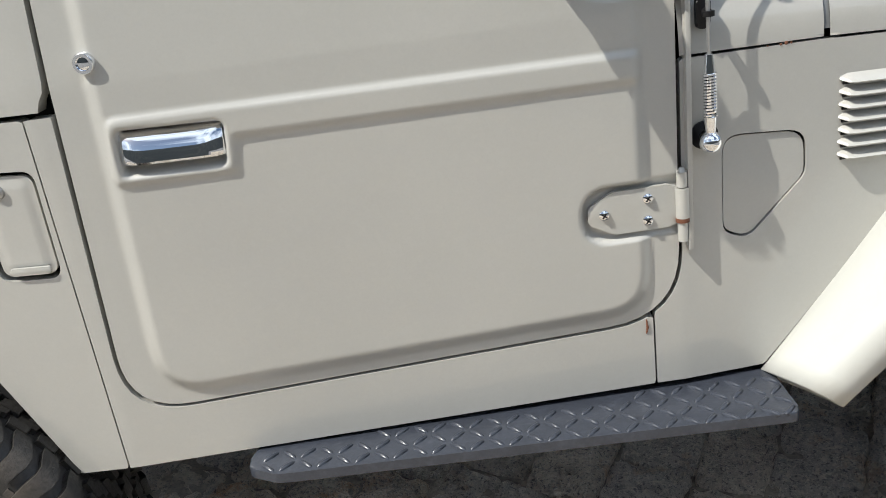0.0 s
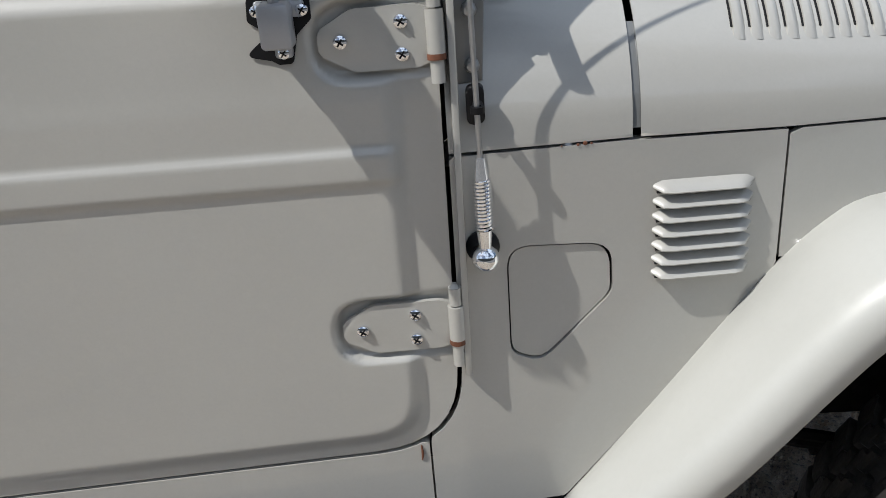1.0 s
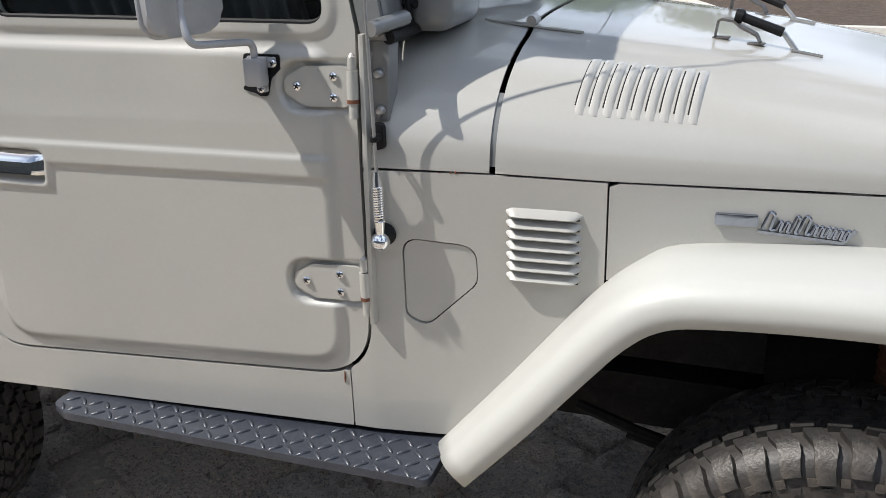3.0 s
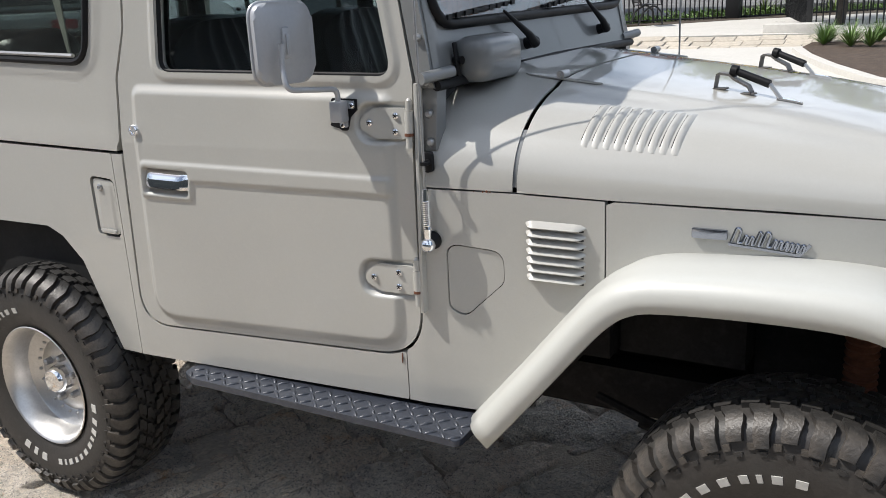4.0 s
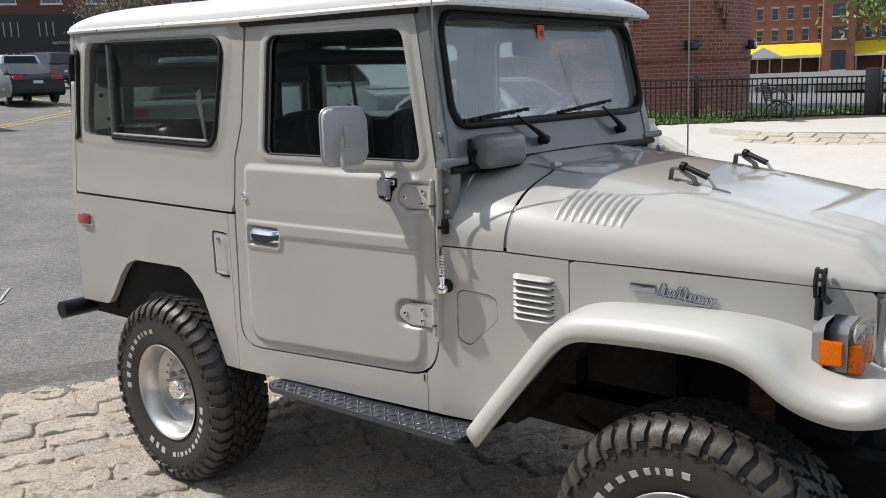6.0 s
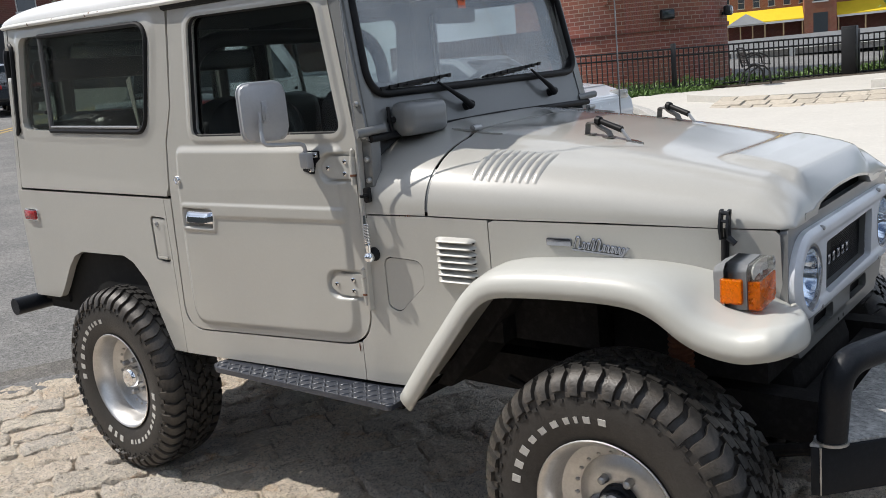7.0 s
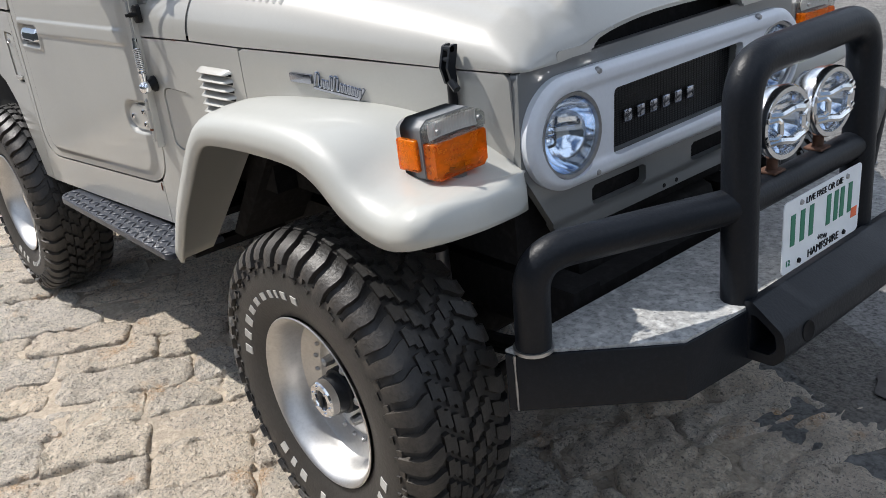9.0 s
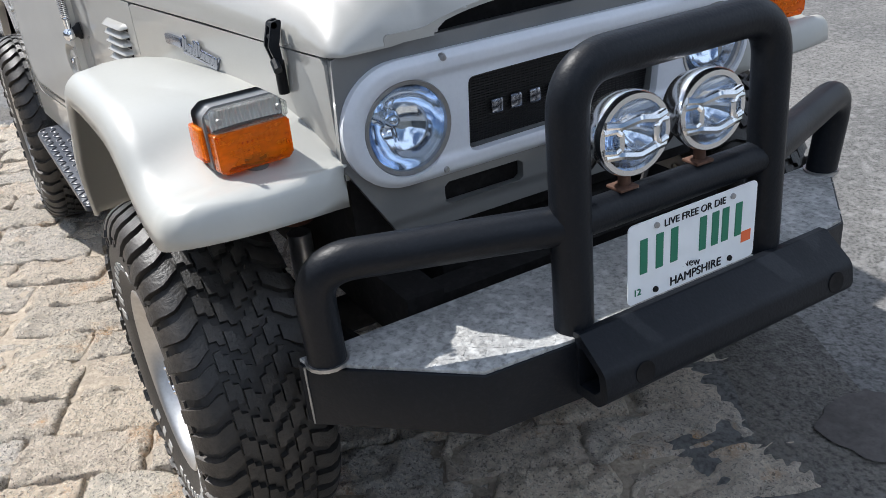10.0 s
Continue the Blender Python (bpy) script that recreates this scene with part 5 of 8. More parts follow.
# small crease in the sill by the panel joint
bm = bmesh.new()
tube(bm, [side_pt(1.336, 0.690, -0.001), side_pt(1.337, 0.676, -0.002), side_pt(1.335, 0.664, -0.001)], [0.001, 0.0022, 0.001], 6)
part("sill_chip", bm, RUST, car)

for u, v, r in ((1.566, 1.1145, 0.0022), (1.575, 1.1155, 0.0032), (1.583, 1.1145, 0.0018), (1.545, 1.115, 0.0014)):
    bm = bmesh.new()
    lathe(bm, [(0.0, r), (0.0012, r * 0.7), (0.0015, 0)], side_pt(u, v, 0.0), (0, -1, 0), 7)
    part("rust_spot", bm, RUST, car)

# whip aerial beside the hinge
bm = bmesh.new()
lathe(bm, [(0.0, 0.022), (0.006, 0.022), (0.012, 0.016), (0.020, 0.012)], side_pt(1.440, 0.994, 0.0), (0, -1, 0), 20)
aerial = part("aerial", bm, SEAL, car, "tall chrome whip aerial with a spring base")
ab = side_pt(1.443, 0.989, -0.030)
bm = bmesh.new()
lathe(bm, [(-0.018, 0.0), (-0.016, 0.008), (-0.010, 0.015), (0, 0.018), (0.010, 0.015), (0.016, 0.008), (0.018, 0.0)], ab, (0, 0, 1), 20)
part("aerial_ball", bm, CHROME, aerial)
bm = bmesh.new()
tube(bm, [ab + Vector((0, 0, 0.014)), ab + Vector((0, 0, 0.040))], [0.008, 0.010], 12)
tube(bm, [ab + Vector((0, 0, 0.106)), ab + Vector((0, 0, 0.134))], [0.0095, 0.006], 12)
tube(bm, [ab + Vector((0, 0, 0.03)), ab + Vector((0, 0, 0.12))], 0.007, 8)
part("aerial_sleeve", bm, CHROME, aerial)
bm = bmesh.new()
pts = [ab + Vector((0.0095 * math.cos(a), 0.0095 * math.sin(a), 0.040 + 0.066 * a / (2 * math.pi * 14))) for a in [2 * math.pi * 14 * k / 168 for k in range(169)]]
tube(bm, pts, 0.0022, 5)
part("aerial_spring", bm, CHROME, aerial)
bm = bmesh.new()
tube(bm, [ab + Vector((0, 0, 0.13)), ab + Vector((-0.004, 0.003, 0.6)), ab + Vector((-0.010, 0.010, 1.5))], [0.0035, 0.003, 0.002], 8)
part("aerial_whip", bm, STEEL, aerial)
bm = bmesh.new()
kp = side_pt(1.444, 1.182, 0.0)
prism(bm, rounded([(1.430, 1.158), (1.452, 1.158), (1.452, 1.206), (1.430, 1.206)], 0.009), lambda u, v, d: side_pt(u, v, -d), 0.0, 0.012, bevel=0.003)
tube(bm, [kp, ab + Vector((0, 0.0, 0.193))], 0.007, 10)
tube(bm, [ab + Vector((0, 0, 0.189)), ab + Vector((0, 0, 0.197))], 0.009, 10)
part("aerial_clip", bm, SEAL, aerial)
bm = bmesh.new()
lathe(bm, [(0, 0.016), (0.012, 0.012), (0.02, 0.006)], (1.66, 0.575, 1.262), (0, 0, 1), 14)
tube(bm, [(1.66, 0.575, 1.28), (1.655, 0.575, 2.6)], [0.003, 0.0018], 6)
part("far_aerial", bm, STEEL, car, "thin steel aerial on the far cowl")

# door mirror seen from behind
bm = bmesh.new()
prism(bm, rounded([(1.182, 1.262), (1.212, 1.255), (1.220, 1.250), (1.236, 1.250), (1.244, 1.282), (1.262, 1.298), (1.262, 1.324), (1.192, 1.326), (1.190, 1.30), (1.212, 1.285)], 0.006), lambda u, v, d: side_pt(u, v, -d - 0.010), -0.004, 0.004)
mirror = part("door_mirror", bm, SEAL, door_near, "silver square door mirror on a bent arm")
bm = bmesh.new()
prism(bm, rounded([(1.200, 1.304), (1.256, 1.302), (1.256, 1.320), (1.200, 1.322)], 0.004), lambda u, v, d: side_pt(u, v, -d - 0.014), 0.0, 0.005, bevel=0.002)
box(bm, (1.208, -0.728, 1.272), (1.244, -0.698, 1.322), bevel=0.005)
prism(bm, rounded([(1.218, 1.258), (1.238, 1.258), (1.238, 1.28), (1.218, 1.28)], 0.004), lambda u, v, d: side_pt(u, v, -d - 0.014), 0.0, 0.006, bevel=0.002)
part("mirror_bracket", bm, SILVER, mirror)
for u, v in ((1.203, 1.312), (1.254, 1.310), (1.228, 1.264)):
    screw(mirror, side_pt(u, v, -0.020), 0.007)
bm = bmesh.new()
tube(bm, bend([(1.226, -0.712, 1.315), (1.228, -0.716, 1.350), (1.192, -0.850, 1.362), (1.178, -0.840, 1.405), (1.176, -0.834, 1.462)], 0.022, 6), 0.0065, 12)
part("mirror_arm", bm, SILVER, mirror)
n_m = Vector((0.152, -0.046, 0.0)).normalized()
mm = Matrix.Translation((1.148, -0.797, 1.462)) @ Matrix.Rotation(math.atan2(0.140, 0.052), 4, "Z")
bm = bmesh.new()
outl = rounded([(-0.074, -0.089), (0.074, -0.089), (0.074, 0.089), (-0.074, 0.089)], 0.036)
prism(bm, outl, lambda u, v, d: mm @ Vector((u, d, v)), 0.012, -0.014, bevel=0.010)
shell = part("mirror_shell", bm, SILVER, mirror)
bm = bmesh.new()
lp = [mm @ Vector((u * 1.005, 0.008, v * 1.005)) for u, v in outl]
tube(bm, lp + lp[:1], 0.005, 8, False)
part("rim", bm, SILVER, shell)
bm = bmesh.new()
prism(bm, [(u * 0.94, v * 0.94) for u, v in outl], lambda u, v, d: mm @ Vector((u, d, v)), 0.012, 0.0145)
part("mirror_glass", bm, CHROME, mirror)
bm = bmesh.new()
box(bm, (-0.010, -0.022, -0.034), (0.010, -0.012, 0.034), bevel=0.004, m=mm)
box(bm, (-0.004, -0.027, -0.026), (0.004, -0.020, 0.020), bevel=0.002, m=mm)
part("mirror_clamp", bm, SILVER, mirror)

# wipers, motor cover, sticker
for (py, pz), (jy, jz), (ay, az), (by, bz) in (((-0.150, 1.408), (-0.300, 1.500), (-0.585, 1.497), (-0.205, 1.520)), ((0.395, 1.412), (0.265, 1.508), (-0.020, 1.500), (0.360, 1.528))):
    f = lambda y, z, d: Vector([float(q) for q in on_screen(y, z, d)])
    bm = bmesh.new()
    lathe(bm, [(0.0, 0.016), (0.03, 0.015), (0.038, 0.010), (0.040, 0)], f(py, pz, 0.0), (1, 0, 0.2), 14)
    tube(bm, [f(py, pz, -0.028), f(py * 0.7 + jy * 0.3, pz * 0.7 + jz * 0.3, -0.036), f(jy, jz, -0.030)], [0.014, 0.010, 0.004], 10)
    wiper = part("wiper", bm, SEAL, windscreen, "black wiper")
    bm = bmesh.new()
    c = f((ay + by) / 2, (az + bz) / 2, -0.018)
    tube(bm, [f(ay, az, -0.012), c, f(by, bz, -0.012)], [0.004, 0.0075, 0.004], 8)
    tube(bm, [f(ay, az, -0.008), f(by, bz, -0.008)], 0.004, 6)
    for k in range(9):
        t = (k + 0.5) / 9
        p = f(ay + (by - ay) * t, az + (bz - az) * t, -0.022)
        box(bm, (-0.003, -0.009, -0.006), (0.003, 0.009, 0.006), m=Matrix.Translation(p))
    part("wiper_blade", bm, SEAL, wiper)
bm = bmesh.new()
box(bm, (1.440, -0.545, 1.345), (1.535, -0.345, 1.452), bevel=0.030, seg=4)
part("wiper_motor_cover", bm, PAINT_SHADE_GREY, windscreen, "rounded grey wiper motor cover")
bm = bmesh.new()
tube(bm, bend([(1.455, -0.555, 1.44), (1.462, -0.56, 1.40), (1.465, -0.555, 1.36)], 0.01), 0.006, 8)
tube(bm, [(1.452, -0.552, 1.40), (1.475, -0.555, 1.40)], 0.010, 8)
part("motor_hose", bm, SEAL, windscreen)
sx = lambda z: WSX - 0.2 * (z - WSZ) - 0.008
bm = bmesh.new()
box(bm, (sx(1.777), -0.036, 1.748), (sx(1.777) + 0.002, 0.006, 1.806))
part("windscreen_sticker", bm, ORANGE_STICKER, windscreen, smooth=False)
lettering("12", 0.026, Matrix.Translation((sx(1.777) + 0.003, -0.015, 1.778)) @ FRONT, SEAL, windscreen)

# hood hinges and folded rests
REST_STEEL = mat("dark_weathered_steel", (0.16, 0.15, 0.14), 0.5, metal=0.5, spots=0.4, scale=30, grain=0.3, gscale=200)
for y in (-0.357, 0.372):
    bm = bmesh.new()
    z = hood_at(1.65, (y - YC) / 0.64).z
    tube(bm, [(1.643, y - 0.02, z + 0.014), (1.643, y + 0.02, z + 0.014)], 0.010, 12)
    tube(bm, [(1.643, y - 0.024, z + 0.014), (1.643, y + 0.024, z + 0.014)], 0.005, 8)
    hg = part("hood_hinge", bm, STEEL, car, "small steel hood hinge")
    for sx0 in (-1, 1):
        bm = bmesh.new()
        prism(bm, [(1.643, -0.012), (1.643 + sx0 * 0.085, -0.006), (1.643 + sx0 * 0.10, 0.0), (1.643 + sx0 * 0.085, 0.006), (1.643, 0.012)], lambda u, v, d: Vector((u, y + v, hood_at(u, (y - YC) / 0.64).z + d)), 0.0, 0.004)
        part("hinge_strap", bm, PAINT, hg)
for (bx2, by2), (tx, ty) in (((1.980, -0.245), (2.160, -0.270)), ((1.985, 0.240), (2.160, 0.190))):
    hz = lambda x, y: hood_at(x, (y - YC) / (YC - float(side_y(x)))).z
    d = Vector((tx - bx2, ty - by2, 0)).normalized()
    n2 = Vector((-d.y, d.x, 0))
    bm = bmesh.new()
    b0 = Vector((bx2, by2, hz(bx2, by2)))
    hb = lambda u: hz(b0.x + d.x * u, b0.y + d.y * u)
    spine = [(0.0, 0.002), (0.004, 0.030), (0.012, 0.035), (0.034, 0.035), (0.046, 0.027), (0.078, 0.016), (0.086, 0.002)]
    prev = None
    for u, h in spine:
        c = Vector((b0.x + d.x * u, b0.y + d.y * u, hb(u) + h))
        cur = [bm.verts.new(c + n2 * w + Vector((0, 0, hh))) for w, hh in ((-0.013, 0.0), (0.013, 0.0), (0.013, 0.005), (-0.013, 0.005))]
        if prev:
            for k in range(4):
                bm.faces.new((prev[k], prev[(k + 1) % 4], cur[(k + 1) % 4], cur[k]))
        prev = cur
    for u in (0.012, 0.078):
        box(bm, (-0.016, -0.011, 0.0005), (0.016, 0.011, 0.004), bevel=0.001, m=Matrix.Translation((b0.x + d.x * u, b0.y + d.y * u, hb(u))) @ Matrix.Rotation(math.atan2(d.y, d.x), 4, "Z"))
    rest = part("hood_rest", bm, REST_STEEL, hood, "steel hood rest bracket with a black rubber roller")
    bm = bmesh.new()
    tube(bm, [b0 + d * 0.036 + Vector((0, 0, 0.043)), b0 + d * 0.050 + Vector((0, 0, 0.040)), b0 + d * 0.052 + Vector((0, 0, 0.039)), b0 + d * 0.125 + Vector((0, 0, 0.013))], [0.013, 0.013, 0.0085, 0.0095], 14)
    part("roller", bm, SEAL, rest)
    bm = bmesh.new()
    t0 = Vector((tx, ty, hz(tx, ty)))
    tube(bm, [b0 + d * 0.125 + Vector((0, 0, 0.013)), t0 - d * 0.03 + Vector((0, 0, 0.008))], 0.005, 8)
    part("rod", bm, STEEL, rest)
    bm = bmesh.new()
    prism(bm, [(-0.038, -0.006), (0.018, 0.0), (-0.016, 0.015), (-0.042, 0.006)], lambda u, v, dd: Vector((tx, ty, 0)) + d * u + n2 * v + Vector((0, 0, hz(tx + d.x * u, ty + d.y * u) + dd)), 0.0, 0.006)
    part("foot", bm, CHROME, rest)

# side marker, rear tube
bm = bmesh.new()
prism(bm, rounded([(-0.688, 1.046), (-0.580, 1.044), (-0.580, 1.096), (-0.688, 1.099)], 0.006), lambda u, v, d: side_pt(u, v, -d), -0.002, 0.006, bevel=0.002)
mk = part("side_marker", bm, CHROME, car, "red side marker lamp in a bright rim")
bm = bmesh.new()
prism(bm, rounded([(-0.681, 1.052), (-0.587, 1.050), (-0.587, 1.090), (-0.681, 1.093)], 0.005), lambda u, v, d: side_pt(u, v, -d), 0.0, 0.014, bevel=0.004)
part("marker_lens", bm, RED_LENS, mk)
bm = bmesh.new()
tube(bm, [(-0.760, -0.846, 0.647), (-0.760, 0.85, 0.647)], 0.040, 20)
part("rear_bumper_tube", bm, BLACK, car, "black tubular rear bumper")
for y in (-0.42, 0.35):
    bm = bmesh.new()
    box(bm, (-0.78, y, 0.56), (-0.66, y + 0.08, 0.66))
    part("bumper_bracket", bm, DARK, car)

# underside
for nm, lo, hi in ([("chassis_rail", (-0.70, y, 0.50), (2.70, y + 0.08, 0.62)) for y in (-0.40, 0.32)] + [("chassis_crossmember", (x, -0.318, 0.52), (x + 0.07, 0.318, 0.60)) for x in (-0.6, 0.5, 1.3, 2.62)]
                   + [("floor_pan", (-0.72, -0.62, 0.622), (1.60, 0.63, 0.64)), ("bulkhead", (1.44, -0.60, 0.64), (1.50, 0.61, 1.20))]
                   + [("arch_wall", (-0.50, y, 0.64), (0.40, y + 0.03, 0.935)) for y in (-0.50, 0.48)] + [("arch_top", (-0.50, y, 0.935), (0.30, y + 0.23, 0.955)) for y in (-0.70, 0.48)]
                   + [("arch_end", (-0.72, -0.71, 0.66), (-0.505, -0.45, 0.70))]):
    bm = bmesh.new()
    box(bm, lo, hi)
    part(nm, bm, DARK, car, smooth=False)
for sgn in (-1, 1):
    bm = bmesh.new()
    prism(bm, [(1.58, 0.56), (1.64, 0.56), (1.93, 0.90), (2.05, 0.945), (2.40, 0.945), (2.40, 0.97), (2.0, 0.975), (1.88, 0.93)], lambda u, v, d: Vector((u, YC + sgn * d, v)), 0.40, 0.60)
    part("inner_arch", bm, DARK, car, smooth=False)
for x in (-0.004, 2.288):
    bm = bmesh.new()
    tube(bm, [(x, -0.60, WZ), (x, -0.15, WZ), (x, 0.0, WZ), (x, 0.15, WZ), (x, 0.61, WZ)], [0.045, 0.045, 0.06, 0.045, 0.045], 14)
    lathe(bm, [(-0.12, 0.05), (-0.08, 0.12), (0.02, 0.14), (0.10, 0.09), (0.12, 0.0)], (x, 0.16, WZ), (1, 0, 0), 20)
    part("axle", bm, DARK, car)
    for y in (-0.46, 0.47):
        bm = bmesh.new()
        for k in range(4):
            h = 0.52 - 0.11 * k
            pts = [(x - h + 2 * h * q / 8, y, WZ + 0.075 - 0.012 * k + 0.10 * ((q - 4) / 4) ** 2 * (h / 0.52) ** 2) for q in range(9)]
            tube(bm, pts, 0.012, 6)
        part("leaf_spring", bm, DARK, car)
for y in (-0.470, 0.48):
    bm = bmesh.new()
    tube(bm, [(2.36, y, 0.40), (2.355, y, 0.66)], 0.026, 16)
    sh = part("damper", bm, STEEL, car)
    bm = bmesh.new()
    tube(bm, [(2.357, y, 0.69 + 0.008 * k) for k in range(28)], [0.030 if k % 2 else 0.036 for k in range(28)], 16)
    part("damper_boot", bm, RUST, sh, "red ribbed damper boot")
for rod in ([(2.0, -0.30, 0.44), (2.30, 0.40, 0.43)], [(2.52, -0.55, 0.40), (2.52, 0.55, 0.40)]):
    bm = bmesh.new()
    tube(bm, rod, 0.016, 10)
    part("steering_rod", bm, DARK, car)
bm = bmesh.new()
tube(bm, bend([(1.6, 0.2, 0.48), (0.8, -0.28, 0.46), (0.2, -0.30, 0.50)], 0.1), 0.03, 10)
part("exhaust", bm, RUST, car)

# cabin
for sgn in (-1, 1):
    bm = bmesh.new()
    prism(bm, [(-0.70, 0.62), (0.46, 0.62), (0.46, 1.40), (-0.68, 1.425)], lambda u, v, d: Vector((u, YC + sgn * (YC - float(side_y(u)) - d), v)), 0.045, 0.06)
    part("side_trim", bm, LINING, car, smooth=False)
    for a, b in (((0.505, 1.40), (0.545, 1.86)), ((-0.655, 1.42), (-0.635, 1.88))):
        bm = bmesh.new()
        tube(bm, [(a[0], YC + sgn * 0.685, a[1]), (b[0], YC + sgn * 0.66, b[1])], 0.022, 8)
        part("inner_pillar", bm, LINING, car)
for yc2, wd in ((-0.36, 0.25), (0.34, 0.27)):
    bm = bmesh.new()
    V = []

    def seat_f(i, j, yc2=yc2, wd=wd):
        t, s = i, 2 * j - 1
        w = wd * (1 - 0.10 * t ** 3) * (1 if t < 0.9 else 1 - 0.25 * ((t - 0.9) / 0.1) ** 2)
        bul = 0.05 * (1 - abs(s) ** 5) * (1 - 0.6 * t ** 6)
        pl = 0.008 * abs(math.sin(s * 12))
        return Vector((0.72 - 0.16 * t + bul - pl, yc2 + s * w, 0.80 + 0.71 * t - 0.03 * s ** 4 * t))

    seat = grid_part("seat_back", seat_f, 20, 60, VINYL, car, "pleated black vinyl seat", rim=0.11, rim_dir=(-1, 0, 0.05))
    bm = bmesh.new()
    box(bm, (0.68, yc2 - wd, 0.76), (1.12, yc2 + wd, 0.93), bevel=0.05, seg=3)
    part("seat_cushion", bm, VINYL, car)
for y0, y1 in ((-0.64, -0.33), (0.34, 0.65)):
    bm = bmesh.new()
    box(bm, (-0.60, y0, 0.95), (-0.10, y1, 1.50), bevel=0.085, seg=5)
    bmesh.ops.subdivide_edges(bm, edges=[e for e in bm.edges if e.calc_length() > 0.12], cuts=9, use_grid_fill=True)
    for v in bm.verts:
        if v.co.z > 1.30:
            v.co += Vector((0, 0, 0.010 * noise.noise((v.co.x * 9, v.co.y * 7, 2.0)))) + Vector((0, 0, 0.004 * abs(math.sin(v.co.x * 26 + 2 * v.co.y))))
    seat = part("jump_seat", bm, VINYL, car, "folded black vinyl jump seat with creased padding", angle=60)
    bm = bmesh.new()
    tube(bm, [(-0.57, y0 + 0.02, 1.44), (-0.50, y0 + 0.012, 1.475), (-0.20, y0 + 0.012, 1.475), (-0.13, y0 + 0.02, 1.44)], 0.006, 8)
    part("seam", bm, VINYL, seat)
bm = bmesh.new()
box(bm, (-0.655, -0.62, 1.652), (-0.595, 0.63, 1.752), bevel=0.028, seg=4)
part("rear_roll_pad", bm, VINYL, car, "padded black cross bar before the rear window")
for y, d in ((-0.662, 1), (0.672, -1)):
    bm = bmesh.new()
    prism(bm, [(0.178, 1.612), (0.212, 1.630), (0.224, 1.432), (0.212, 1.430)], lambda u, v, q: Vector((u, y + d * q, v)), 0.0, 0.004)
    part("seat_belt", bm, mat("grey_webbing", (0.34, 0.33, 0.30), 0.8, spots=0.2, scale=40), car, "pale grey seat belt webbing")
bm = bmesh.new()
tube(bm, bend([(0.42, -0.58, 0.65), (0.42, -0.54, 1.74), (0.42, 0.55, 1.74), (0.42, 0.59, 0.65)], 0.22, 10), 0.032, 14)
part("roll_bar", bm, VINYL, car, "padded black roll bar")
bm = bmesh.new()
box(bm, (1.24, -0.61, 1.14), (1.42, 0.62, 1.355), bevel=0.03, seg=3)
part("dashboard", bm, VINYL, car)
ctr, nrm = Vector((1.13, 0.36, 1.385)), Vector((-0.80, 0, 0.60)).normalized()
a, b = frame_at(nrm)
bm = bmesh.new()
tube(bm, [ctr + (a * math.cos(t) + b * math.sin(t)) * 0.195 for t in [2 * math.pi * k / 40 for k in range(41)]], 0.012, 8, False)
sw = part("steering_wheel", bm, SEAL, car, "thin black steering wheel")
for k in (0.3, 2.8, 4.7):
    bm = bmesh.new()
    tube(bm, [ctr - nrm * 0.02, ctr + (a * math.cos(k) + b * math.sin(k)) * 0.19], 0.008, 6)
    part("spoke", bm, SEAL, sw)
bm = bmesh.new()
tube(bm, [ctr, ctr - nrm * 0.25], 0.025, 10)
part("column", bm, SEAL, sw)
bm = bmesh.new()
prism(bm, rounded([(-0.10, 1.70), (0.12, 1.70), (0.12, 1.755), (-0.10, 1.755)], 0.02), lambda u, v, d: Vector((1.30 + d, u, v)), 0.0, 0.02)
part("inner_mirror", bm, SEAL, car)
for sgn, y0 in ((-1, -0.40), (1, 0.34)):
    bm = bmesh.new()
    box(bm, (1.27, y0 - 0.20, 1.775), (1.285, y0 + 0.20, 1.855), bevel=0.006)
    part("sun_visor", bm, LINING, car)

# ---- the street ----
UX, UY = 0.45, 0.893


def gz(x, y):
    """The street climbs gently away from the vehicle."""
    far = 1 - min(1.0, max(0.0, (y - 30) / 30))
    return 0.018 * min(24.0, max(0.0, y - 0.8)) + (0.038 * min(50.0, max(0.0, -x - 2.2)) + 0.014 * min(42.0, max(0.0, -x - 10.2))) * far


def strip(x, y):
    """Along and across the paved strip of setts."""
    return x * UX + y * UY, x * UY - y * UX


ASPHALT = mat("worn_asphalt", (0.138, 0.136, 0.132), 0.85, scale=1.3, second=(0.215, 0.208, 0.196), grain=0.9, gscale=70, bump=0.9, bscale=90)
SAND = mat("sandy_joint", (0.43, 0.36, 0.28), 0.95, scale=4, second=(0.33, 0.28, 0.22), grain=0.5, gscale=110, bump=0.6, bscale=120)


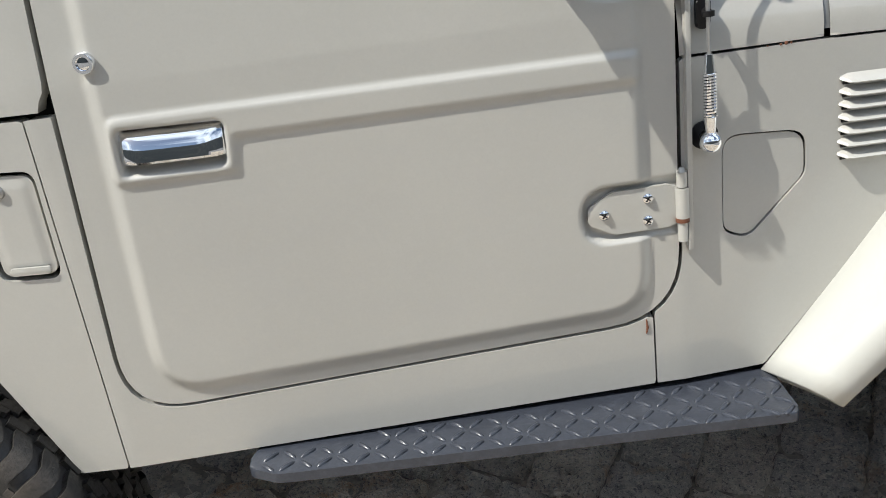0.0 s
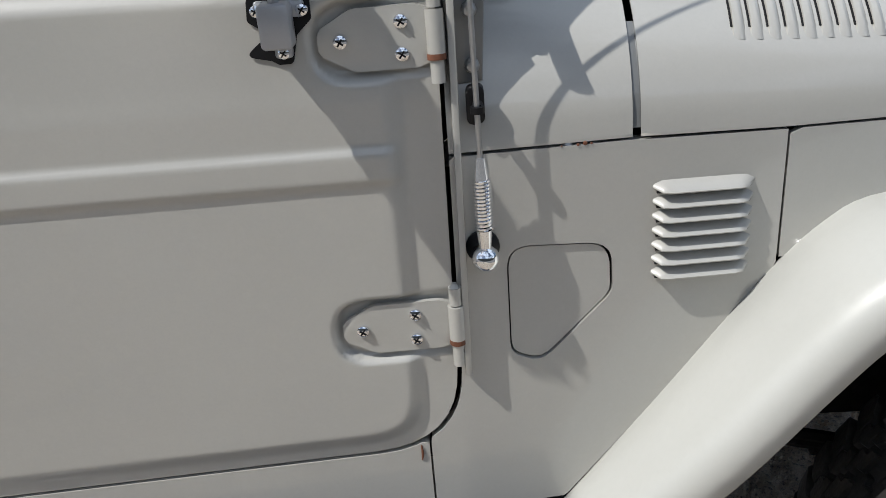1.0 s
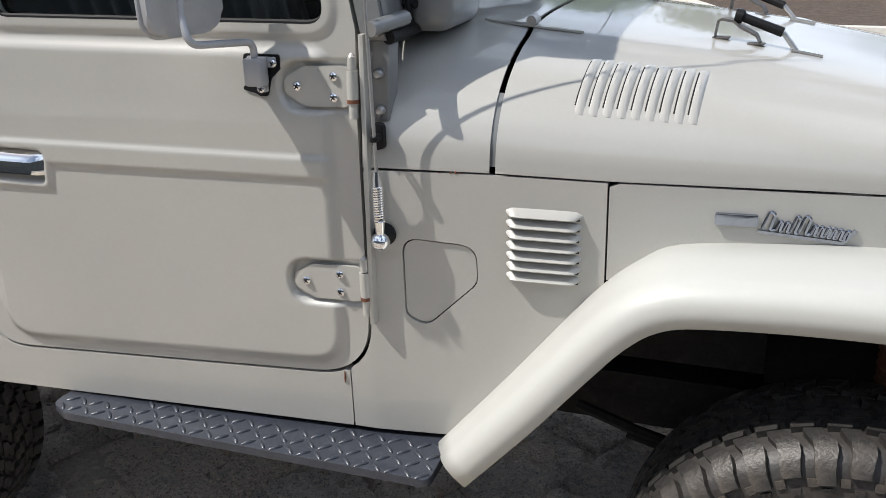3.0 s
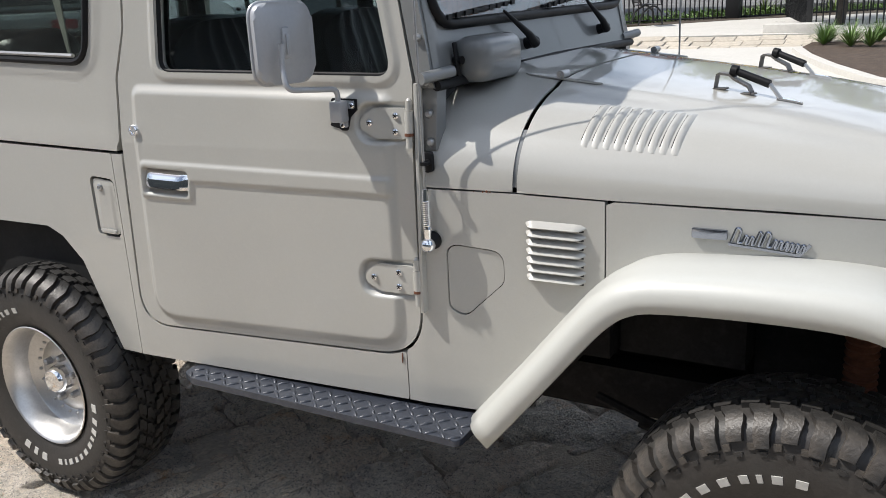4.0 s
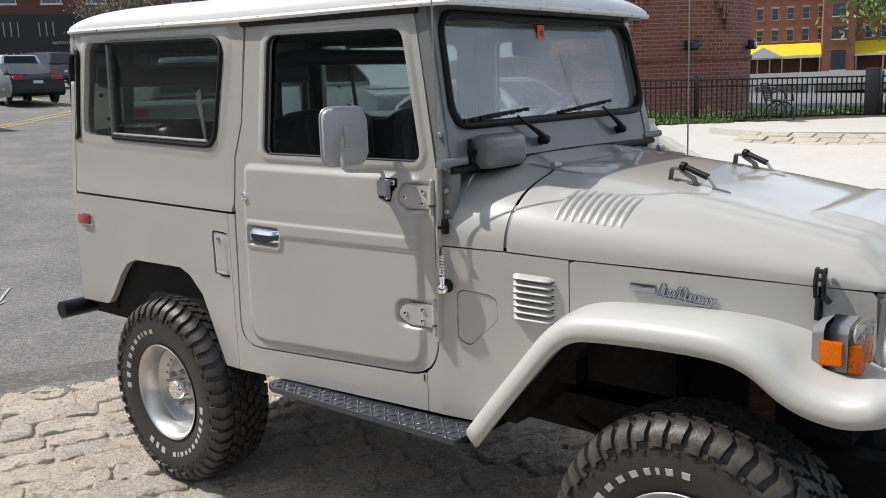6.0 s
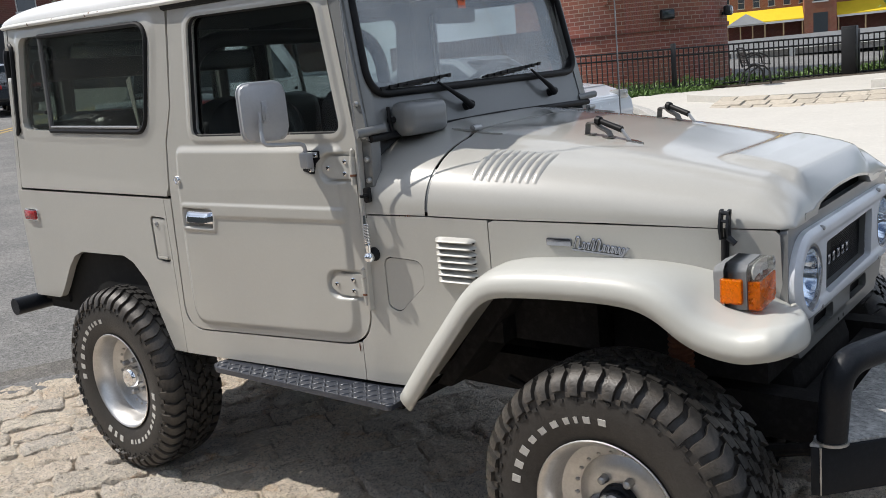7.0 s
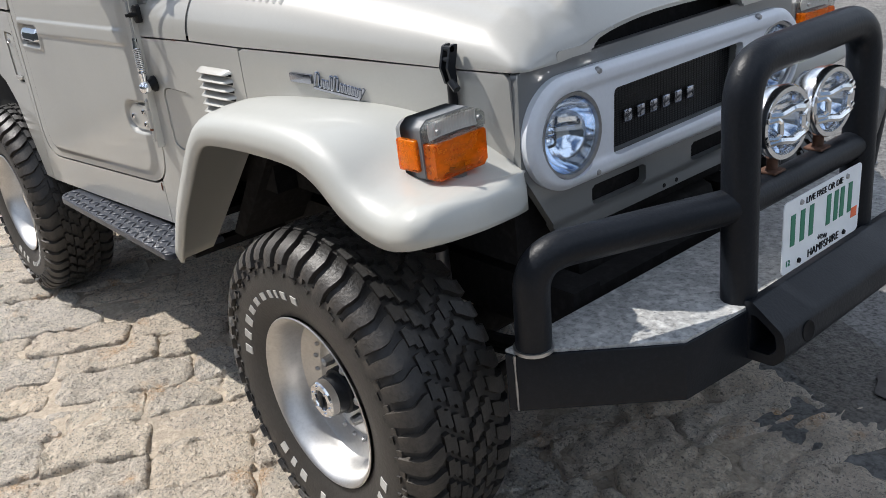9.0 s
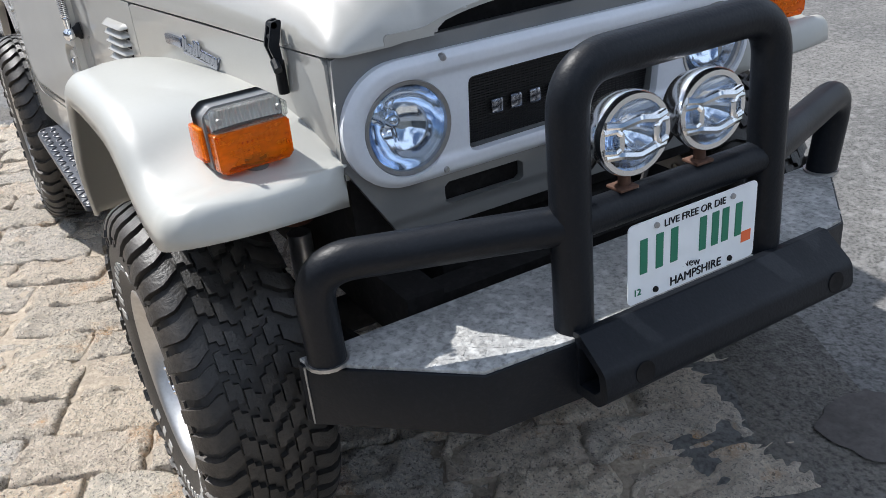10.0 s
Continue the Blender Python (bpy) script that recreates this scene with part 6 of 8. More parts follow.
def granite(name, island):
    """Split granite: grey to tan stones with dark and pale grains, rusty patches and a coarse broken face."""
    m = bpy.data.materials.new(name)
    m.use_nodes = True
    n, l = m.node_tree.nodes, m.node_tree.links
    b = n["Principled BSDF"]
    b.inputs["Roughness"].default_value, b.inputs["IOR"].default_value = 0.88, 1.35
    geo = n.new("ShaderNodeNewGeometry")
    rnd = geo.outputs["Random Per Island"] if island else n.new("ShaderNodeObjectInfo").outputs["Random"]

    def tex(scale, detail, rough=0.6):
        t = n.new("ShaderNodeTexNoise")
        t.inputs["Scale"].default_value, t.inputs["Detail"].default_value, t.inputs["Roughness"].default_value = scale, detail, rough
        l.new(geo.outputs["Position"], t.inputs["Vector"])
        return t.outputs["Fac"]

    def span(src, lo, hi, top=1.0):
        r = n.new("ShaderNodeMapRange")
        r.inputs["From Min"].default_value, r.inputs["From Max"].default_value, r.inputs["To Max"].default_value = lo, hi, top
        l.new(src, r.inputs["Value"])
        return r.outputs["Result"]

    def over(fac, under, color):
        x = n.new("ShaderNodeMixRGB")
        l.new(fac, x.inputs["Fac"])
        l.new(under, x.inputs["Color1"])
        x.inputs["Color2"].default_value = (*color, 1)
        return x.outputs["Color"]

    ramp = n.new("ShaderNodeValToRGB")
    e = ramp.color_ramp.elements
    e[0].position, e[0].color = 0.0, (0.58, 0.52, 0.445, 1)
    e[1].position, e[1].color = 1.0, (0.74, 0.66, 0.55, 1)
    for pos, col in ((0.3, (0.70, 0.59, 0.475)), (0.55, (0.62, 0.57, 0.51)), (0.8, (0.73, 0.60, 0.46))):
        q = e.new(pos)
        q.color = (*col, 1)
    l.new(rnd, ramp.inputs["Fac"])
    out = ramp.outputs["Color"]
    out = over(span(tex(11, 5, 0.7), 0.52, 0.66, 0.5), out, (0.25, 0.24, 0.205))
    out = over(span(tex(4.5, 5, 0.7), 0.57, 0.72, 0.8), out, (0.64, 0.36, 0.15))
    out = over(span(tex(120, 3), 0.55, 0.64, 0.75), out, (0.10, 0.09, 0.08))
    out = over(span(tex(210, 2), 0.55, 0.66, 0.75), out, (0.88, 0.81, 0.70))
    out = over(span(tex(48, 4, 0.7), 0.50, 0.62, 0.55), out, (0.92, 0.81, 0.66))
    out = over(span(tex(62, 4, 0.7), 0.54, 0.64, 0.5), out, (0.24, 0.205, 0.165))
    l.new(out, b.inputs["Base Color"])
    coarse, fine, add = tex(20, 6, 0.72), tex(120, 4, 0.7), n.new("ShaderNodeMath")
    add.operation = "MULTIPLY_ADD"
    add.inputs[1].default_value = 0.45
    l.new(fine, add.inputs[0])
    l.new(coarse, add.inputs[2])
    bp = n.new("ShaderNodeBump")
    bp.inputs["Strength"].default_value, bp.inputs["Distance"].default_value = 1.0, 0.040
    l.new(add.outputs[0], bp.inputs["Height"])
    l.new(bp.outputs["Normal"], b.inputs["Normal"])
    return m


GRANITE = granite("granite_sett", False)
CONCRETE = mat("pale_concrete", (0.52, 0.50, 0.46), 0.85, spots=0.10, scale=1.5, grain=0.12, gscale=30, bump=0.1, bscale=40)
KERB = mat("granite_kerb", (0.40, 0.39, 0.37), 0.8, spots=0.15, scale=6, grain=0.4, gscale=60)
YELLOW_LINE = mat("yellow_road_paint", (0.50, 0.34, 0.09), 0.8, spots=0.4, scale=3, grain=0.4, gscale=30)
WHITE_LINE = mat("white_road_paint", (0.40, 0.40, 0.38), 0.8, spots=0.4, scale=6, grain=0.4, gscale=30)
SOIL = mat("mulch_soil", (0.06, 0.045, 0.03), 0.95, spots=0.4, scale=9, grain=0.5, gscale=40, bump=0.5)
LEAF = mat("green_leaves", (0.095, 0.170, 0.035), 0.55, random_tint=0.45, island=True, scale=3, spots=0.2)
LEAF_BRIGHT = mat("spring_leaves", (0.14, 0.20, 0.045), 0.5, random_tint=0.4, island=True, scale=3, spots=0.15)
BARK = mat("bark", (0.10, 0.085, 0.07), 0.9, spots=0.4, scale=8, grain=0.4, gscale=40, bump=0.5, bscale=30)
IRON = mat("black_iron", (0.012, 0.012, 0.013), 0.45, spots=0.2, scale=10)


def axis_steps(lo, hi, flo, fhi, fine, coarse):
    out, v = [], lo
    while v < hi:
        out.append(v)
        v += fine if flo <= v < fhi else min(coarse, max(fine, (flo - v) if v < flo else coarse))
    return out + [hi]


xs = axis_steps(-420, 420, -8, 8, 0.25, 14)
ys = axis_steps(-420, 420, -6, 9, 0.25, 14)
SET_LIM = (-1.32, 4.2, -6.0, 1.68)


def ground_z(x, y):
    a, c = strip(x, y)
    d = min(c - SET_LIM[0], SET_LIM[1] - c, SET_LIM[3] - a, a - SET_LIM[2])
    return gz(x, y) - (0.09 if d > 0.26 else 0.0)


V = [(x, y, ground_z(x, y)) for x in xs for y in ys]
n = len(ys)
F = [(i * n + j, (i + 1) * n + j, (i + 1) * n + j + 1, i * n + j + 1) for i in range(len(xs) - 1) for j in range(n - 1)]
tagged(link_mesh("ground", mesh_from("ground", V, F), ASPHALT), "worn grey asphalt street rising gently", "street", kind="structure")


def world_of(a, c):
    return a * UX + c * UY, a * UY - c * UX


bm = bmesh.new()
na, nc = 150, 110
rows = []
for i in range(na + 1):
    row = []
    for j in range(nc + 1):
        a, c = SET_LIM[2] + (SET_LIM[3] - SET_LIM[2]) * i / na, SET_LIM[0] + (SET_LIM[1] - SET_LIM[0]) * j / nc
        x, y = world_of(a, c)
        row.append(bm.verts.new((x, y, gz(x, y) - 0.012 + 0.016 * noise.noise((x * 4, y * 4, 0)))))
    rows.append(row)
for u, v in zip(rows, rows[1:]):
    for j in range(nc):
        bm.faces.new((u[j], u[j + 1], v[j + 1], v[j]))
paving = tagged(part("sett_paving", bm, SAND), "strip of rough tan granite setts in sandy joints", "pavement", kind="structure")
bm = bmesh.new()
for a0, a1, c0, c1 in ((SET_LIM[2], SET_LIM[3], SET_LIM[0] - 0.3, SET_LIM[0] + 0.02), (SET_LIM[3] - 0.02, SET_LIM[3] + 0.3, SET_LIM[0] - 0.3, SET_LIM[1])):
    k = 60
    prev = None
    for i in range(k + 1):
        if a1 - a0 > c1 - c0:
            q = a0 + (a1 - a0) * i / k
            w = 0.05 * noise.noise((q * 2.2, 3, 0))
            pr = [(q, c0), (q, c1 + w)]
        else:
            q = c0 + (c1 - c0) * i / k
            w = 0.05 * noise.noise((q * 2.2, 9, 0))
            pr = [(a0 - w, q), (a1, q)]
        cur = []
        for a, c in pr:
            x, y = world_of(a, c)
            cur.append(bm.verts.new((x, y, gz(x, y) + 0.001)))
        if prev:
            bm.faces.new((prev[0], prev[1], cur[1], cur[0]))
        prev = cur
tagged(part("asphalt_edge", bm, mat("dirty_asphalt", (0.115, 0.108, 0.098), 0.9, scale=3, second=(0.175, 0.160, 0.140), grain=0.9, gscale=70, bump=0.9, bscale=110)), "ragged asphalt edge along the setts", "street", kind="structure")

# ---- things across the street ----
def brick_mat(name, c1, c2, mortar, scale=1.0):
    m = bpy.data.materials.new(name)
    m.use_nodes = True
    n, l = m.node_tree.nodes, m.node_tree.links
    b = n["Principled BSDF"]
    b.inputs["Roughness"].default_value = 0.85
    uv, br = n.new("ShaderNodeUVMap"), n.new("ShaderNodeTexBrick")
    br.inputs["Color1"].default_value, br.inputs["Color2"].default_value, br.inputs["Mortar"].default_value = (*c1, 1), (*c2, 1), (*mortar, 1)
    br.inputs["Scale"].default_value = scale
    br.inputs["Brick Width"].default_value, br.inputs["Row Height"].default_value, br.inputs["Mortar Size"].default_value = 0.30, 0.115, 0.011
    nz = n.new("ShaderNodeTexNoise")
    nz.inputs["Scale"].default_value = 0.8
    mx = n.new("ShaderNodeMixRGB")
    mx.blend_type = "MULTIPLY"
    mx.inputs["Fac"].default_value = 0.35
    bp = n.new("ShaderNodeBump")
    bp.inputs["Strength"].default_value, bp.inputs["Distance"].default_value = 0.4, 0.02
    l.new(uv.outputs[0], br.inputs["Vector"])
    l.new(uv.outputs[0], nz.inputs["Vector"])
    l.new(br.outputs["Color"], mx.inputs["Color1"])
    l.new(nz.outputs["Color"], mx.inputs["Color2"])
    l.new(mx.outputs["Color"], b.inputs["Base Color"])
    l.new(br.outputs["Fac"], bp.inputs["Height"])
    l.new(bp.outputs["Normal"], b.inputs["Normal"])
    return m


TOWER_BRICK = brick_mat("dark_red_brick", (0.37, 0.130, 0.085), (0.245, 0.085, 0.060), (0.42, 0.30, 0.24))
MILL_BRICK = brick_mat("orange_red_brick", (0.30, 0.11, 0.062), (0.25, 0.088, 0.053), (0.33, 0.19, 0.13))
FRONT_BRICK = brick_mat("brown_red_brick", (0.17, 0.055, 0.04), (0.13, 0.045, 0.035), (0.19, 0.10, 0.08))
WIN_DARK = mat("dark_pane", (0.035, 0.045, 0.055), 0.12, coat=0.5, spots=0.2)
TRIM_WHITE = mat("white_trim", (0.62, 0.62, 0.60), 0.6, spots=0.1)
YELLOW_SHEET = mat("yellow_roof_sheet", (0.72, 0.52, 0.02), 0.6, spots=0.12, scale=1.2, bump=0.3, bscale=6)
# black of the shop front; also paints in the shade of the deck's bays
SHADOW_BLACK = mat("shop_and_bay_shade_black", (0.02, 0.02, 0.024), 0.6, spots=0.2, scale=2)


def wall_uv(ob, f):
    me = ob.data
    uvl = me.uv_layers.new(name="UVMap")
    for lp in me.loops:
        uvl.data[lp.index].uv = f(me.vertices[lp.vertex_index].co)


# brick tower behind the railing
TC, TR = Vector((-10.1, 23.0, 0.45)), 3.25
ns = 24
tower = thing("brick_tower", "round dark red brick tower behind the railing", "tower", at=TC)
for nm, z0, z1, r in (("plinth", -0.6, 0.30, TR + 0.10), ("base", 0.30, 1.62, TR), ("brick_course", 1.62, 1.72, TR + 0.05), ("shaft", 1.72, 16, TR)):
    bm = bmesh.new()
    lo = [bm.verts.new((r * math.cos(2 * math.pi * k / ns), r * math.sin(2 * math.pi * k / ns), z0)) for k in range(ns)]
    hi = [bm.verts.new((v.co.x, v.co.y, z1)) for v in lo]
    for k in range(ns):
        bm.faces.new((lo[k], lo[(k + 1) % ns], hi[(k + 1) % ns], hi[k]))
    bm.faces.new(hi)
    shaft = part(nm, bm, TOWER_BRICK, tower)
    wall_uv(shaft, lambda co: (((math.atan2(co.y, co.x) + 7.3) % (2 * math.pi)) * TR, co.z))
a0 = math.atan2(-25.7, 13.3)
for s in (-1, 1):
    for row in range(9):
        for k in range(row // 2 + 1):
            a = a0 + 0.34 + s * (0.44 - 0.045 * k - 0.0)
            bm = bmesh.new()
            box(bm, (TR - 0.02, -0.06, 0), (TR + 0.10, 0.06, 0.13), m=Matrix.Rotation(a, 4, "Z") @ Matrix.Translation((0, 0, 2.45 + 0.14 * row)))
            wall_uv(part("corbel_brick", bm, TOWER_BRICK, tower, smooth=False), lambda co: (co.x + co.y, co.z))
for a in (a0 + 0.40, a0 + 1.16):
    bm = bmesh.new()
    turn = Matrix.Rotation(a, 4, "Z")
    box(bm, (TR + 0.08, -0.20, 1.88), (TR + 0.26, 0.20, 2.16), bevel=0.05, m=turn)
    tube(bm, [turn @ Vector((TR, 0, 1.95)), turn @ Vector((TR + 0.12, 0, 1.95))], 0.05, 8)
    lamp = part("wall_lamp", bm, IRON, tower, "black floodlight")
    bm = bmesh.new()
    box(bm, (TR + 0.258, -0.16, 1.92), (TR + 0.270, 0.16, 2.12), bevel=0.01, m=turn)
    part("lamp_glass", bm, WIN_DARK, lamp)


def facade(name, label, origin, facing, width, floors, fh, wall, win_w, win_h, n_win, sill, trim, first=0.0, skip=()):
    """A wall of storeys; facing is the compass turn of its outward side. Windows are cut as recessed frames with panes."""
    b = thing(name, label, "building")
    b.matrix_basis = Matrix.Translation(origin) @ Matrix.Rotation(facing, 4, "Z")
    hgt = first + floors * fh + 0.8
    holes = []
    gap = width / n_win
    for f in range(floors):
        for k in range(n_win):
            if (f, k) in skip:
                continue
            x, z = -width / 2 + gap * (k + 0.5), first + f * fh + sill
            holes.append((x - win_w / 2, x + win_w / 2, z, z + win_h))
    xs = sorted({-width / 2, width / 2, *[q for h in holes for q in h[:2]]})
    zs = sorted({-1.5, hgt, *[q for h in holes for q in h[2:]]})
    bm = bmesh.new()
    for x0, x1 in zip(xs, xs[1:]):
        for z0, z1 in zip(zs, zs[1:]):
            if any(h[0] < (x0 + x1) / 2 < h[1] and h[2] < (z0 + z1) / 2 < h[3] for h in holes):
                continue
            bm.faces.new([bm.verts.new(p) for p in ((x0, 0, z0), (x1, 0, z0), (x1, 0, z1), (x0, 0, z1))])
    for h in holes:
        for p, q in (((h[0], h[2]), (h[1], h[2])), ((h[1], h[2]), (h[1], h[3])), ((h[1], h[3]), (h[0], h[3])), ((h[0], h[3]), (h[0], h[2]))):
            bm.faces.new([bm.verts.new(v) for v in ((p[0], 0, p[1]), (q[0], 0, q[1]), (q[0], 0.2, q[1]), (p[0], 0.2, p[1]))])
    for x in (-width / 2, width / 2):
        bm.faces.new([bm.verts.new(v) for v in ((x, 0, -1.5), (x, 12, -1.5), (x, 12, hgt), (x, 0, hgt))])
    bm.faces.new([bm.verts.new(v) for v in ((-width / 2, 0, hgt), (width / 2, 0, hgt), (width / 2, 12, hgt), (-width / 2, 12, hgt))])
    w = part("wall", bm, wall, b, smooth=False)
    wall_uv(w, lambda co: (co.x + co.y, co.z))
    for h in holes:
        bm = bmesh.new()
        box(bm, (h[0], 0.14, h[2]), (h[1], 0.18, h[3]))
        pane = part("window", bm, WIN_DARK, b, smooth=False)
        bm = bmesh.new()
        t = 0.07
        for lo, hi in (((h[0], 0.08, h[2]), (h[0] + t, 0.14, h[3])), ((h[1] - t, 0.08, h[2]), (h[1], 0.14, h[3])), ((h[0], 0.08, h[3] - t), (h[1], 0.14, h[3])), ((h[0], 0.08, (h[2] + h[3]) / 2 - 0.03), (h[1], 0.14, (h[2] + h[3]) / 2 + 0.03)), ((h[0] - 0.06, -0.05, h[2] - 0.12), (h[1] + 0.06, 0.14, h[2]))):
            box(bm, lo, hi)
        part("frame", bm, trim, pane, smooth=False)
        bm = bmesh.new()
        box(bm, (h[0] - 0.05, -0.02, h[3]), (h[1] + 0.05, 0.05, h[3] + 0.22))
        part("lintel", bm, KERB, b, smooth=False)
    return b


# the long mill with its yellow-sheeted porch
dirm = Vector((-0.285, 0.958, 0)).normalized()
mo = Vector((3.2, -2.7, 0)) + dirm * 135
mill_turn = math.atan2(dirm.y, dirm.x) - math.pi / 2 + radians(4)
mill = facade("mill_building", "long orange-red brick mill with rows of sash windows", mo + Vector((0, 0, 0.6)), mill_turn, 44, 4, 2.95, MILL_BRICK, 0.92, 1.55, 22, 0.95, KERB, first=4.5)
for x0, x1 in ((-13.5, -1.0), (3.1, 20.5)):
    bm = bmesh.new()
    prism(bm, [(0.0, 5.0), (-2.9, 3.35), (-2.9, 3.20), (0.0, 4.80)], lambda u, v, d: Vector((d, u, v)), x0, x1)
    part("porch_roof", bm, YELLOW_SHEET, mill, "yellow sheeted porch roof", smooth=False)
    bm = bmesh.new()
    box(bm, (x0, -3.0, 2.95), (x1, -2.86, 3.22))
    part("porch_beam", bm, TRIM_WHITE, mill, smooth=False)
bm = bmesh.new()
prism(bm, [(-11.0, 3.15), (-5.9, 3.15), (-8.45, 4.60)], lambda u, v, d: Vector((u, d, v)), -3.4, -3.02)
part("gable", bm, TRIM_WHITE, mill, smooth=False)
TAN_POST = mat("tan_post", (0.42, 0.30, 0.16), 0.7)
for x in (-13.0, -10.9, -9.2, -7.6, -6.0, -3.6, -1.2, 3.3, 6.6, 10.4, 14.6, 19.4):
    bm = bmesh.new()
    box(bm, (x - 0.09, -2.95, 0.3), (x + 0.09, -2.8, 3.0))
    part("porch_post", bm, TAN_POST, mill, smooth=False)
# open car park deck before the mill
deck = thing("car_park_deck", "low car park deck with a white parapet and dark bays", "car park")
deck.matrix_basis = Matrix.Translation(Vector((3.2, -2.7, 0)) + dirm * 45) @ Matrix.Rotation(mill_turn, 4, "Z")
bm = bmesh.new()
box(bm, (-9, 0, 1.02), (16, 0.3, 1.62))
part("parapet", bm, TRIM_WHITE, deck, smooth=False)
bm = bmesh.new()
box(bm, (-9, 0.3, 0.72), (16, 30, 1.0))
part("deck_slab", bm, KERB, deck, smooth=False)
# black sheet at the back of the bays stands for their shade
bm = bmesh.new()
box(bm, (-9, 9.0, -1.2), (16, 9.3, 0.72))
part("back_wall", bm, SHADOW_BLACK, deck, smooth=False)
for k in range(10):
    bm = bmesh.new()
    box(bm, (-8.6 + 2.6 * k, 0.05, -1.2), (-8.36 + 2.6 * k, 0.28, 1.02))
    part("deck_post", bm, TRIM_WHITE, deck, smooth=False)
# darker brick sheet before the mill wall paints in the shade under the porch
bm = bmesh.new()
box(bm, (-20, -0.2, 0.2), (20, -0.06, 4.6))
part("porch_shade_wall", bm, FRONT_BRICK, mill, smooth=False)
wall_uv(bpy.data.objects["porch_shade_wall"], lambda co: (co.x, co.z))
bm = bmesh.new()
box(bm, (-0.95, -3.2, -1.5), (3.05, 0.0, 17.0))
bay = part("stair_bay", bm, MILL_BRICK, mill, smooth=False)
wall_uv(bay, lambda co: (co.x + co.y, co.z))
for z in (1.2, 5.3, 8.3, 11.2):
    bm = bmesh.new()
    box(bm, (0.15, -3.24, z), (1.95, -3.16, z + (2.6 if z < 3 else 1.6)))
    part("bay_window", bm, WIN_DARK, mill, smooth=False)
    bm = bmesh.new()
    box(bm, (0.05, -3.28, z - 0.15), (2.05, -3.12, z))
    part("bay_sill", bm, TRIM_WHITE, mill, smooth=False)

# dark shop front with brick above, down the street
dirs = Vector((-0.893, 0.450, 0)).normalized()
so = Vector((3.2, -2.7, 0)) + dirs * 64
sturn = math.atan2(dirs.y, dirs.x) - math.pi / 2 - radians(5)
shop = facade("corner_building", "brown-red brick building with a black ground floor", so + Vector((0, 0, 2.2)), sturn, 30, 3, 3.3, FRONT_BRICK, 1.25, 2.0, 11, 0.8, TRIM_WHITE, first=4.8)
bm = bmesh.new()
box(bm, (-15, -0.25, -1.5), (15, -0.03, 4.9))
part("shop_front", bm, SHADOW_BLACK, shop, smooth=False)
for k in range(13):
    x = -13.5 + 2.1 * k
    for dx, z in itertools.product((0, 0.42, 0.84), (3.5, 1.6)):
        bm = bmesh.new()
        box(bm, (x + dx, -0.30, z), (x + dx + 0.06, -0.25, z + 0.9))
        part("shop_mullion", bm, KERB, shop, smooth=False)
lettering("NORTH DAM MILL", 0.26, Matrix.Translation((0.9, -0.32, 3.05)) @ Matrix.Rotation(math.pi / 2, 4, "X"), TRIM_WHITE, shop, "shop_sign", 0.02)

# dark wall behind the parked car, left of the tower
bm = bmesh.new()
for k in range(44):
    box(bm, (-13.2 + 0.115 * k, 15.6, 0.3), (-13.2 + 0.115 * k + 0.105, 15.64, 2.25), bevel=0.004)
bf = part("board_fence", bm, mat("brown_boards", (0.085, 0.045, 0.032), 0.8, spots=0.3, grain=0.3, random_tint=0.2, island=True), smooth=False)
tagged(bf, "dark brown upright board fence", "fence", kind="stuff")

# unseen plain wall added behind the viewer to block sky and darken reflections
bm = bmesh.new()
box(bm, (-60, -17.6, -0.5), (45, -17.0, 7.0))
w = part("wall_south", bm, mat("weathered_wall", (0.085, 0.09, 0.085), 0.9, scale=0.8, second=(0.13, 0.13, 0.115), grain=0.3, gscale=20), smooth=False)
wall_uv(w, lambda co: (co.x + co.y, co.z))
tagged(w, "unseen plain grey wall added along the near side to darken reflections", "wall", kind="structure")

# second unseen wall, added to cut the sky light on the vehicle's front
bm = bmesh.new()
box(bm, (27.0, -17.0, -0.5), (27.6, 9.0, 5.5))
tagged(part("wall_east", bm, w.data.materials[0], smooth=False), "unseen plain grey wall added ahead of the vehicle to block low sky", "wall", kind="structure")

# iron railing
FENCE = [(-8.3, 15.9), (-6.1, 18.1), (-2.7, 21.4), (1.6, 23.6), (6.0, 24.6)]
railing = thing("iron_railing", "black iron railing with square pickets", "railing")
for (x0, y0), (x1, y1) in list(zip(FENCE, FENCE[1:])) + [((-1.5, 20.9), (-0.4, 17.2)), ((-0.4, 17.2), (3.2, 18.3))]:
    L = math.hypot(x1 - x0, y1 - y0)
    n = int(L / 0.125)
    ang = math.degrees(math.atan2(y1 - y0, x1 - x0))
    z0, z1 = gz(x0, y0) + 0.03, gz(x1, y1) + 0.03
    for hh in (0.10, 0.86, 1.03):
        bm = bmesh.new()
        tube(bm, [(x0, y0, z0 + hh), (x1, y1, z1 + hh)], 0.021, 4)
        part("rail", bm, IRON, railing, smooth=False)
    pk = bmesh.new()
    box(pk, (-0.0125, -0.0125, 0.06), (0.0125, 0.0125, 1.04))
    first = None
    for k in range(1, n):
        t = k / n
        if first is None:
            first = part("picket", pk, IRON, railing, smooth=False)
            ob = first
        else:
            ob = new("picket", first.data)
            ob.parent = railing
        ob.matrix_basis = pose(x0 + (x1 - x0) * t, y0 + (y1 - y0) * t, z0 + (z1 - z0) * t, 0, 0, ang)
    bm = bmesh.new()
    box(bm, (x1 - 0.05, y1 - 0.05, z1 - 0.1), (x1 + 0.05, y1 + 0.05, z1 + 1.16), bevel=0.008)
    part("post", bm, IRON, railing)

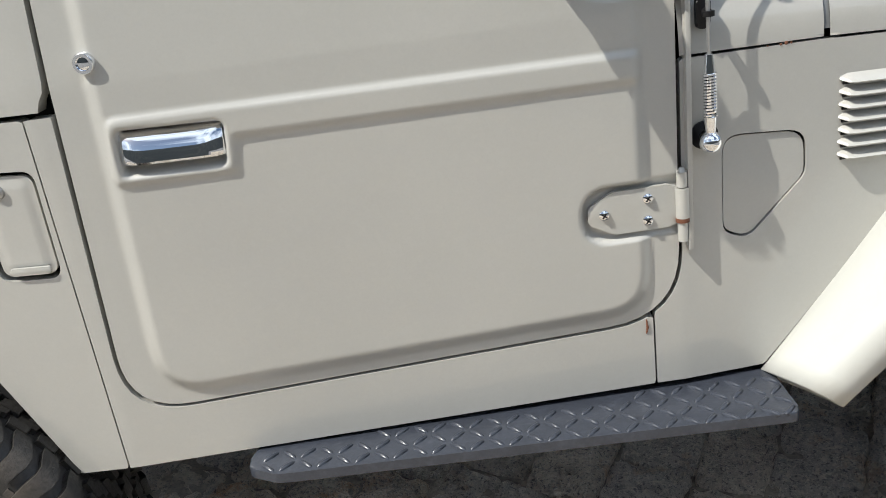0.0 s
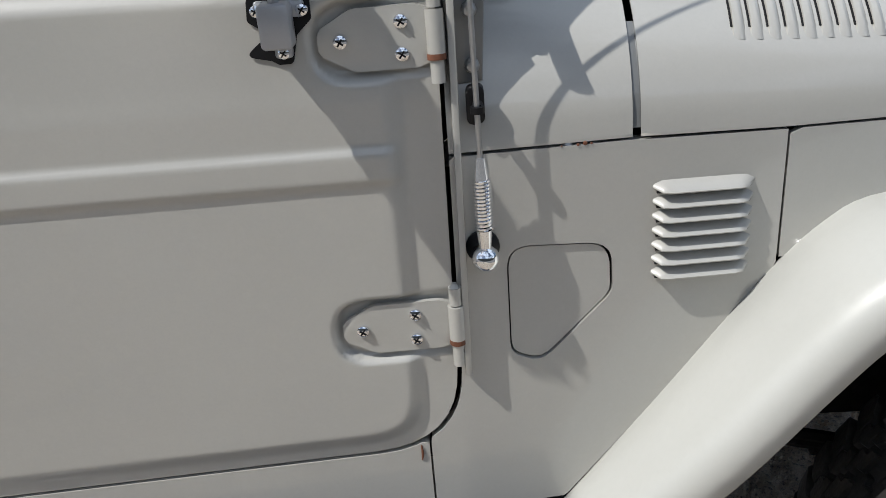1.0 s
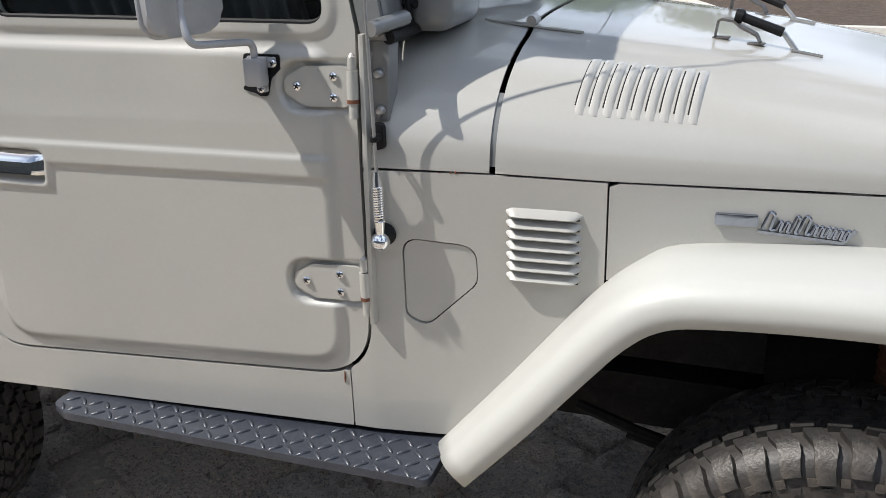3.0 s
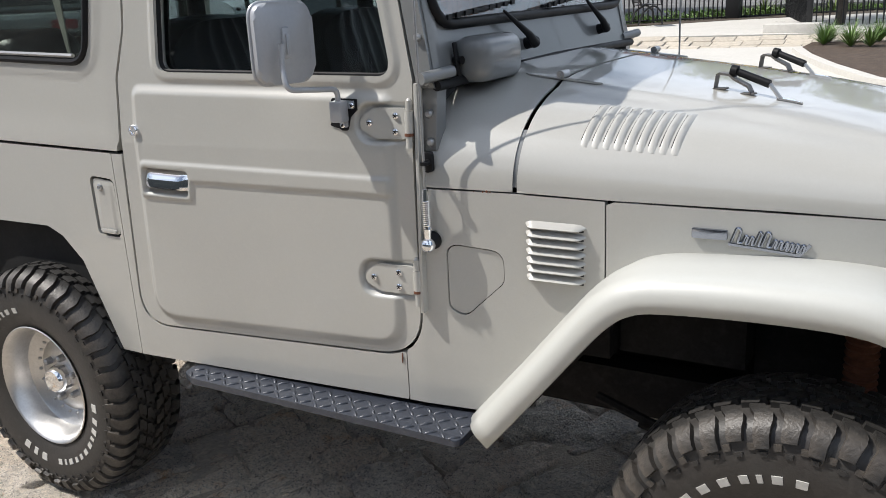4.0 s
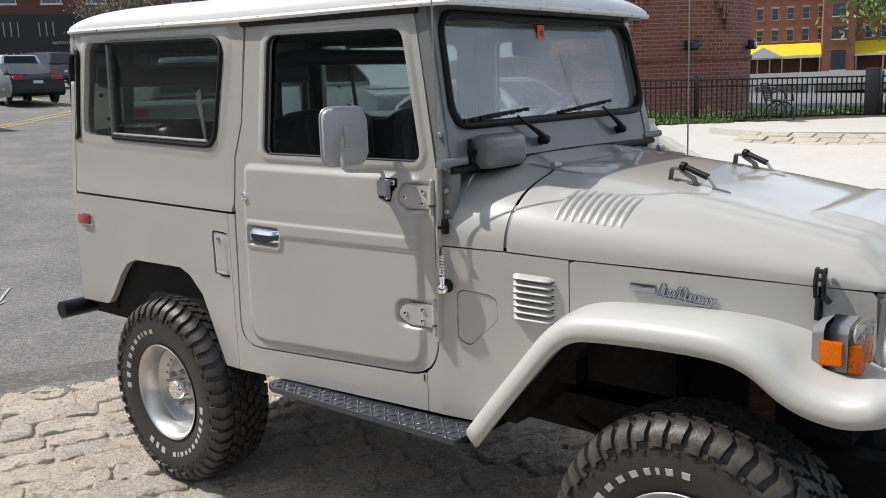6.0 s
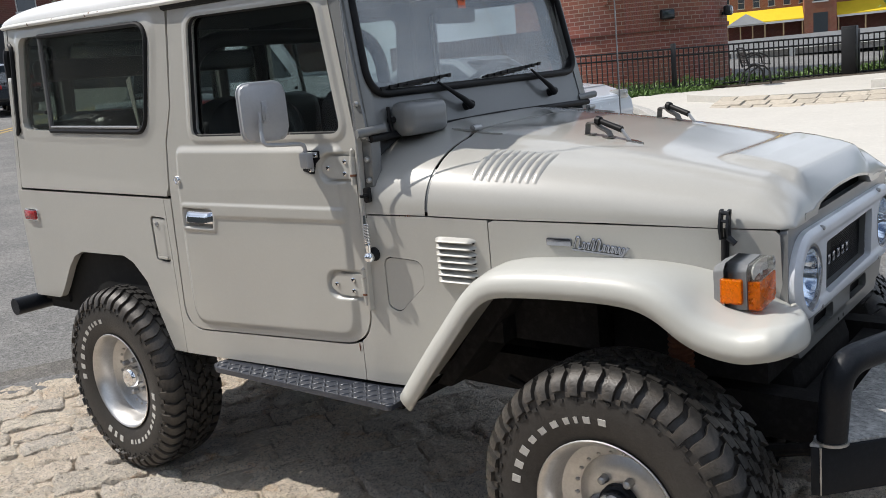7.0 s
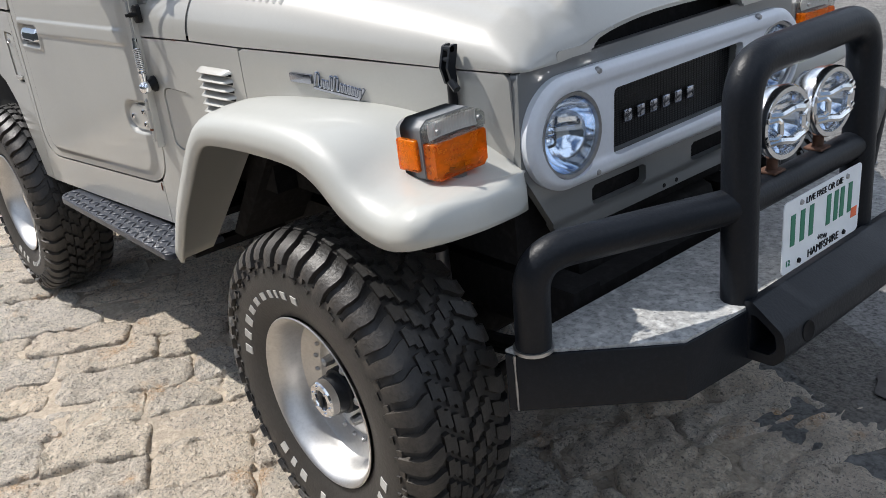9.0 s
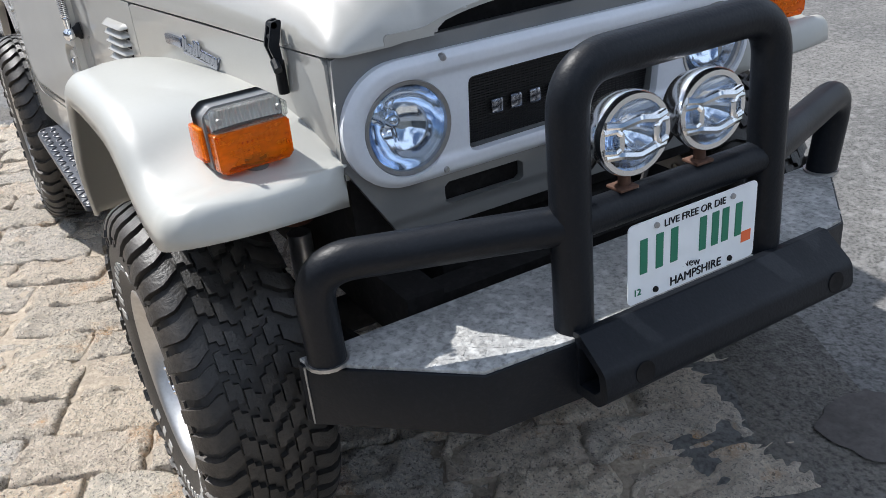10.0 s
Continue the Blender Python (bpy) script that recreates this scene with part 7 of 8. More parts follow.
# tall black cabinet by the railing
cab = thing("cabinet", "tall black metal cabinet standing at the railing", "cabinet", at=(-2.78, 21.0, gz(-2.78, 21.0)))
bm = bmesh.new()
box(bm, (-0.17, -0.12, 0.0), (0.17, 0.12, 1.28), bevel=0.01)
part("body", bm, IRON, cab)
bm = bmesh.new()
box(bm, (-0.155, -0.128, 0.06), (0.155, -0.1205, 1.22), bevel=0.003)
part("door", bm, IRON, cab)

# pale concrete plaza with a raised slab and a stone band
bm = bmesh.new()
poly = [(9.0, 5.2), (1.6, 6.0), (-0.6, 7.4), (-2.0, 9.6), (-4.5, 13.2), (-6.6, 15.6), (-6.2, 17.6), (-2.8, 21.0), (1.6, 23.2), (9, 24.4)]
xsg = np.linspace(-7, 9, 60)
ysg = np.linspace(5, 24.6, 70)
cells = {}
PU, PV = np.meshgrid((xsg[:-1] + xsg[1:]) / 2, (ysg[:-1] + ysg[1:]) / 2, indexing="ij")
inside = sd(poly, PU, PV) < 0.0
vert = {}
for i in range(59):
    for j in range(69):
        if inside[i, j]:
            q = []
            for a, b in ((i, j), (i + 1, j), (i + 1, j + 1), (i, j + 1)):
                if (a, b) not in vert:
                    vert[(a, b)] = bm.verts.new((xsg[a], ysg[b], gz(xsg[a], ysg[b]) + 0.03))
                q.append(vert[(a, b)])
            bm.faces.new(q)
tagged(part("plaza", bm, CONCRETE), "pale concrete plaza and pavement", "pavement", kind="structure")
bm = bmesh.new()
edge = poly[:6]
fine = []
for (x0, y0), (x1, y1) in zip(edge, edge[1:]):
    n = max(1, int(math.hypot(x1 - x0, y1 - y0) / 1.2))
    fine += [(x0 + (x1 - x0) * k / n, y0 + (y1 - y0) * k / n) for k in range(n)]
kerbs = thing("kerb", "granite kerb stones along the plaza", "kerb")
tagged(kerbs, kind="structure")
bm.free()
for (x0, y0), (x1, y1) in zip(fine, fine[1:] + [edge[-1]]):
    bm = bmesh.new()
    L = math.hypot(x1 - x0, y1 - y0)
    box(bm, (0.006, -0.09, -0.1), (L - 0.006, 0.09, 0.125), bevel=0.012, m=pose(x0, y0, gz(x0, y0), 0, math.degrees(-math.atan2(gz(x1, y1) - gz(x0, y0), L)), math.degrees(math.atan2(y1 - y0, x1 - x0))))
    part("kerb_stone", bm, KERB, kerbs)
# raised slab
slab = [(9, 15.9), (2.0, 15.6), (-3.2, 14.9), (-4.6, 15.4), (-4.2, 17.2), (-2.4, 19.6), (1.8, 21.4), (9, 22.6)]
bm = bmesh.new()
lo = [bm.verts.new((x, y, gz(x, y))) for x, y in slab]
hi = [bm.verts.new((x, y, gz(x, y) + 0.17)) for x, y in slab]
bm.faces.new(hi)
for k in range(len(slab)):
    bm.faces.new((lo[k], lo[(k + 1) % len(slab)], hi[(k + 1) % len(slab)], hi[k]))
tagged(part("raised_slab", bm, CONCRETE, smooth=False), "raised pale concrete slab", "pavement", kind="structure")
bm = bmesh.new()
band = tagged(part("stone_band", bm, SAND), "sloping band of pale stone blocks before the slab", "paving", kind="structure")
stone = bmesh.new()
box(stone, (-0.5, -0.5, -0.5), (0.5, 0.5, 0.5), bevel=0.02)
stone_me = None
STONE = mat("pale_stone_block", (0.46, 0.41, 0.34), 0.85, scale=5, second=(0.38, 0.34, 0.28), grain=0.35, gscale=30, random_tint=0.14)
rnd = random.Random(4)
for r in range(3):
    x = -3.6
    while x < 5.5:
        w = rnd.uniform(0.32, 0.6)
        yb = 14.93 + (x + 3.2) * 0.13 - 0.30 * (2 - r) - 0.16
        m = Matrix.Translation((x + w / 2, yb, gz(x, yb) - 0.028 + 0.058 * r + rnd.uniform(-0.006, 0.006))) @ Matrix.Rotation(radians(11), 4, "X") @ Matrix.Diagonal((w * 0.985, 0.3, 0.12, 1))
        if stone_me is None:
            ob = part("stone_block", stone, STONE, band)
            stone_me = ob.data
        else:
            ob = new("stone_block", stone_me)
            ob.parent = band
        ob.matrix_basis = m
        x += w


# mulch bed with its pale kerb, low wall and grass clumps
BED = [(-0.02, 13.5), (0.30, 12.4), (0.80, 11.1), (1.50, 9.6), (2.6, 8.4), (6.5, 8.0), (8.5, 12.0), (8.0, 15.4), (0.05, 15.2)]
bm = bmesh.new()
bm.faces.new([bm.verts.new((x, y, gz(x, y) + 0.075)) for x, y in BED])
tagged(part("mulch_bed", bm, mat("brown_mulch", (0.060, 0.042, 0.030), 0.95, scale=9, second=(0.10, 0.07, 0.05), grain=0.6, gscale=40, bump=0.8, bscale=60)), "dark brown mulch bed beside the plaza", "bed", kind="structure")
bm = bmesh.new()
pts = [Vector((p.x, p.y, gz(p.x, p.y))) for p in bend([(x, y, 0) for x, y in BED[:6]], 0.6, 3)]
prev = None
for k, p in enumerate(pts):
    t = (pts[min(k + 1, len(pts) - 1)] - pts[max(k - 1, 0)]).normalized()
    s = Vector((-t.y, t.x, 0)) * 0.08
    cur = [bm.verts.new(p + q) for q in (s, s + Vector((0, 0, 0.11)), -s + Vector((0, 0, 0.11)), -s)]
    if prev:
        for i in range(3):
            bm.faces.new((prev[i], prev[i + 1], cur[i + 1], cur[i]))
    prev = cur
tagged(part("bed_kerb", bm, CONCRETE, smooth=False), "pale concrete kerb round the mulch bed", "kerb", kind="structure")
bm = bmesh.new()
box(bm, (-0.95, 15.35, gz(0, 15.4)), (0.05, 15.75, gz(0, 15.4) + 0.36), bevel=0.02)
tagged(part("low_wall", bm, CONCRETE), "low pale concrete wall by the steps", "wall", kind="structure")
rg = random.Random(77)
for k in range(9):
    x, y = 0.25 + 0.45 * (k % 5) + rg.uniform(-0.1, 0.1), 14.7 - 0.8 * (k // 5) * rg.uniform(0.4, 1.2)
    V, F = [], []
    o = Vector((x, y, gz(x, y) + 0.07))
    for q in range(110):
        a, e = rg.uniform(0, 6.28), rg.uniform(0.5, 1.4)
        dd = Vector((math.cos(a) * math.cos(e), math.sin(a) * math.cos(e), math.sin(e)))
        sd2 = Vector((-math.sin(a), math.cos(a), 0)) * 0.008
        L = rg.uniform(0.28, 0.55)
        i = len(V)
        V += [o - sd2, o + sd2, o + dd * L * 0.6 + sd2 * 0.7, o + dd * L * 0.6 - sd2 * 0.7, o + dd * L + Vector((0, 0, -0.12 * L)) + Vector((dd.x, dd.y, 0)) * 0.06]
        F += [(i, i + 1, i + 2, i + 3), (i + 3, i + 2, i + 4)]
    tagged(link_mesh("grass_clump", mesh_from("grass_clump", V, F, False), LEAF), "green ornamental grass clump in the mulch bed", "grass", "grass clumps")


# bench in black metal
def bench(at, turn):
    b = thing("bench", "black metal strap bench on the plaza", "bench")
    b.matrix_basis = Matrix.Translation(at) @ Matrix.Rotation(radians(turn), 4, "Z")
    for y in (-0.42, 0.42):
        bm = bmesh.new()
        tube(bm, bend([(-0.30, y, 0.02), (-0.20, y, 0.30), (0.05, y, 0.46), (0.22, y, 0.30), (0.24, y, 0.02)], 0.14, 6), 0.022, 8)
        tube(bm, bend([(-0.22, y, 0.40), (-0.34, y, 0.86)], 0.05), 0.022, 8)
        tube(bm, bend([(-0.28, y, 0.62), (-0.02, y, 0.72), (0.20, y, 0.62), (0.22, y, 0.44)], 0.1, 6), 0.018, 8)
        part("leg", bm, IRON, b)
    for k in range(9):
        bm = bmesh.new()
        t = k / 8
        box(bm, (-0.20 + 0.40 * t, -0.45, 0.440 + 0.02 * math.sin(3 * t)), (-0.165 + 0.40 * t, 0.45, 0.455 + 0.02 * math.sin(3 * t)))
        part("seat_slat", bm, IRON, b, smooth=False)
    for k in range(7):
        bm = bmesh.new()
        z = 0.50 + 0.055 * k
        box(bm, (-0.245 - 0.015 * k, -0.45, z), (-0.230 - 0.015 * k, 0.45, z + 0.035))
        part("back_slat", bm, IRON, b, smooth=False)
    return b


bench((-3.95, 17.75, gz(-3.95, 17.75) + 0.17), 30)

# planting
def leaves(name, centre_list, count, size, material, label, category, seed, long=1.6):
    r = random.Random(seed)
    V, F = [], []
    for _ in range(count):
        c, rad = r.choice(centre_list)
        d = Vector((r.gauss(0, 1), r.gauss(0, 1), r.gauss(0, 1))).normalized() * (r.random() ** 0.45)
        p = Vector(c) + Vector((d.x * rad[0], d.y * rad[1], d.z * rad[2]))
        q = Euler((r.uniform(0, 6.3), r.uniform(0, 6.3), r.uniform(0, 6.3))).to_matrix()
        s = size * r.uniform(0.6, 1.3)
        k = len(V)
        V += [p + q @ Vector(v) for v in ((-s * long, 0, 0), (0, -s * 0.55, s * 0.15), (s * long, 0, 0), (0, s * 0.55, s * 0.15))]
        F.append((k, k + 1, k + 2, k + 3))
    ob = link_mesh(name, mesh_from(name, V, F, False), material)
    return tagged(ob, label, category, kind="stuff")


bed = []
rb = random.Random(2)
for k in range(46):
    t = k / 45
    x = -7.6 + 9.5 * t
    y = float(np.interp(x, [p[0] for p in FENCE], [p[1] for p in FENCE])) + rb.uniform(0.25, 1.0)
    bed.append(((x, y, gz(x, y) + 0.12), (0.42, 0.4, rb.uniform(0.06, 0.24))))
leaves("shrub_bed", bed, 9000, 0.035, LEAF, "low green planting along the railing", "plants", 5)
grass = [((x, float(np.interp(x, [p[0] for p in FENCE], [p[1] for p in FENCE])) - 0.35, gz(x, 17) + 0.06), (0.4, 0.35, 0.09)) for x in np.linspace(-8.0, -5.6, 12)]
leaves("grass_strip", grass, 4000, 0.03, LEAF, "grass tufts at the foot of the railing", "grass", 6, 2.5)
bm = bmesh.new()
box(bm, (-12, 18.8, 0.2), (6, 30, 0.50))
tagged(part("planting_soil", bm, SOIL), "dark soil bed behind the railing", "soil", kind="structure")
# spiky rosettes
for k, (x, y) in enumerate(((-1.6, 22.6), (-0.7, 23.0), (-2.3, 22.4))):
    V, F = [], []
    r = random.Random(k + 30)
    for q in range(70):
        a, e = r.uniform(0, 6.28), r.uniform(0.25, 1.35)
        d = Vector((math.cos(a) * math.cos(e), math.sin(a) * math.cos(e), math.sin(e)))
        s = Vector((-math.sin(a), math.cos(a), 0)) * 0.018
        L = r.uniform(0.5, 0.85)
        o = Vector((x, y, gz(x, y) + 0.05))
        i = len(V)
        V += [o - s, o + s, o + d * L]
        F.append((i, i + 1, i + 2))
    tagged(link_mesh("spiky_plant", mesh_from("spiky_plant", V, F, False), LEAF_BRIGHT), "pale green spiky rosette plant in the bed", "plant", "rosette plants")


def tree(name, at, height, crown, count, size, material, label, seed):
    r = random.Random(seed)
    t = thing(name, label, "tree", at=at)
    bm = bmesh.new()
    pts = [Vector((0.06 * math.sin(k * 1.3), 0.05 * math.cos(k), height * 0.62 * k / 6)) for k in range(7)]
    tube(bm, pts, [0.11 - 0.010 * k for k in range(7)], 10)
    tips = []
    for k in range(11):
        a = r.uniform(0, 6.28)
        z = height * r.uniform(0.24, 0.62)
        o = Vector((0, 0, z))
        d = Vector((math.cos(a), math.sin(a), r.uniform(0.25, 0.9))) * crown * r.uniform(0.6, 1.0)
        tube(bm, [o, o + d * 0.5 + Vector((0, 0, 0.1)), o + d], [0.035, 0.022, 0.008], 6)
        tips += [o + d * 0.6, o + d * 0.85, o + d]
    part("trunk", bm, BARK, t)
    V, F = [], []
    for _ in range(count):
        c = r.choice(tips)
        d = Vector((r.gauss(0, 0.45), r.gauss(0, 0.45), r.gauss(0, 0.36)))
        p = c + d
        q = Euler((r.uniform(0, 6.3), r.uniform(0, 6.3), r.uniform(0, 6.3))).to_matrix()
        s = size * r.uniform(0.6, 1.3)
        k = len(V)
        V += [p + q @ Vector(v) for v in ((-s * 1.5, 0, 0), (0, -s * 0.6, s * 0.15), (s * 1.5, 0, 0), (0, s * 0.6, s * 0.15))]
        F.append((k, k + 1, k + 2, k + 3))
    ob = link_mesh("crown", mesh_from("crown", V, F, False), material, t)
    return t


tree("street_tree", (0.10, 17.5, gz(0.10, 17.5)), 4.7, 2.4, 12000, 0.055, LEAF_BRIGHT, "young street tree in fresh light green leaf", 11)
tree("far_tree", (-44.5, 25.5, 2.0), 7.5, 2.4, 5000, 0.07, mat("blossom_leaves", (0.20, 0.19, 0.13), 0.6, random_tint=0.4, island=True), "pale budding tree beside the brick building", 12)


# ---- parked cars ----
def parked_car(name, label, at, turn, paint, L=4.7, W=1.8, H=1.45, kind="sedan"):
    c = thing(name, label, "car")
    c.matrix_basis = Matrix.Translation(at) @ Matrix.Rotation(radians(turn), 4, "Z")
    if kind == "sedan":
        low = [(-L / 2, 0.42), (-L / 2 + 0.03, 0.86), (-L / 2 + 0.2, 0.98), (-L * 0.28, 1.0), (L * 0.16, 0.98), (L * 0.40, 0.84), (L / 2 - 0.04, 0.68), (L / 2, 0.42), (L / 2 - 0.1, 0.24), (-L / 2 + 0.1, 0.26)]
        top = [(-L * 0.36, 0.97), (-L * 0.17, H - 0.04), (-L * 0.02, H), (L * 0.06, H - 0.03), (L * 0.21, 0.96)]
    elif kind == "suv":
        low = [(-L / 2, 0.45), (-L / 2, 0.95), (-L / 2 + 0.06, 1.08), (L * 0.18, 1.08), (L * 0.43, 0.98), (L / 2, 0.80), (L / 2, 0.42), (L / 2 - 0.1, 0.28), (-L / 2 + 0.1, 0.30)]
        top = [(-L / 2 + 0.07, 1.06), (-L / 2 + 0.25, H - 0.05), (-L * 0.2, H), (L * 0.06, H - 0.03), (L * 0.22, 1.06)]
    else:
        low = [(-L / 2, 0.55), (-L / 2, 1.05), (-L * 0.06, 1.05), (-L * 0.06, 1.10), (L * 0.2, 1.10), (L * 0.45, 1.02), (L / 2, 0.80), (L / 2, 0.45), (L / 2 - 0.1, 0.35), (-L / 2 + 0.1, 0.42)]
        top = [(-L * 0.08, 1.08), (-L * 0.06, H - 0.05), (L * 0.0, H), (L * 0.10, H - 0.03), (L * 0.22, 1.08)]

    def hull(poly, w0, w1, nm, material, bev):
        bm = bmesh.new()
        zs = [p[1] for p in poly]
        zl, zh = min(zs), max(zs)
        a = [bm.verts.new((x, -(w0 + (w1 - w0) * (z - zl) / (zh - zl)) / 2, z)) for x, z in poly]
        b = [bm.verts.new((v.co.x, -v.co.y, v.co.z)) for v in a]
        n = len(poly)
        bm.faces.new(a)
        bm.faces.new(b[::-1])
        for k in range(n):
            bm.faces.new((a[k], a[(k + 1) % n], b[(k + 1) % n], b[k]))
        bmesh.ops.bevel(bm, geom=list(bm.edges), offset=bev, segments=3, profile=0.5, affect="EDGES")
        return part(nm, bm, material, c)

    hull(rounded(low, 0.12, 4), W, W * 0.96, "body", paint, 0.05)
    cabin = hull(rounded(top, 0.10, 4), W * 0.92, W * 0.74, "cabin", paint, 0.04)
    cx = sum(p[0] for p in top) / len(top)
    zl, zh = min(p[1] for p in top), max(p[1] for p in top)
    for s in (-1, 1):
        bm = bmesh.new()
        inner = [(cx + (x - cx) * 0.86, zl + 0.03 + (z - zl) * 0.80) for x, z in top]
        prism(bm, rounded(inner, 0.05, 3), lambda u, v, d: Vector((u, s * ((W * 0.92 + (W * 0.74 - W * 0.92) * (v - zl) / (zh - zl)) / 2 + d), v)), -0.02, 0.006)
        part("side_window", bm, WIN_DARK, c)
    for (xa, za), (xb, zb) in ((top[0], top[1]), (top[-1], top[-2])):
        bm = bmesh.new()
        sgn = 1 if xa > cx else -1
        q = [bm.verts.new((xa + (xb - xa) * t + sgn * 0.012, y * (W * 0.92 + (W * 0.74 - W * 0.92) * t) / 2 * 0.86, za + (zb - za) * t + 0.012)) for t, y in ((0.10, -1), (0.10, 1), (0.88, 1), (0.88, -1))]
        f = bm.faces.new(q)
        bmesh.ops.solidify(bm, geom=[f], thickness=0.01)
        part("screen", bm, WIN_DARK, c, smooth=False)
    for x in (-L * 0.31, L * 0.31):
        for s in (-1, 1):
            bm = bmesh.new()
            lathe(bm, [(-0.12, 0.20), (-0.12, 0.32), (0.02, 0.33), (0.04, 0.30), (0.045, 0.22)], (x, s * (W / 2 - 0.06), 0.33), (0, s, 0), 24)
            wl2 = part("wheel", bm, RUBBER, c)
            bm = bmesh.new()
            lathe(bm, [(0.046, 0.22), (0.05, 0.20), (0.03, 0.17), (0.035, 0.05), (0.04, 0)], (x, s * (W / 2 - 0.06), 0.33), (0, s, 0), 20)
            part("rim", bm, ALLOY, wl2)
    for s in (-1, 1):
        bm = bmesh.new()
        box(bm, (-L / 2 - 0.012, s * W * 0.36 - 0.20, 0.80), (-L / 2 + 0.14, s * W * 0.36 + 0.14 * 1.2, 0.95), bevel=0.03)
        part("tail_lamp", bm, RED_LENS, c)
        bm = bmesh.new()
        box(bm, (L / 2 - 0.22, s * W * 0.37 - 0.16, 0.62), (L / 2 - 0.02, s * W * 0.37 + 0.12, 0.76), bevel=0.03)
        part("head_lamp", bm, CLEAR_LENS, c)
    bm = bmesh.new()
    box(bm, (-L / 2 - 0.012, -0.16, 0.68), (-L / 2 + 0.02, 0.16, 0.78))
    part("plate_bar", bm, TRIM_WHITE, c, smooth=False)
    return c


CAR_BLACK = mat("black_car_paint", (0.006, 0.007, 0.010), 0.25, coat=0.25, spots=0.1)
CAR_WHITE = mat("white_car_paint", (0.62, 0.66, 0.72), 0.25, coat=0.7, spots=0.05)
CAR_SILVER = mat("silver_car_paint", (0.36, 0.37, 0.39), 0.3, metal=0.4, coat=0.6, spots=0.05)


def on_street(x, y):
    return (x, y, gz(x, y))


parked_car("parked_sedan", "black sedan parked with its tail to the vehicle", on_street(-29.5, 12.1), 173, CAR_BLACK)
parked_car("parked_sedan", "tan sedan parked before the black sedan", on_street(-22.0, 6.2), 177, mat("tan_car_paint", (0.30, 0.26, 0.21), 0.3, metal=0.4, coat=0.6, spots=0.05))
parked_car("parked_sedan", "white sedan parked across the street", on_street(-5.2, 8.6), 2, CAR_WHITE)
parked_car("parked_suv", "dark blue estate car parked down the street", on_street(-41.2, 18.6), 188, mat("navy_car_paint", (0.02, 0.025, 0.04), 0.2, coat=0.8, spots=0.1), 4.6, 1.85, 1.7, "suv")
parked_car("parked_suv", "white estate car parked behind the black sedan", on_street(-35.8, 14.4), 177, CAR_WHITE, 4.6, 1.85, 1.65, "suv")
parked_car("parked_suv", "tall pale van parked across the street", on_street(-12.6, 11.4), 8, CAR_WHITE, 5.0, 1.95, 2.0, "suv")
parked_car("parked_pickup", "silver pickup truck with red tail lamps", on_street(-11.3, 7.4), 137, CAR_SILVER, 5.4, 1.95, 1.85, "pickup")
# road markings
for (xa, ya), (xb, yb), w, m2 in (((-16.0, 2.2), (-27.0, 14.5), 0.12, YELLOW_LINE), ((-15.6, 2.2), (-26.6, 14.6), 0.12, YELLOW_LINE), ((-24, 8.0), (-36, 13.0), 0.12, YELLOW_LINE), ((-26, 12.0), (-34, 14.5), 0.12, YELLOW_LINE), ((-4.28, 0.28), (-4.20, 0.37), 0.02, WHITE_LINE), ((-4.20, 0.37), (-3.74, 0.06), 0.02, WHITE_LINE), ((-3.74, 0.06), (-3.80, 0.16), 0.02, WHITE_LINE)):
    bm = bmesh.new()
    d = Vector((xb - xa, yb - ya, 0)).normalized()
    s = Vector((-d.y, d.x, 0)) * w / 2
    prev = None
    for k in range(13):
        x, y = xa + (xb - xa) * k / 12, ya + (yb - ya) * k / 12
        cur = [bm.verts.new((x + s.x, y + s.y, gz(x + s.x, y + s.y) + 0.008)), bm.verts.new((x - s.x, y - s.y, gz(x - s.x, y - s.y) + 0.008))]
        if prev:
            bm.faces.new((prev[0], prev[1], cur[1], cur[0]))
        prev = cur
    tagged(part("road_marking", bm, m2), "worn painted line on the street", "road marking", kind="structure")

# tar-dark crack across the asphalt
bm = bmesh.new()
prev = None
for k in range(41):
    t = k / 40
    x, y = -7.6 - 5.4 * t + 0.03 * math.sin(9 * t), 1.1 + 6.1 * t + 0.04 * math.sin(17 * t)
    w = 0.012 + 0.005 * math.sin(31 * t)
    cur = [bm.verts.new((x + s * w * 0.75, y + s * w * 0.66, gz(x, y) + 0.006)) for s in (-1, 1)]
    if prev:
        bm.faces.new((prev[0], prev[1], cur[1], cur[0]))
    prev = cur
tagged(part("asphalt_crack", bm, mat("tar_filler", (0.035, 0.034, 0.033), 0.8, spots=0.3)), "dark crack running through the asphalt", "crack", kind="structure")

# old oil stain on the asphalt before the bumper
bm = bmesh.new()
rim = []
for k in range(40):
    a = 2 * math.pi * k / 40
    r = 0.125 + 0.035 * noise.noise((math.cos(a) * 1.6, math.sin(a) * 1.6, 4)) + 0.012 * noise.noise((math.cos(a) * 6, math.sin(a) * 6, 9))
    x, y = 2.995 + 1.0 * r * math.cos(a), 0.675 + 1.25 * r * math.sin(a)
    rim.append(bm.verts.new((x, y, gz(x, y) + 0.007)))
bm.faces.new(rim)
tagged(part("oil_stain", bm, mat("dried_oil", (0.085, 0.074, 0.068), 0.7, spots=0.4, scale=14, grain=0.4, gscale=90), smooth=False), "dark dried oil stain on the asphalt", "stain", kind="structure")

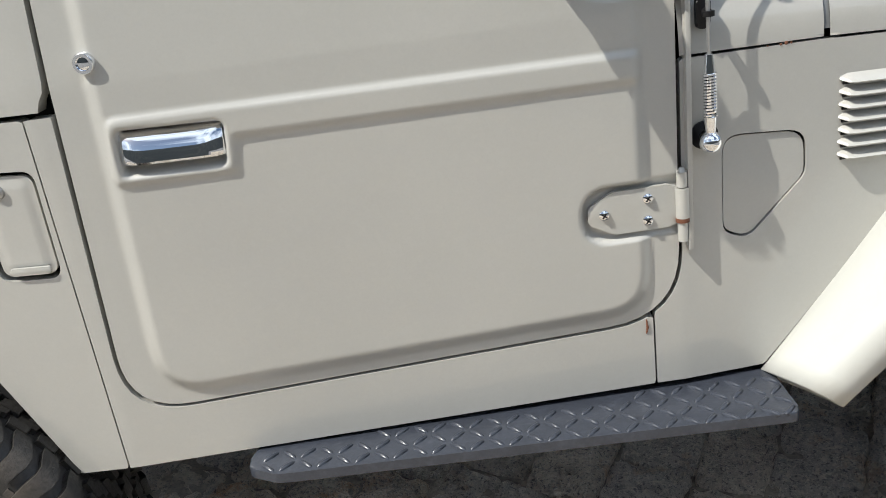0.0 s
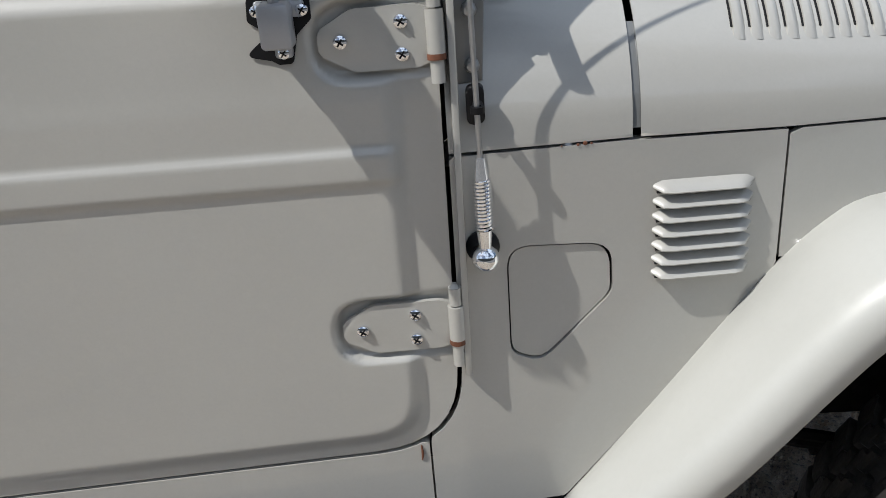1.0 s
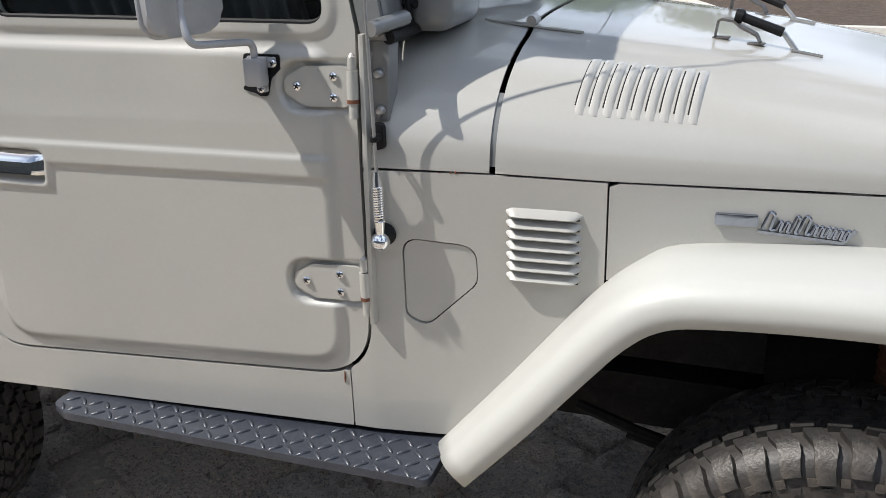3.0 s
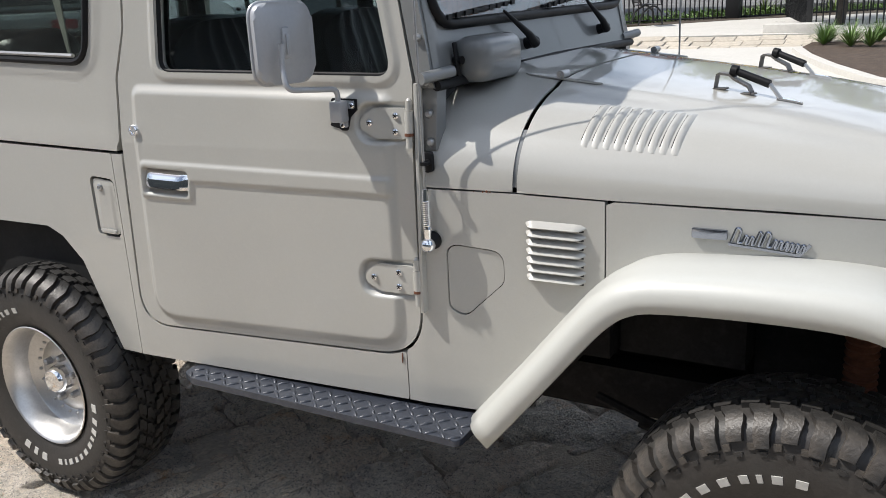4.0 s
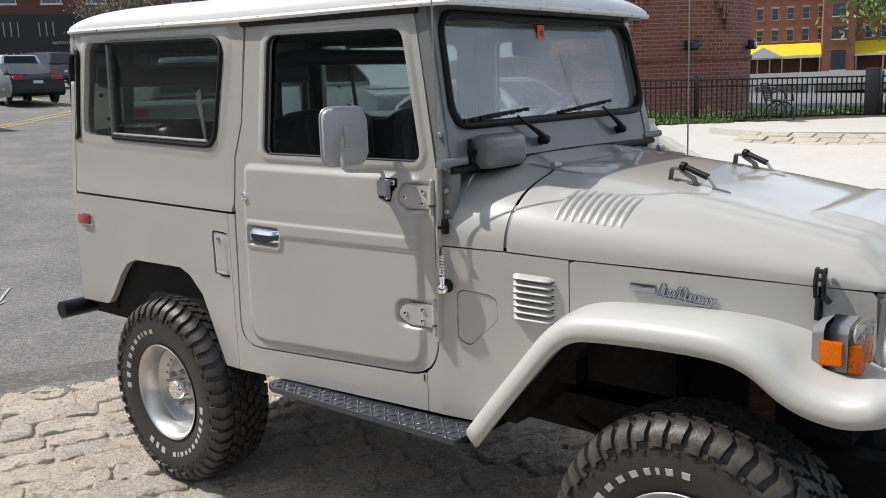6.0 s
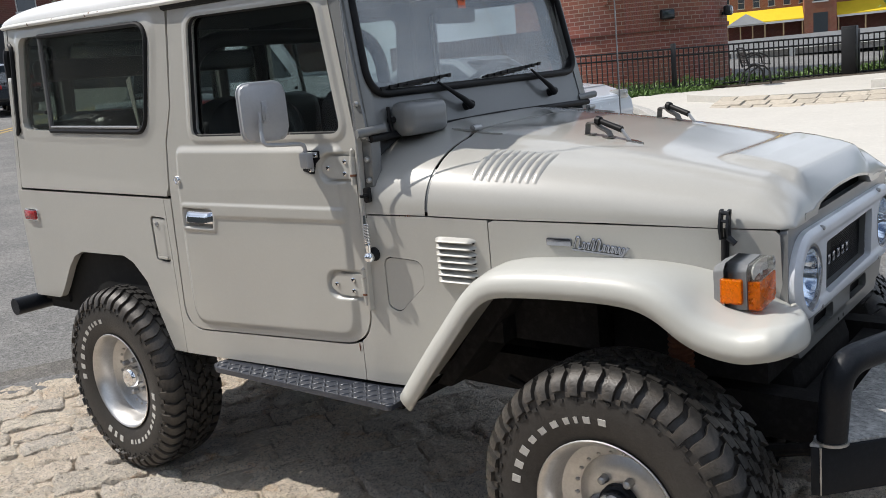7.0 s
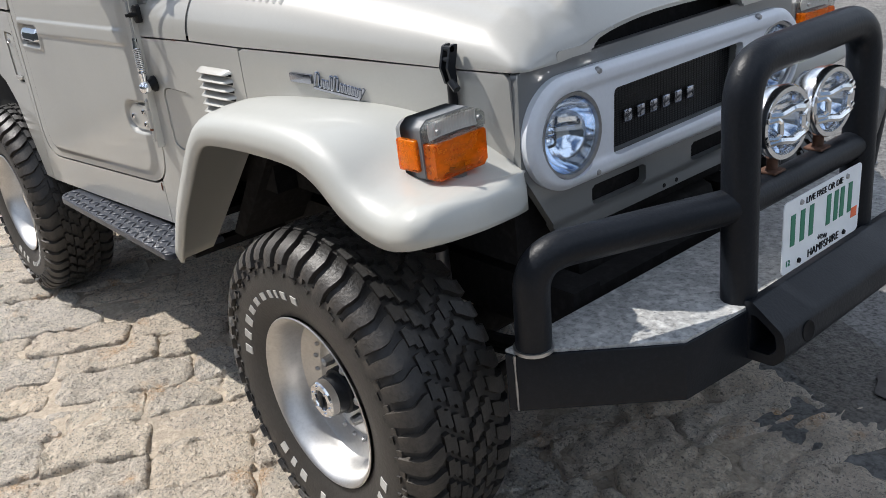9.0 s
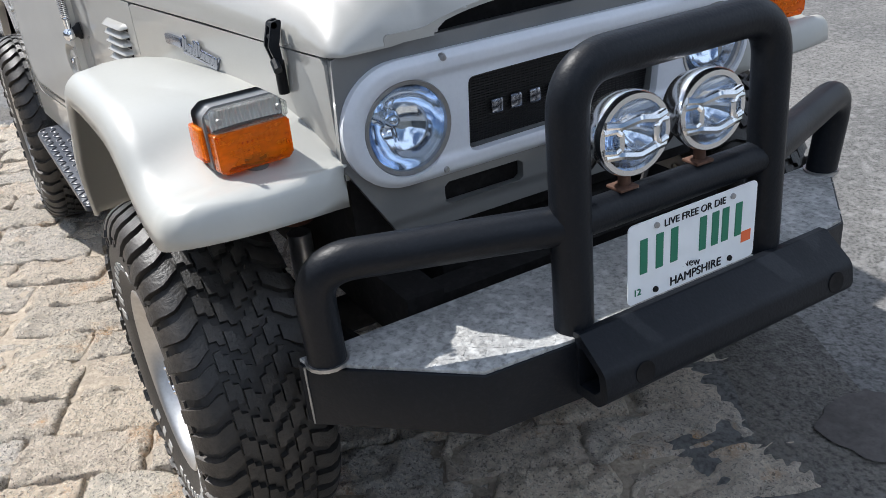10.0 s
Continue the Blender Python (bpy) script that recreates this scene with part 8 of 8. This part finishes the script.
# ---- setts, one by one ----
rs = random.Random(9)
SETT = []
for k in range(18):
    V, F = [], []
    nx, ny = 26, 16
    for i in range(nx + 1):
        for j in range(ny + 1):
            u, v = (math.copysign(1 - (1 - abs(t)) ** 1.9, t) for t in (2 * i / nx - 1, 2 * j / ny - 1))
            e = max(abs(u) ** 28, abs(v) ** 22)
            sq = 1.030 - 0.08 * (abs(u) ** 4) * (abs(v) ** 4)
            z = 0.003 * (1 - e) - 0.034 * e ** 1.3 + 0.017 * noise.noise((u * 1.7 + 7 * k, v * 1.3, k)) + 0.013 * noise.noise((u * 4.5 + 7 * k, v * 3, k + 3)) + 0.010 * noise.noise((u * 8 + 7 * k, v * 5, k + 5)) + 0.006 * noise.noise((u * 17 + 7 * k, v * 10, k + 6)) + 0.004 * noise.noise((u * 30 + 7 * k, v * 17, k + 8))
            V.append((0.5 * u * sq + 0.045 * noise.noise((v * 2 + k * 3, 1, u)), 0.5 * v * sq + 0.06 * noise.noise((u * 2 + k * 3, 5, v)), z))
    for i in range(nx):
        for j in range(ny):
            a = i * (ny + 1) + j
            F.append((a, a + ny + 1, a + ny + 2, a + 1))
    me = mesh_from("sett", V, F)
    me.materials.append(GRANITE)
    SETT.append(me)
stones = []
c = SET_LIM[0] + 0.09
row = 0
while c < SET_LIM[1] - 0.05:
    wdt = rs.uniform(0.165, 0.215)
    a = SET_LIM[2] + rs.uniform(0, 0.3)
    while a < SET_LIM[3] - 0.12:
        ln = rs.uniform(0.24, 0.46)
        stones.append((a + ln / 2, c + wdt / 2, ln, wdt))
        a += ln + rs.uniform(-0.006, 0.016)
    c += wdt + rs.uniform(-0.006, 0.004)
near, rest = [], []
for s in stones:
    x, y = world_of(s[0], s[1])
    (near if (-1.3 < x < 2.2 and -1.75 < y < -0.35) else rest).append((s, x, y))
near.sort(key=lambda q: (q[1] - 1.0) ** 2 + (q[2] + 0.9) ** 2)
rest += near[300:]
near = near[:300]
base_turn = math.degrees(math.atan2(UY, UX))


def sett_pose(s, x, y):
    return pose(x, y, gz(x, y) + rs.uniform(-0.008, 0.006), rs.uniform(-3.2, 3.2), rs.uniform(-3.4, 3.4), base_turn + rs.uniform(-3, 3)) @ Matrix.Diagonal((s[2], s[3], 1, 1))


for s, x, y in near:
    ob = new("sett", rs.choice(SETT))
    ob.parent = paving
    ob.matrix_basis = sett_pose(s, x, y)
V, F = [], []
for s, x, y in rest:
    me, m = rs.choice(SETT), sett_pose(s, x, y)
    k = len(V)
    V += [m @ v.co for v in me.vertices]
    F += [tuple(k + i for i in p.vertices) for p in me.polygons]
GRANITE_JOINED = granite("granite_setts_joined", True)
tagged(link_mesh("further_setts", mesh_from("further_setts", V, F), GRANITE_JOINED, paving), kind="stuff")
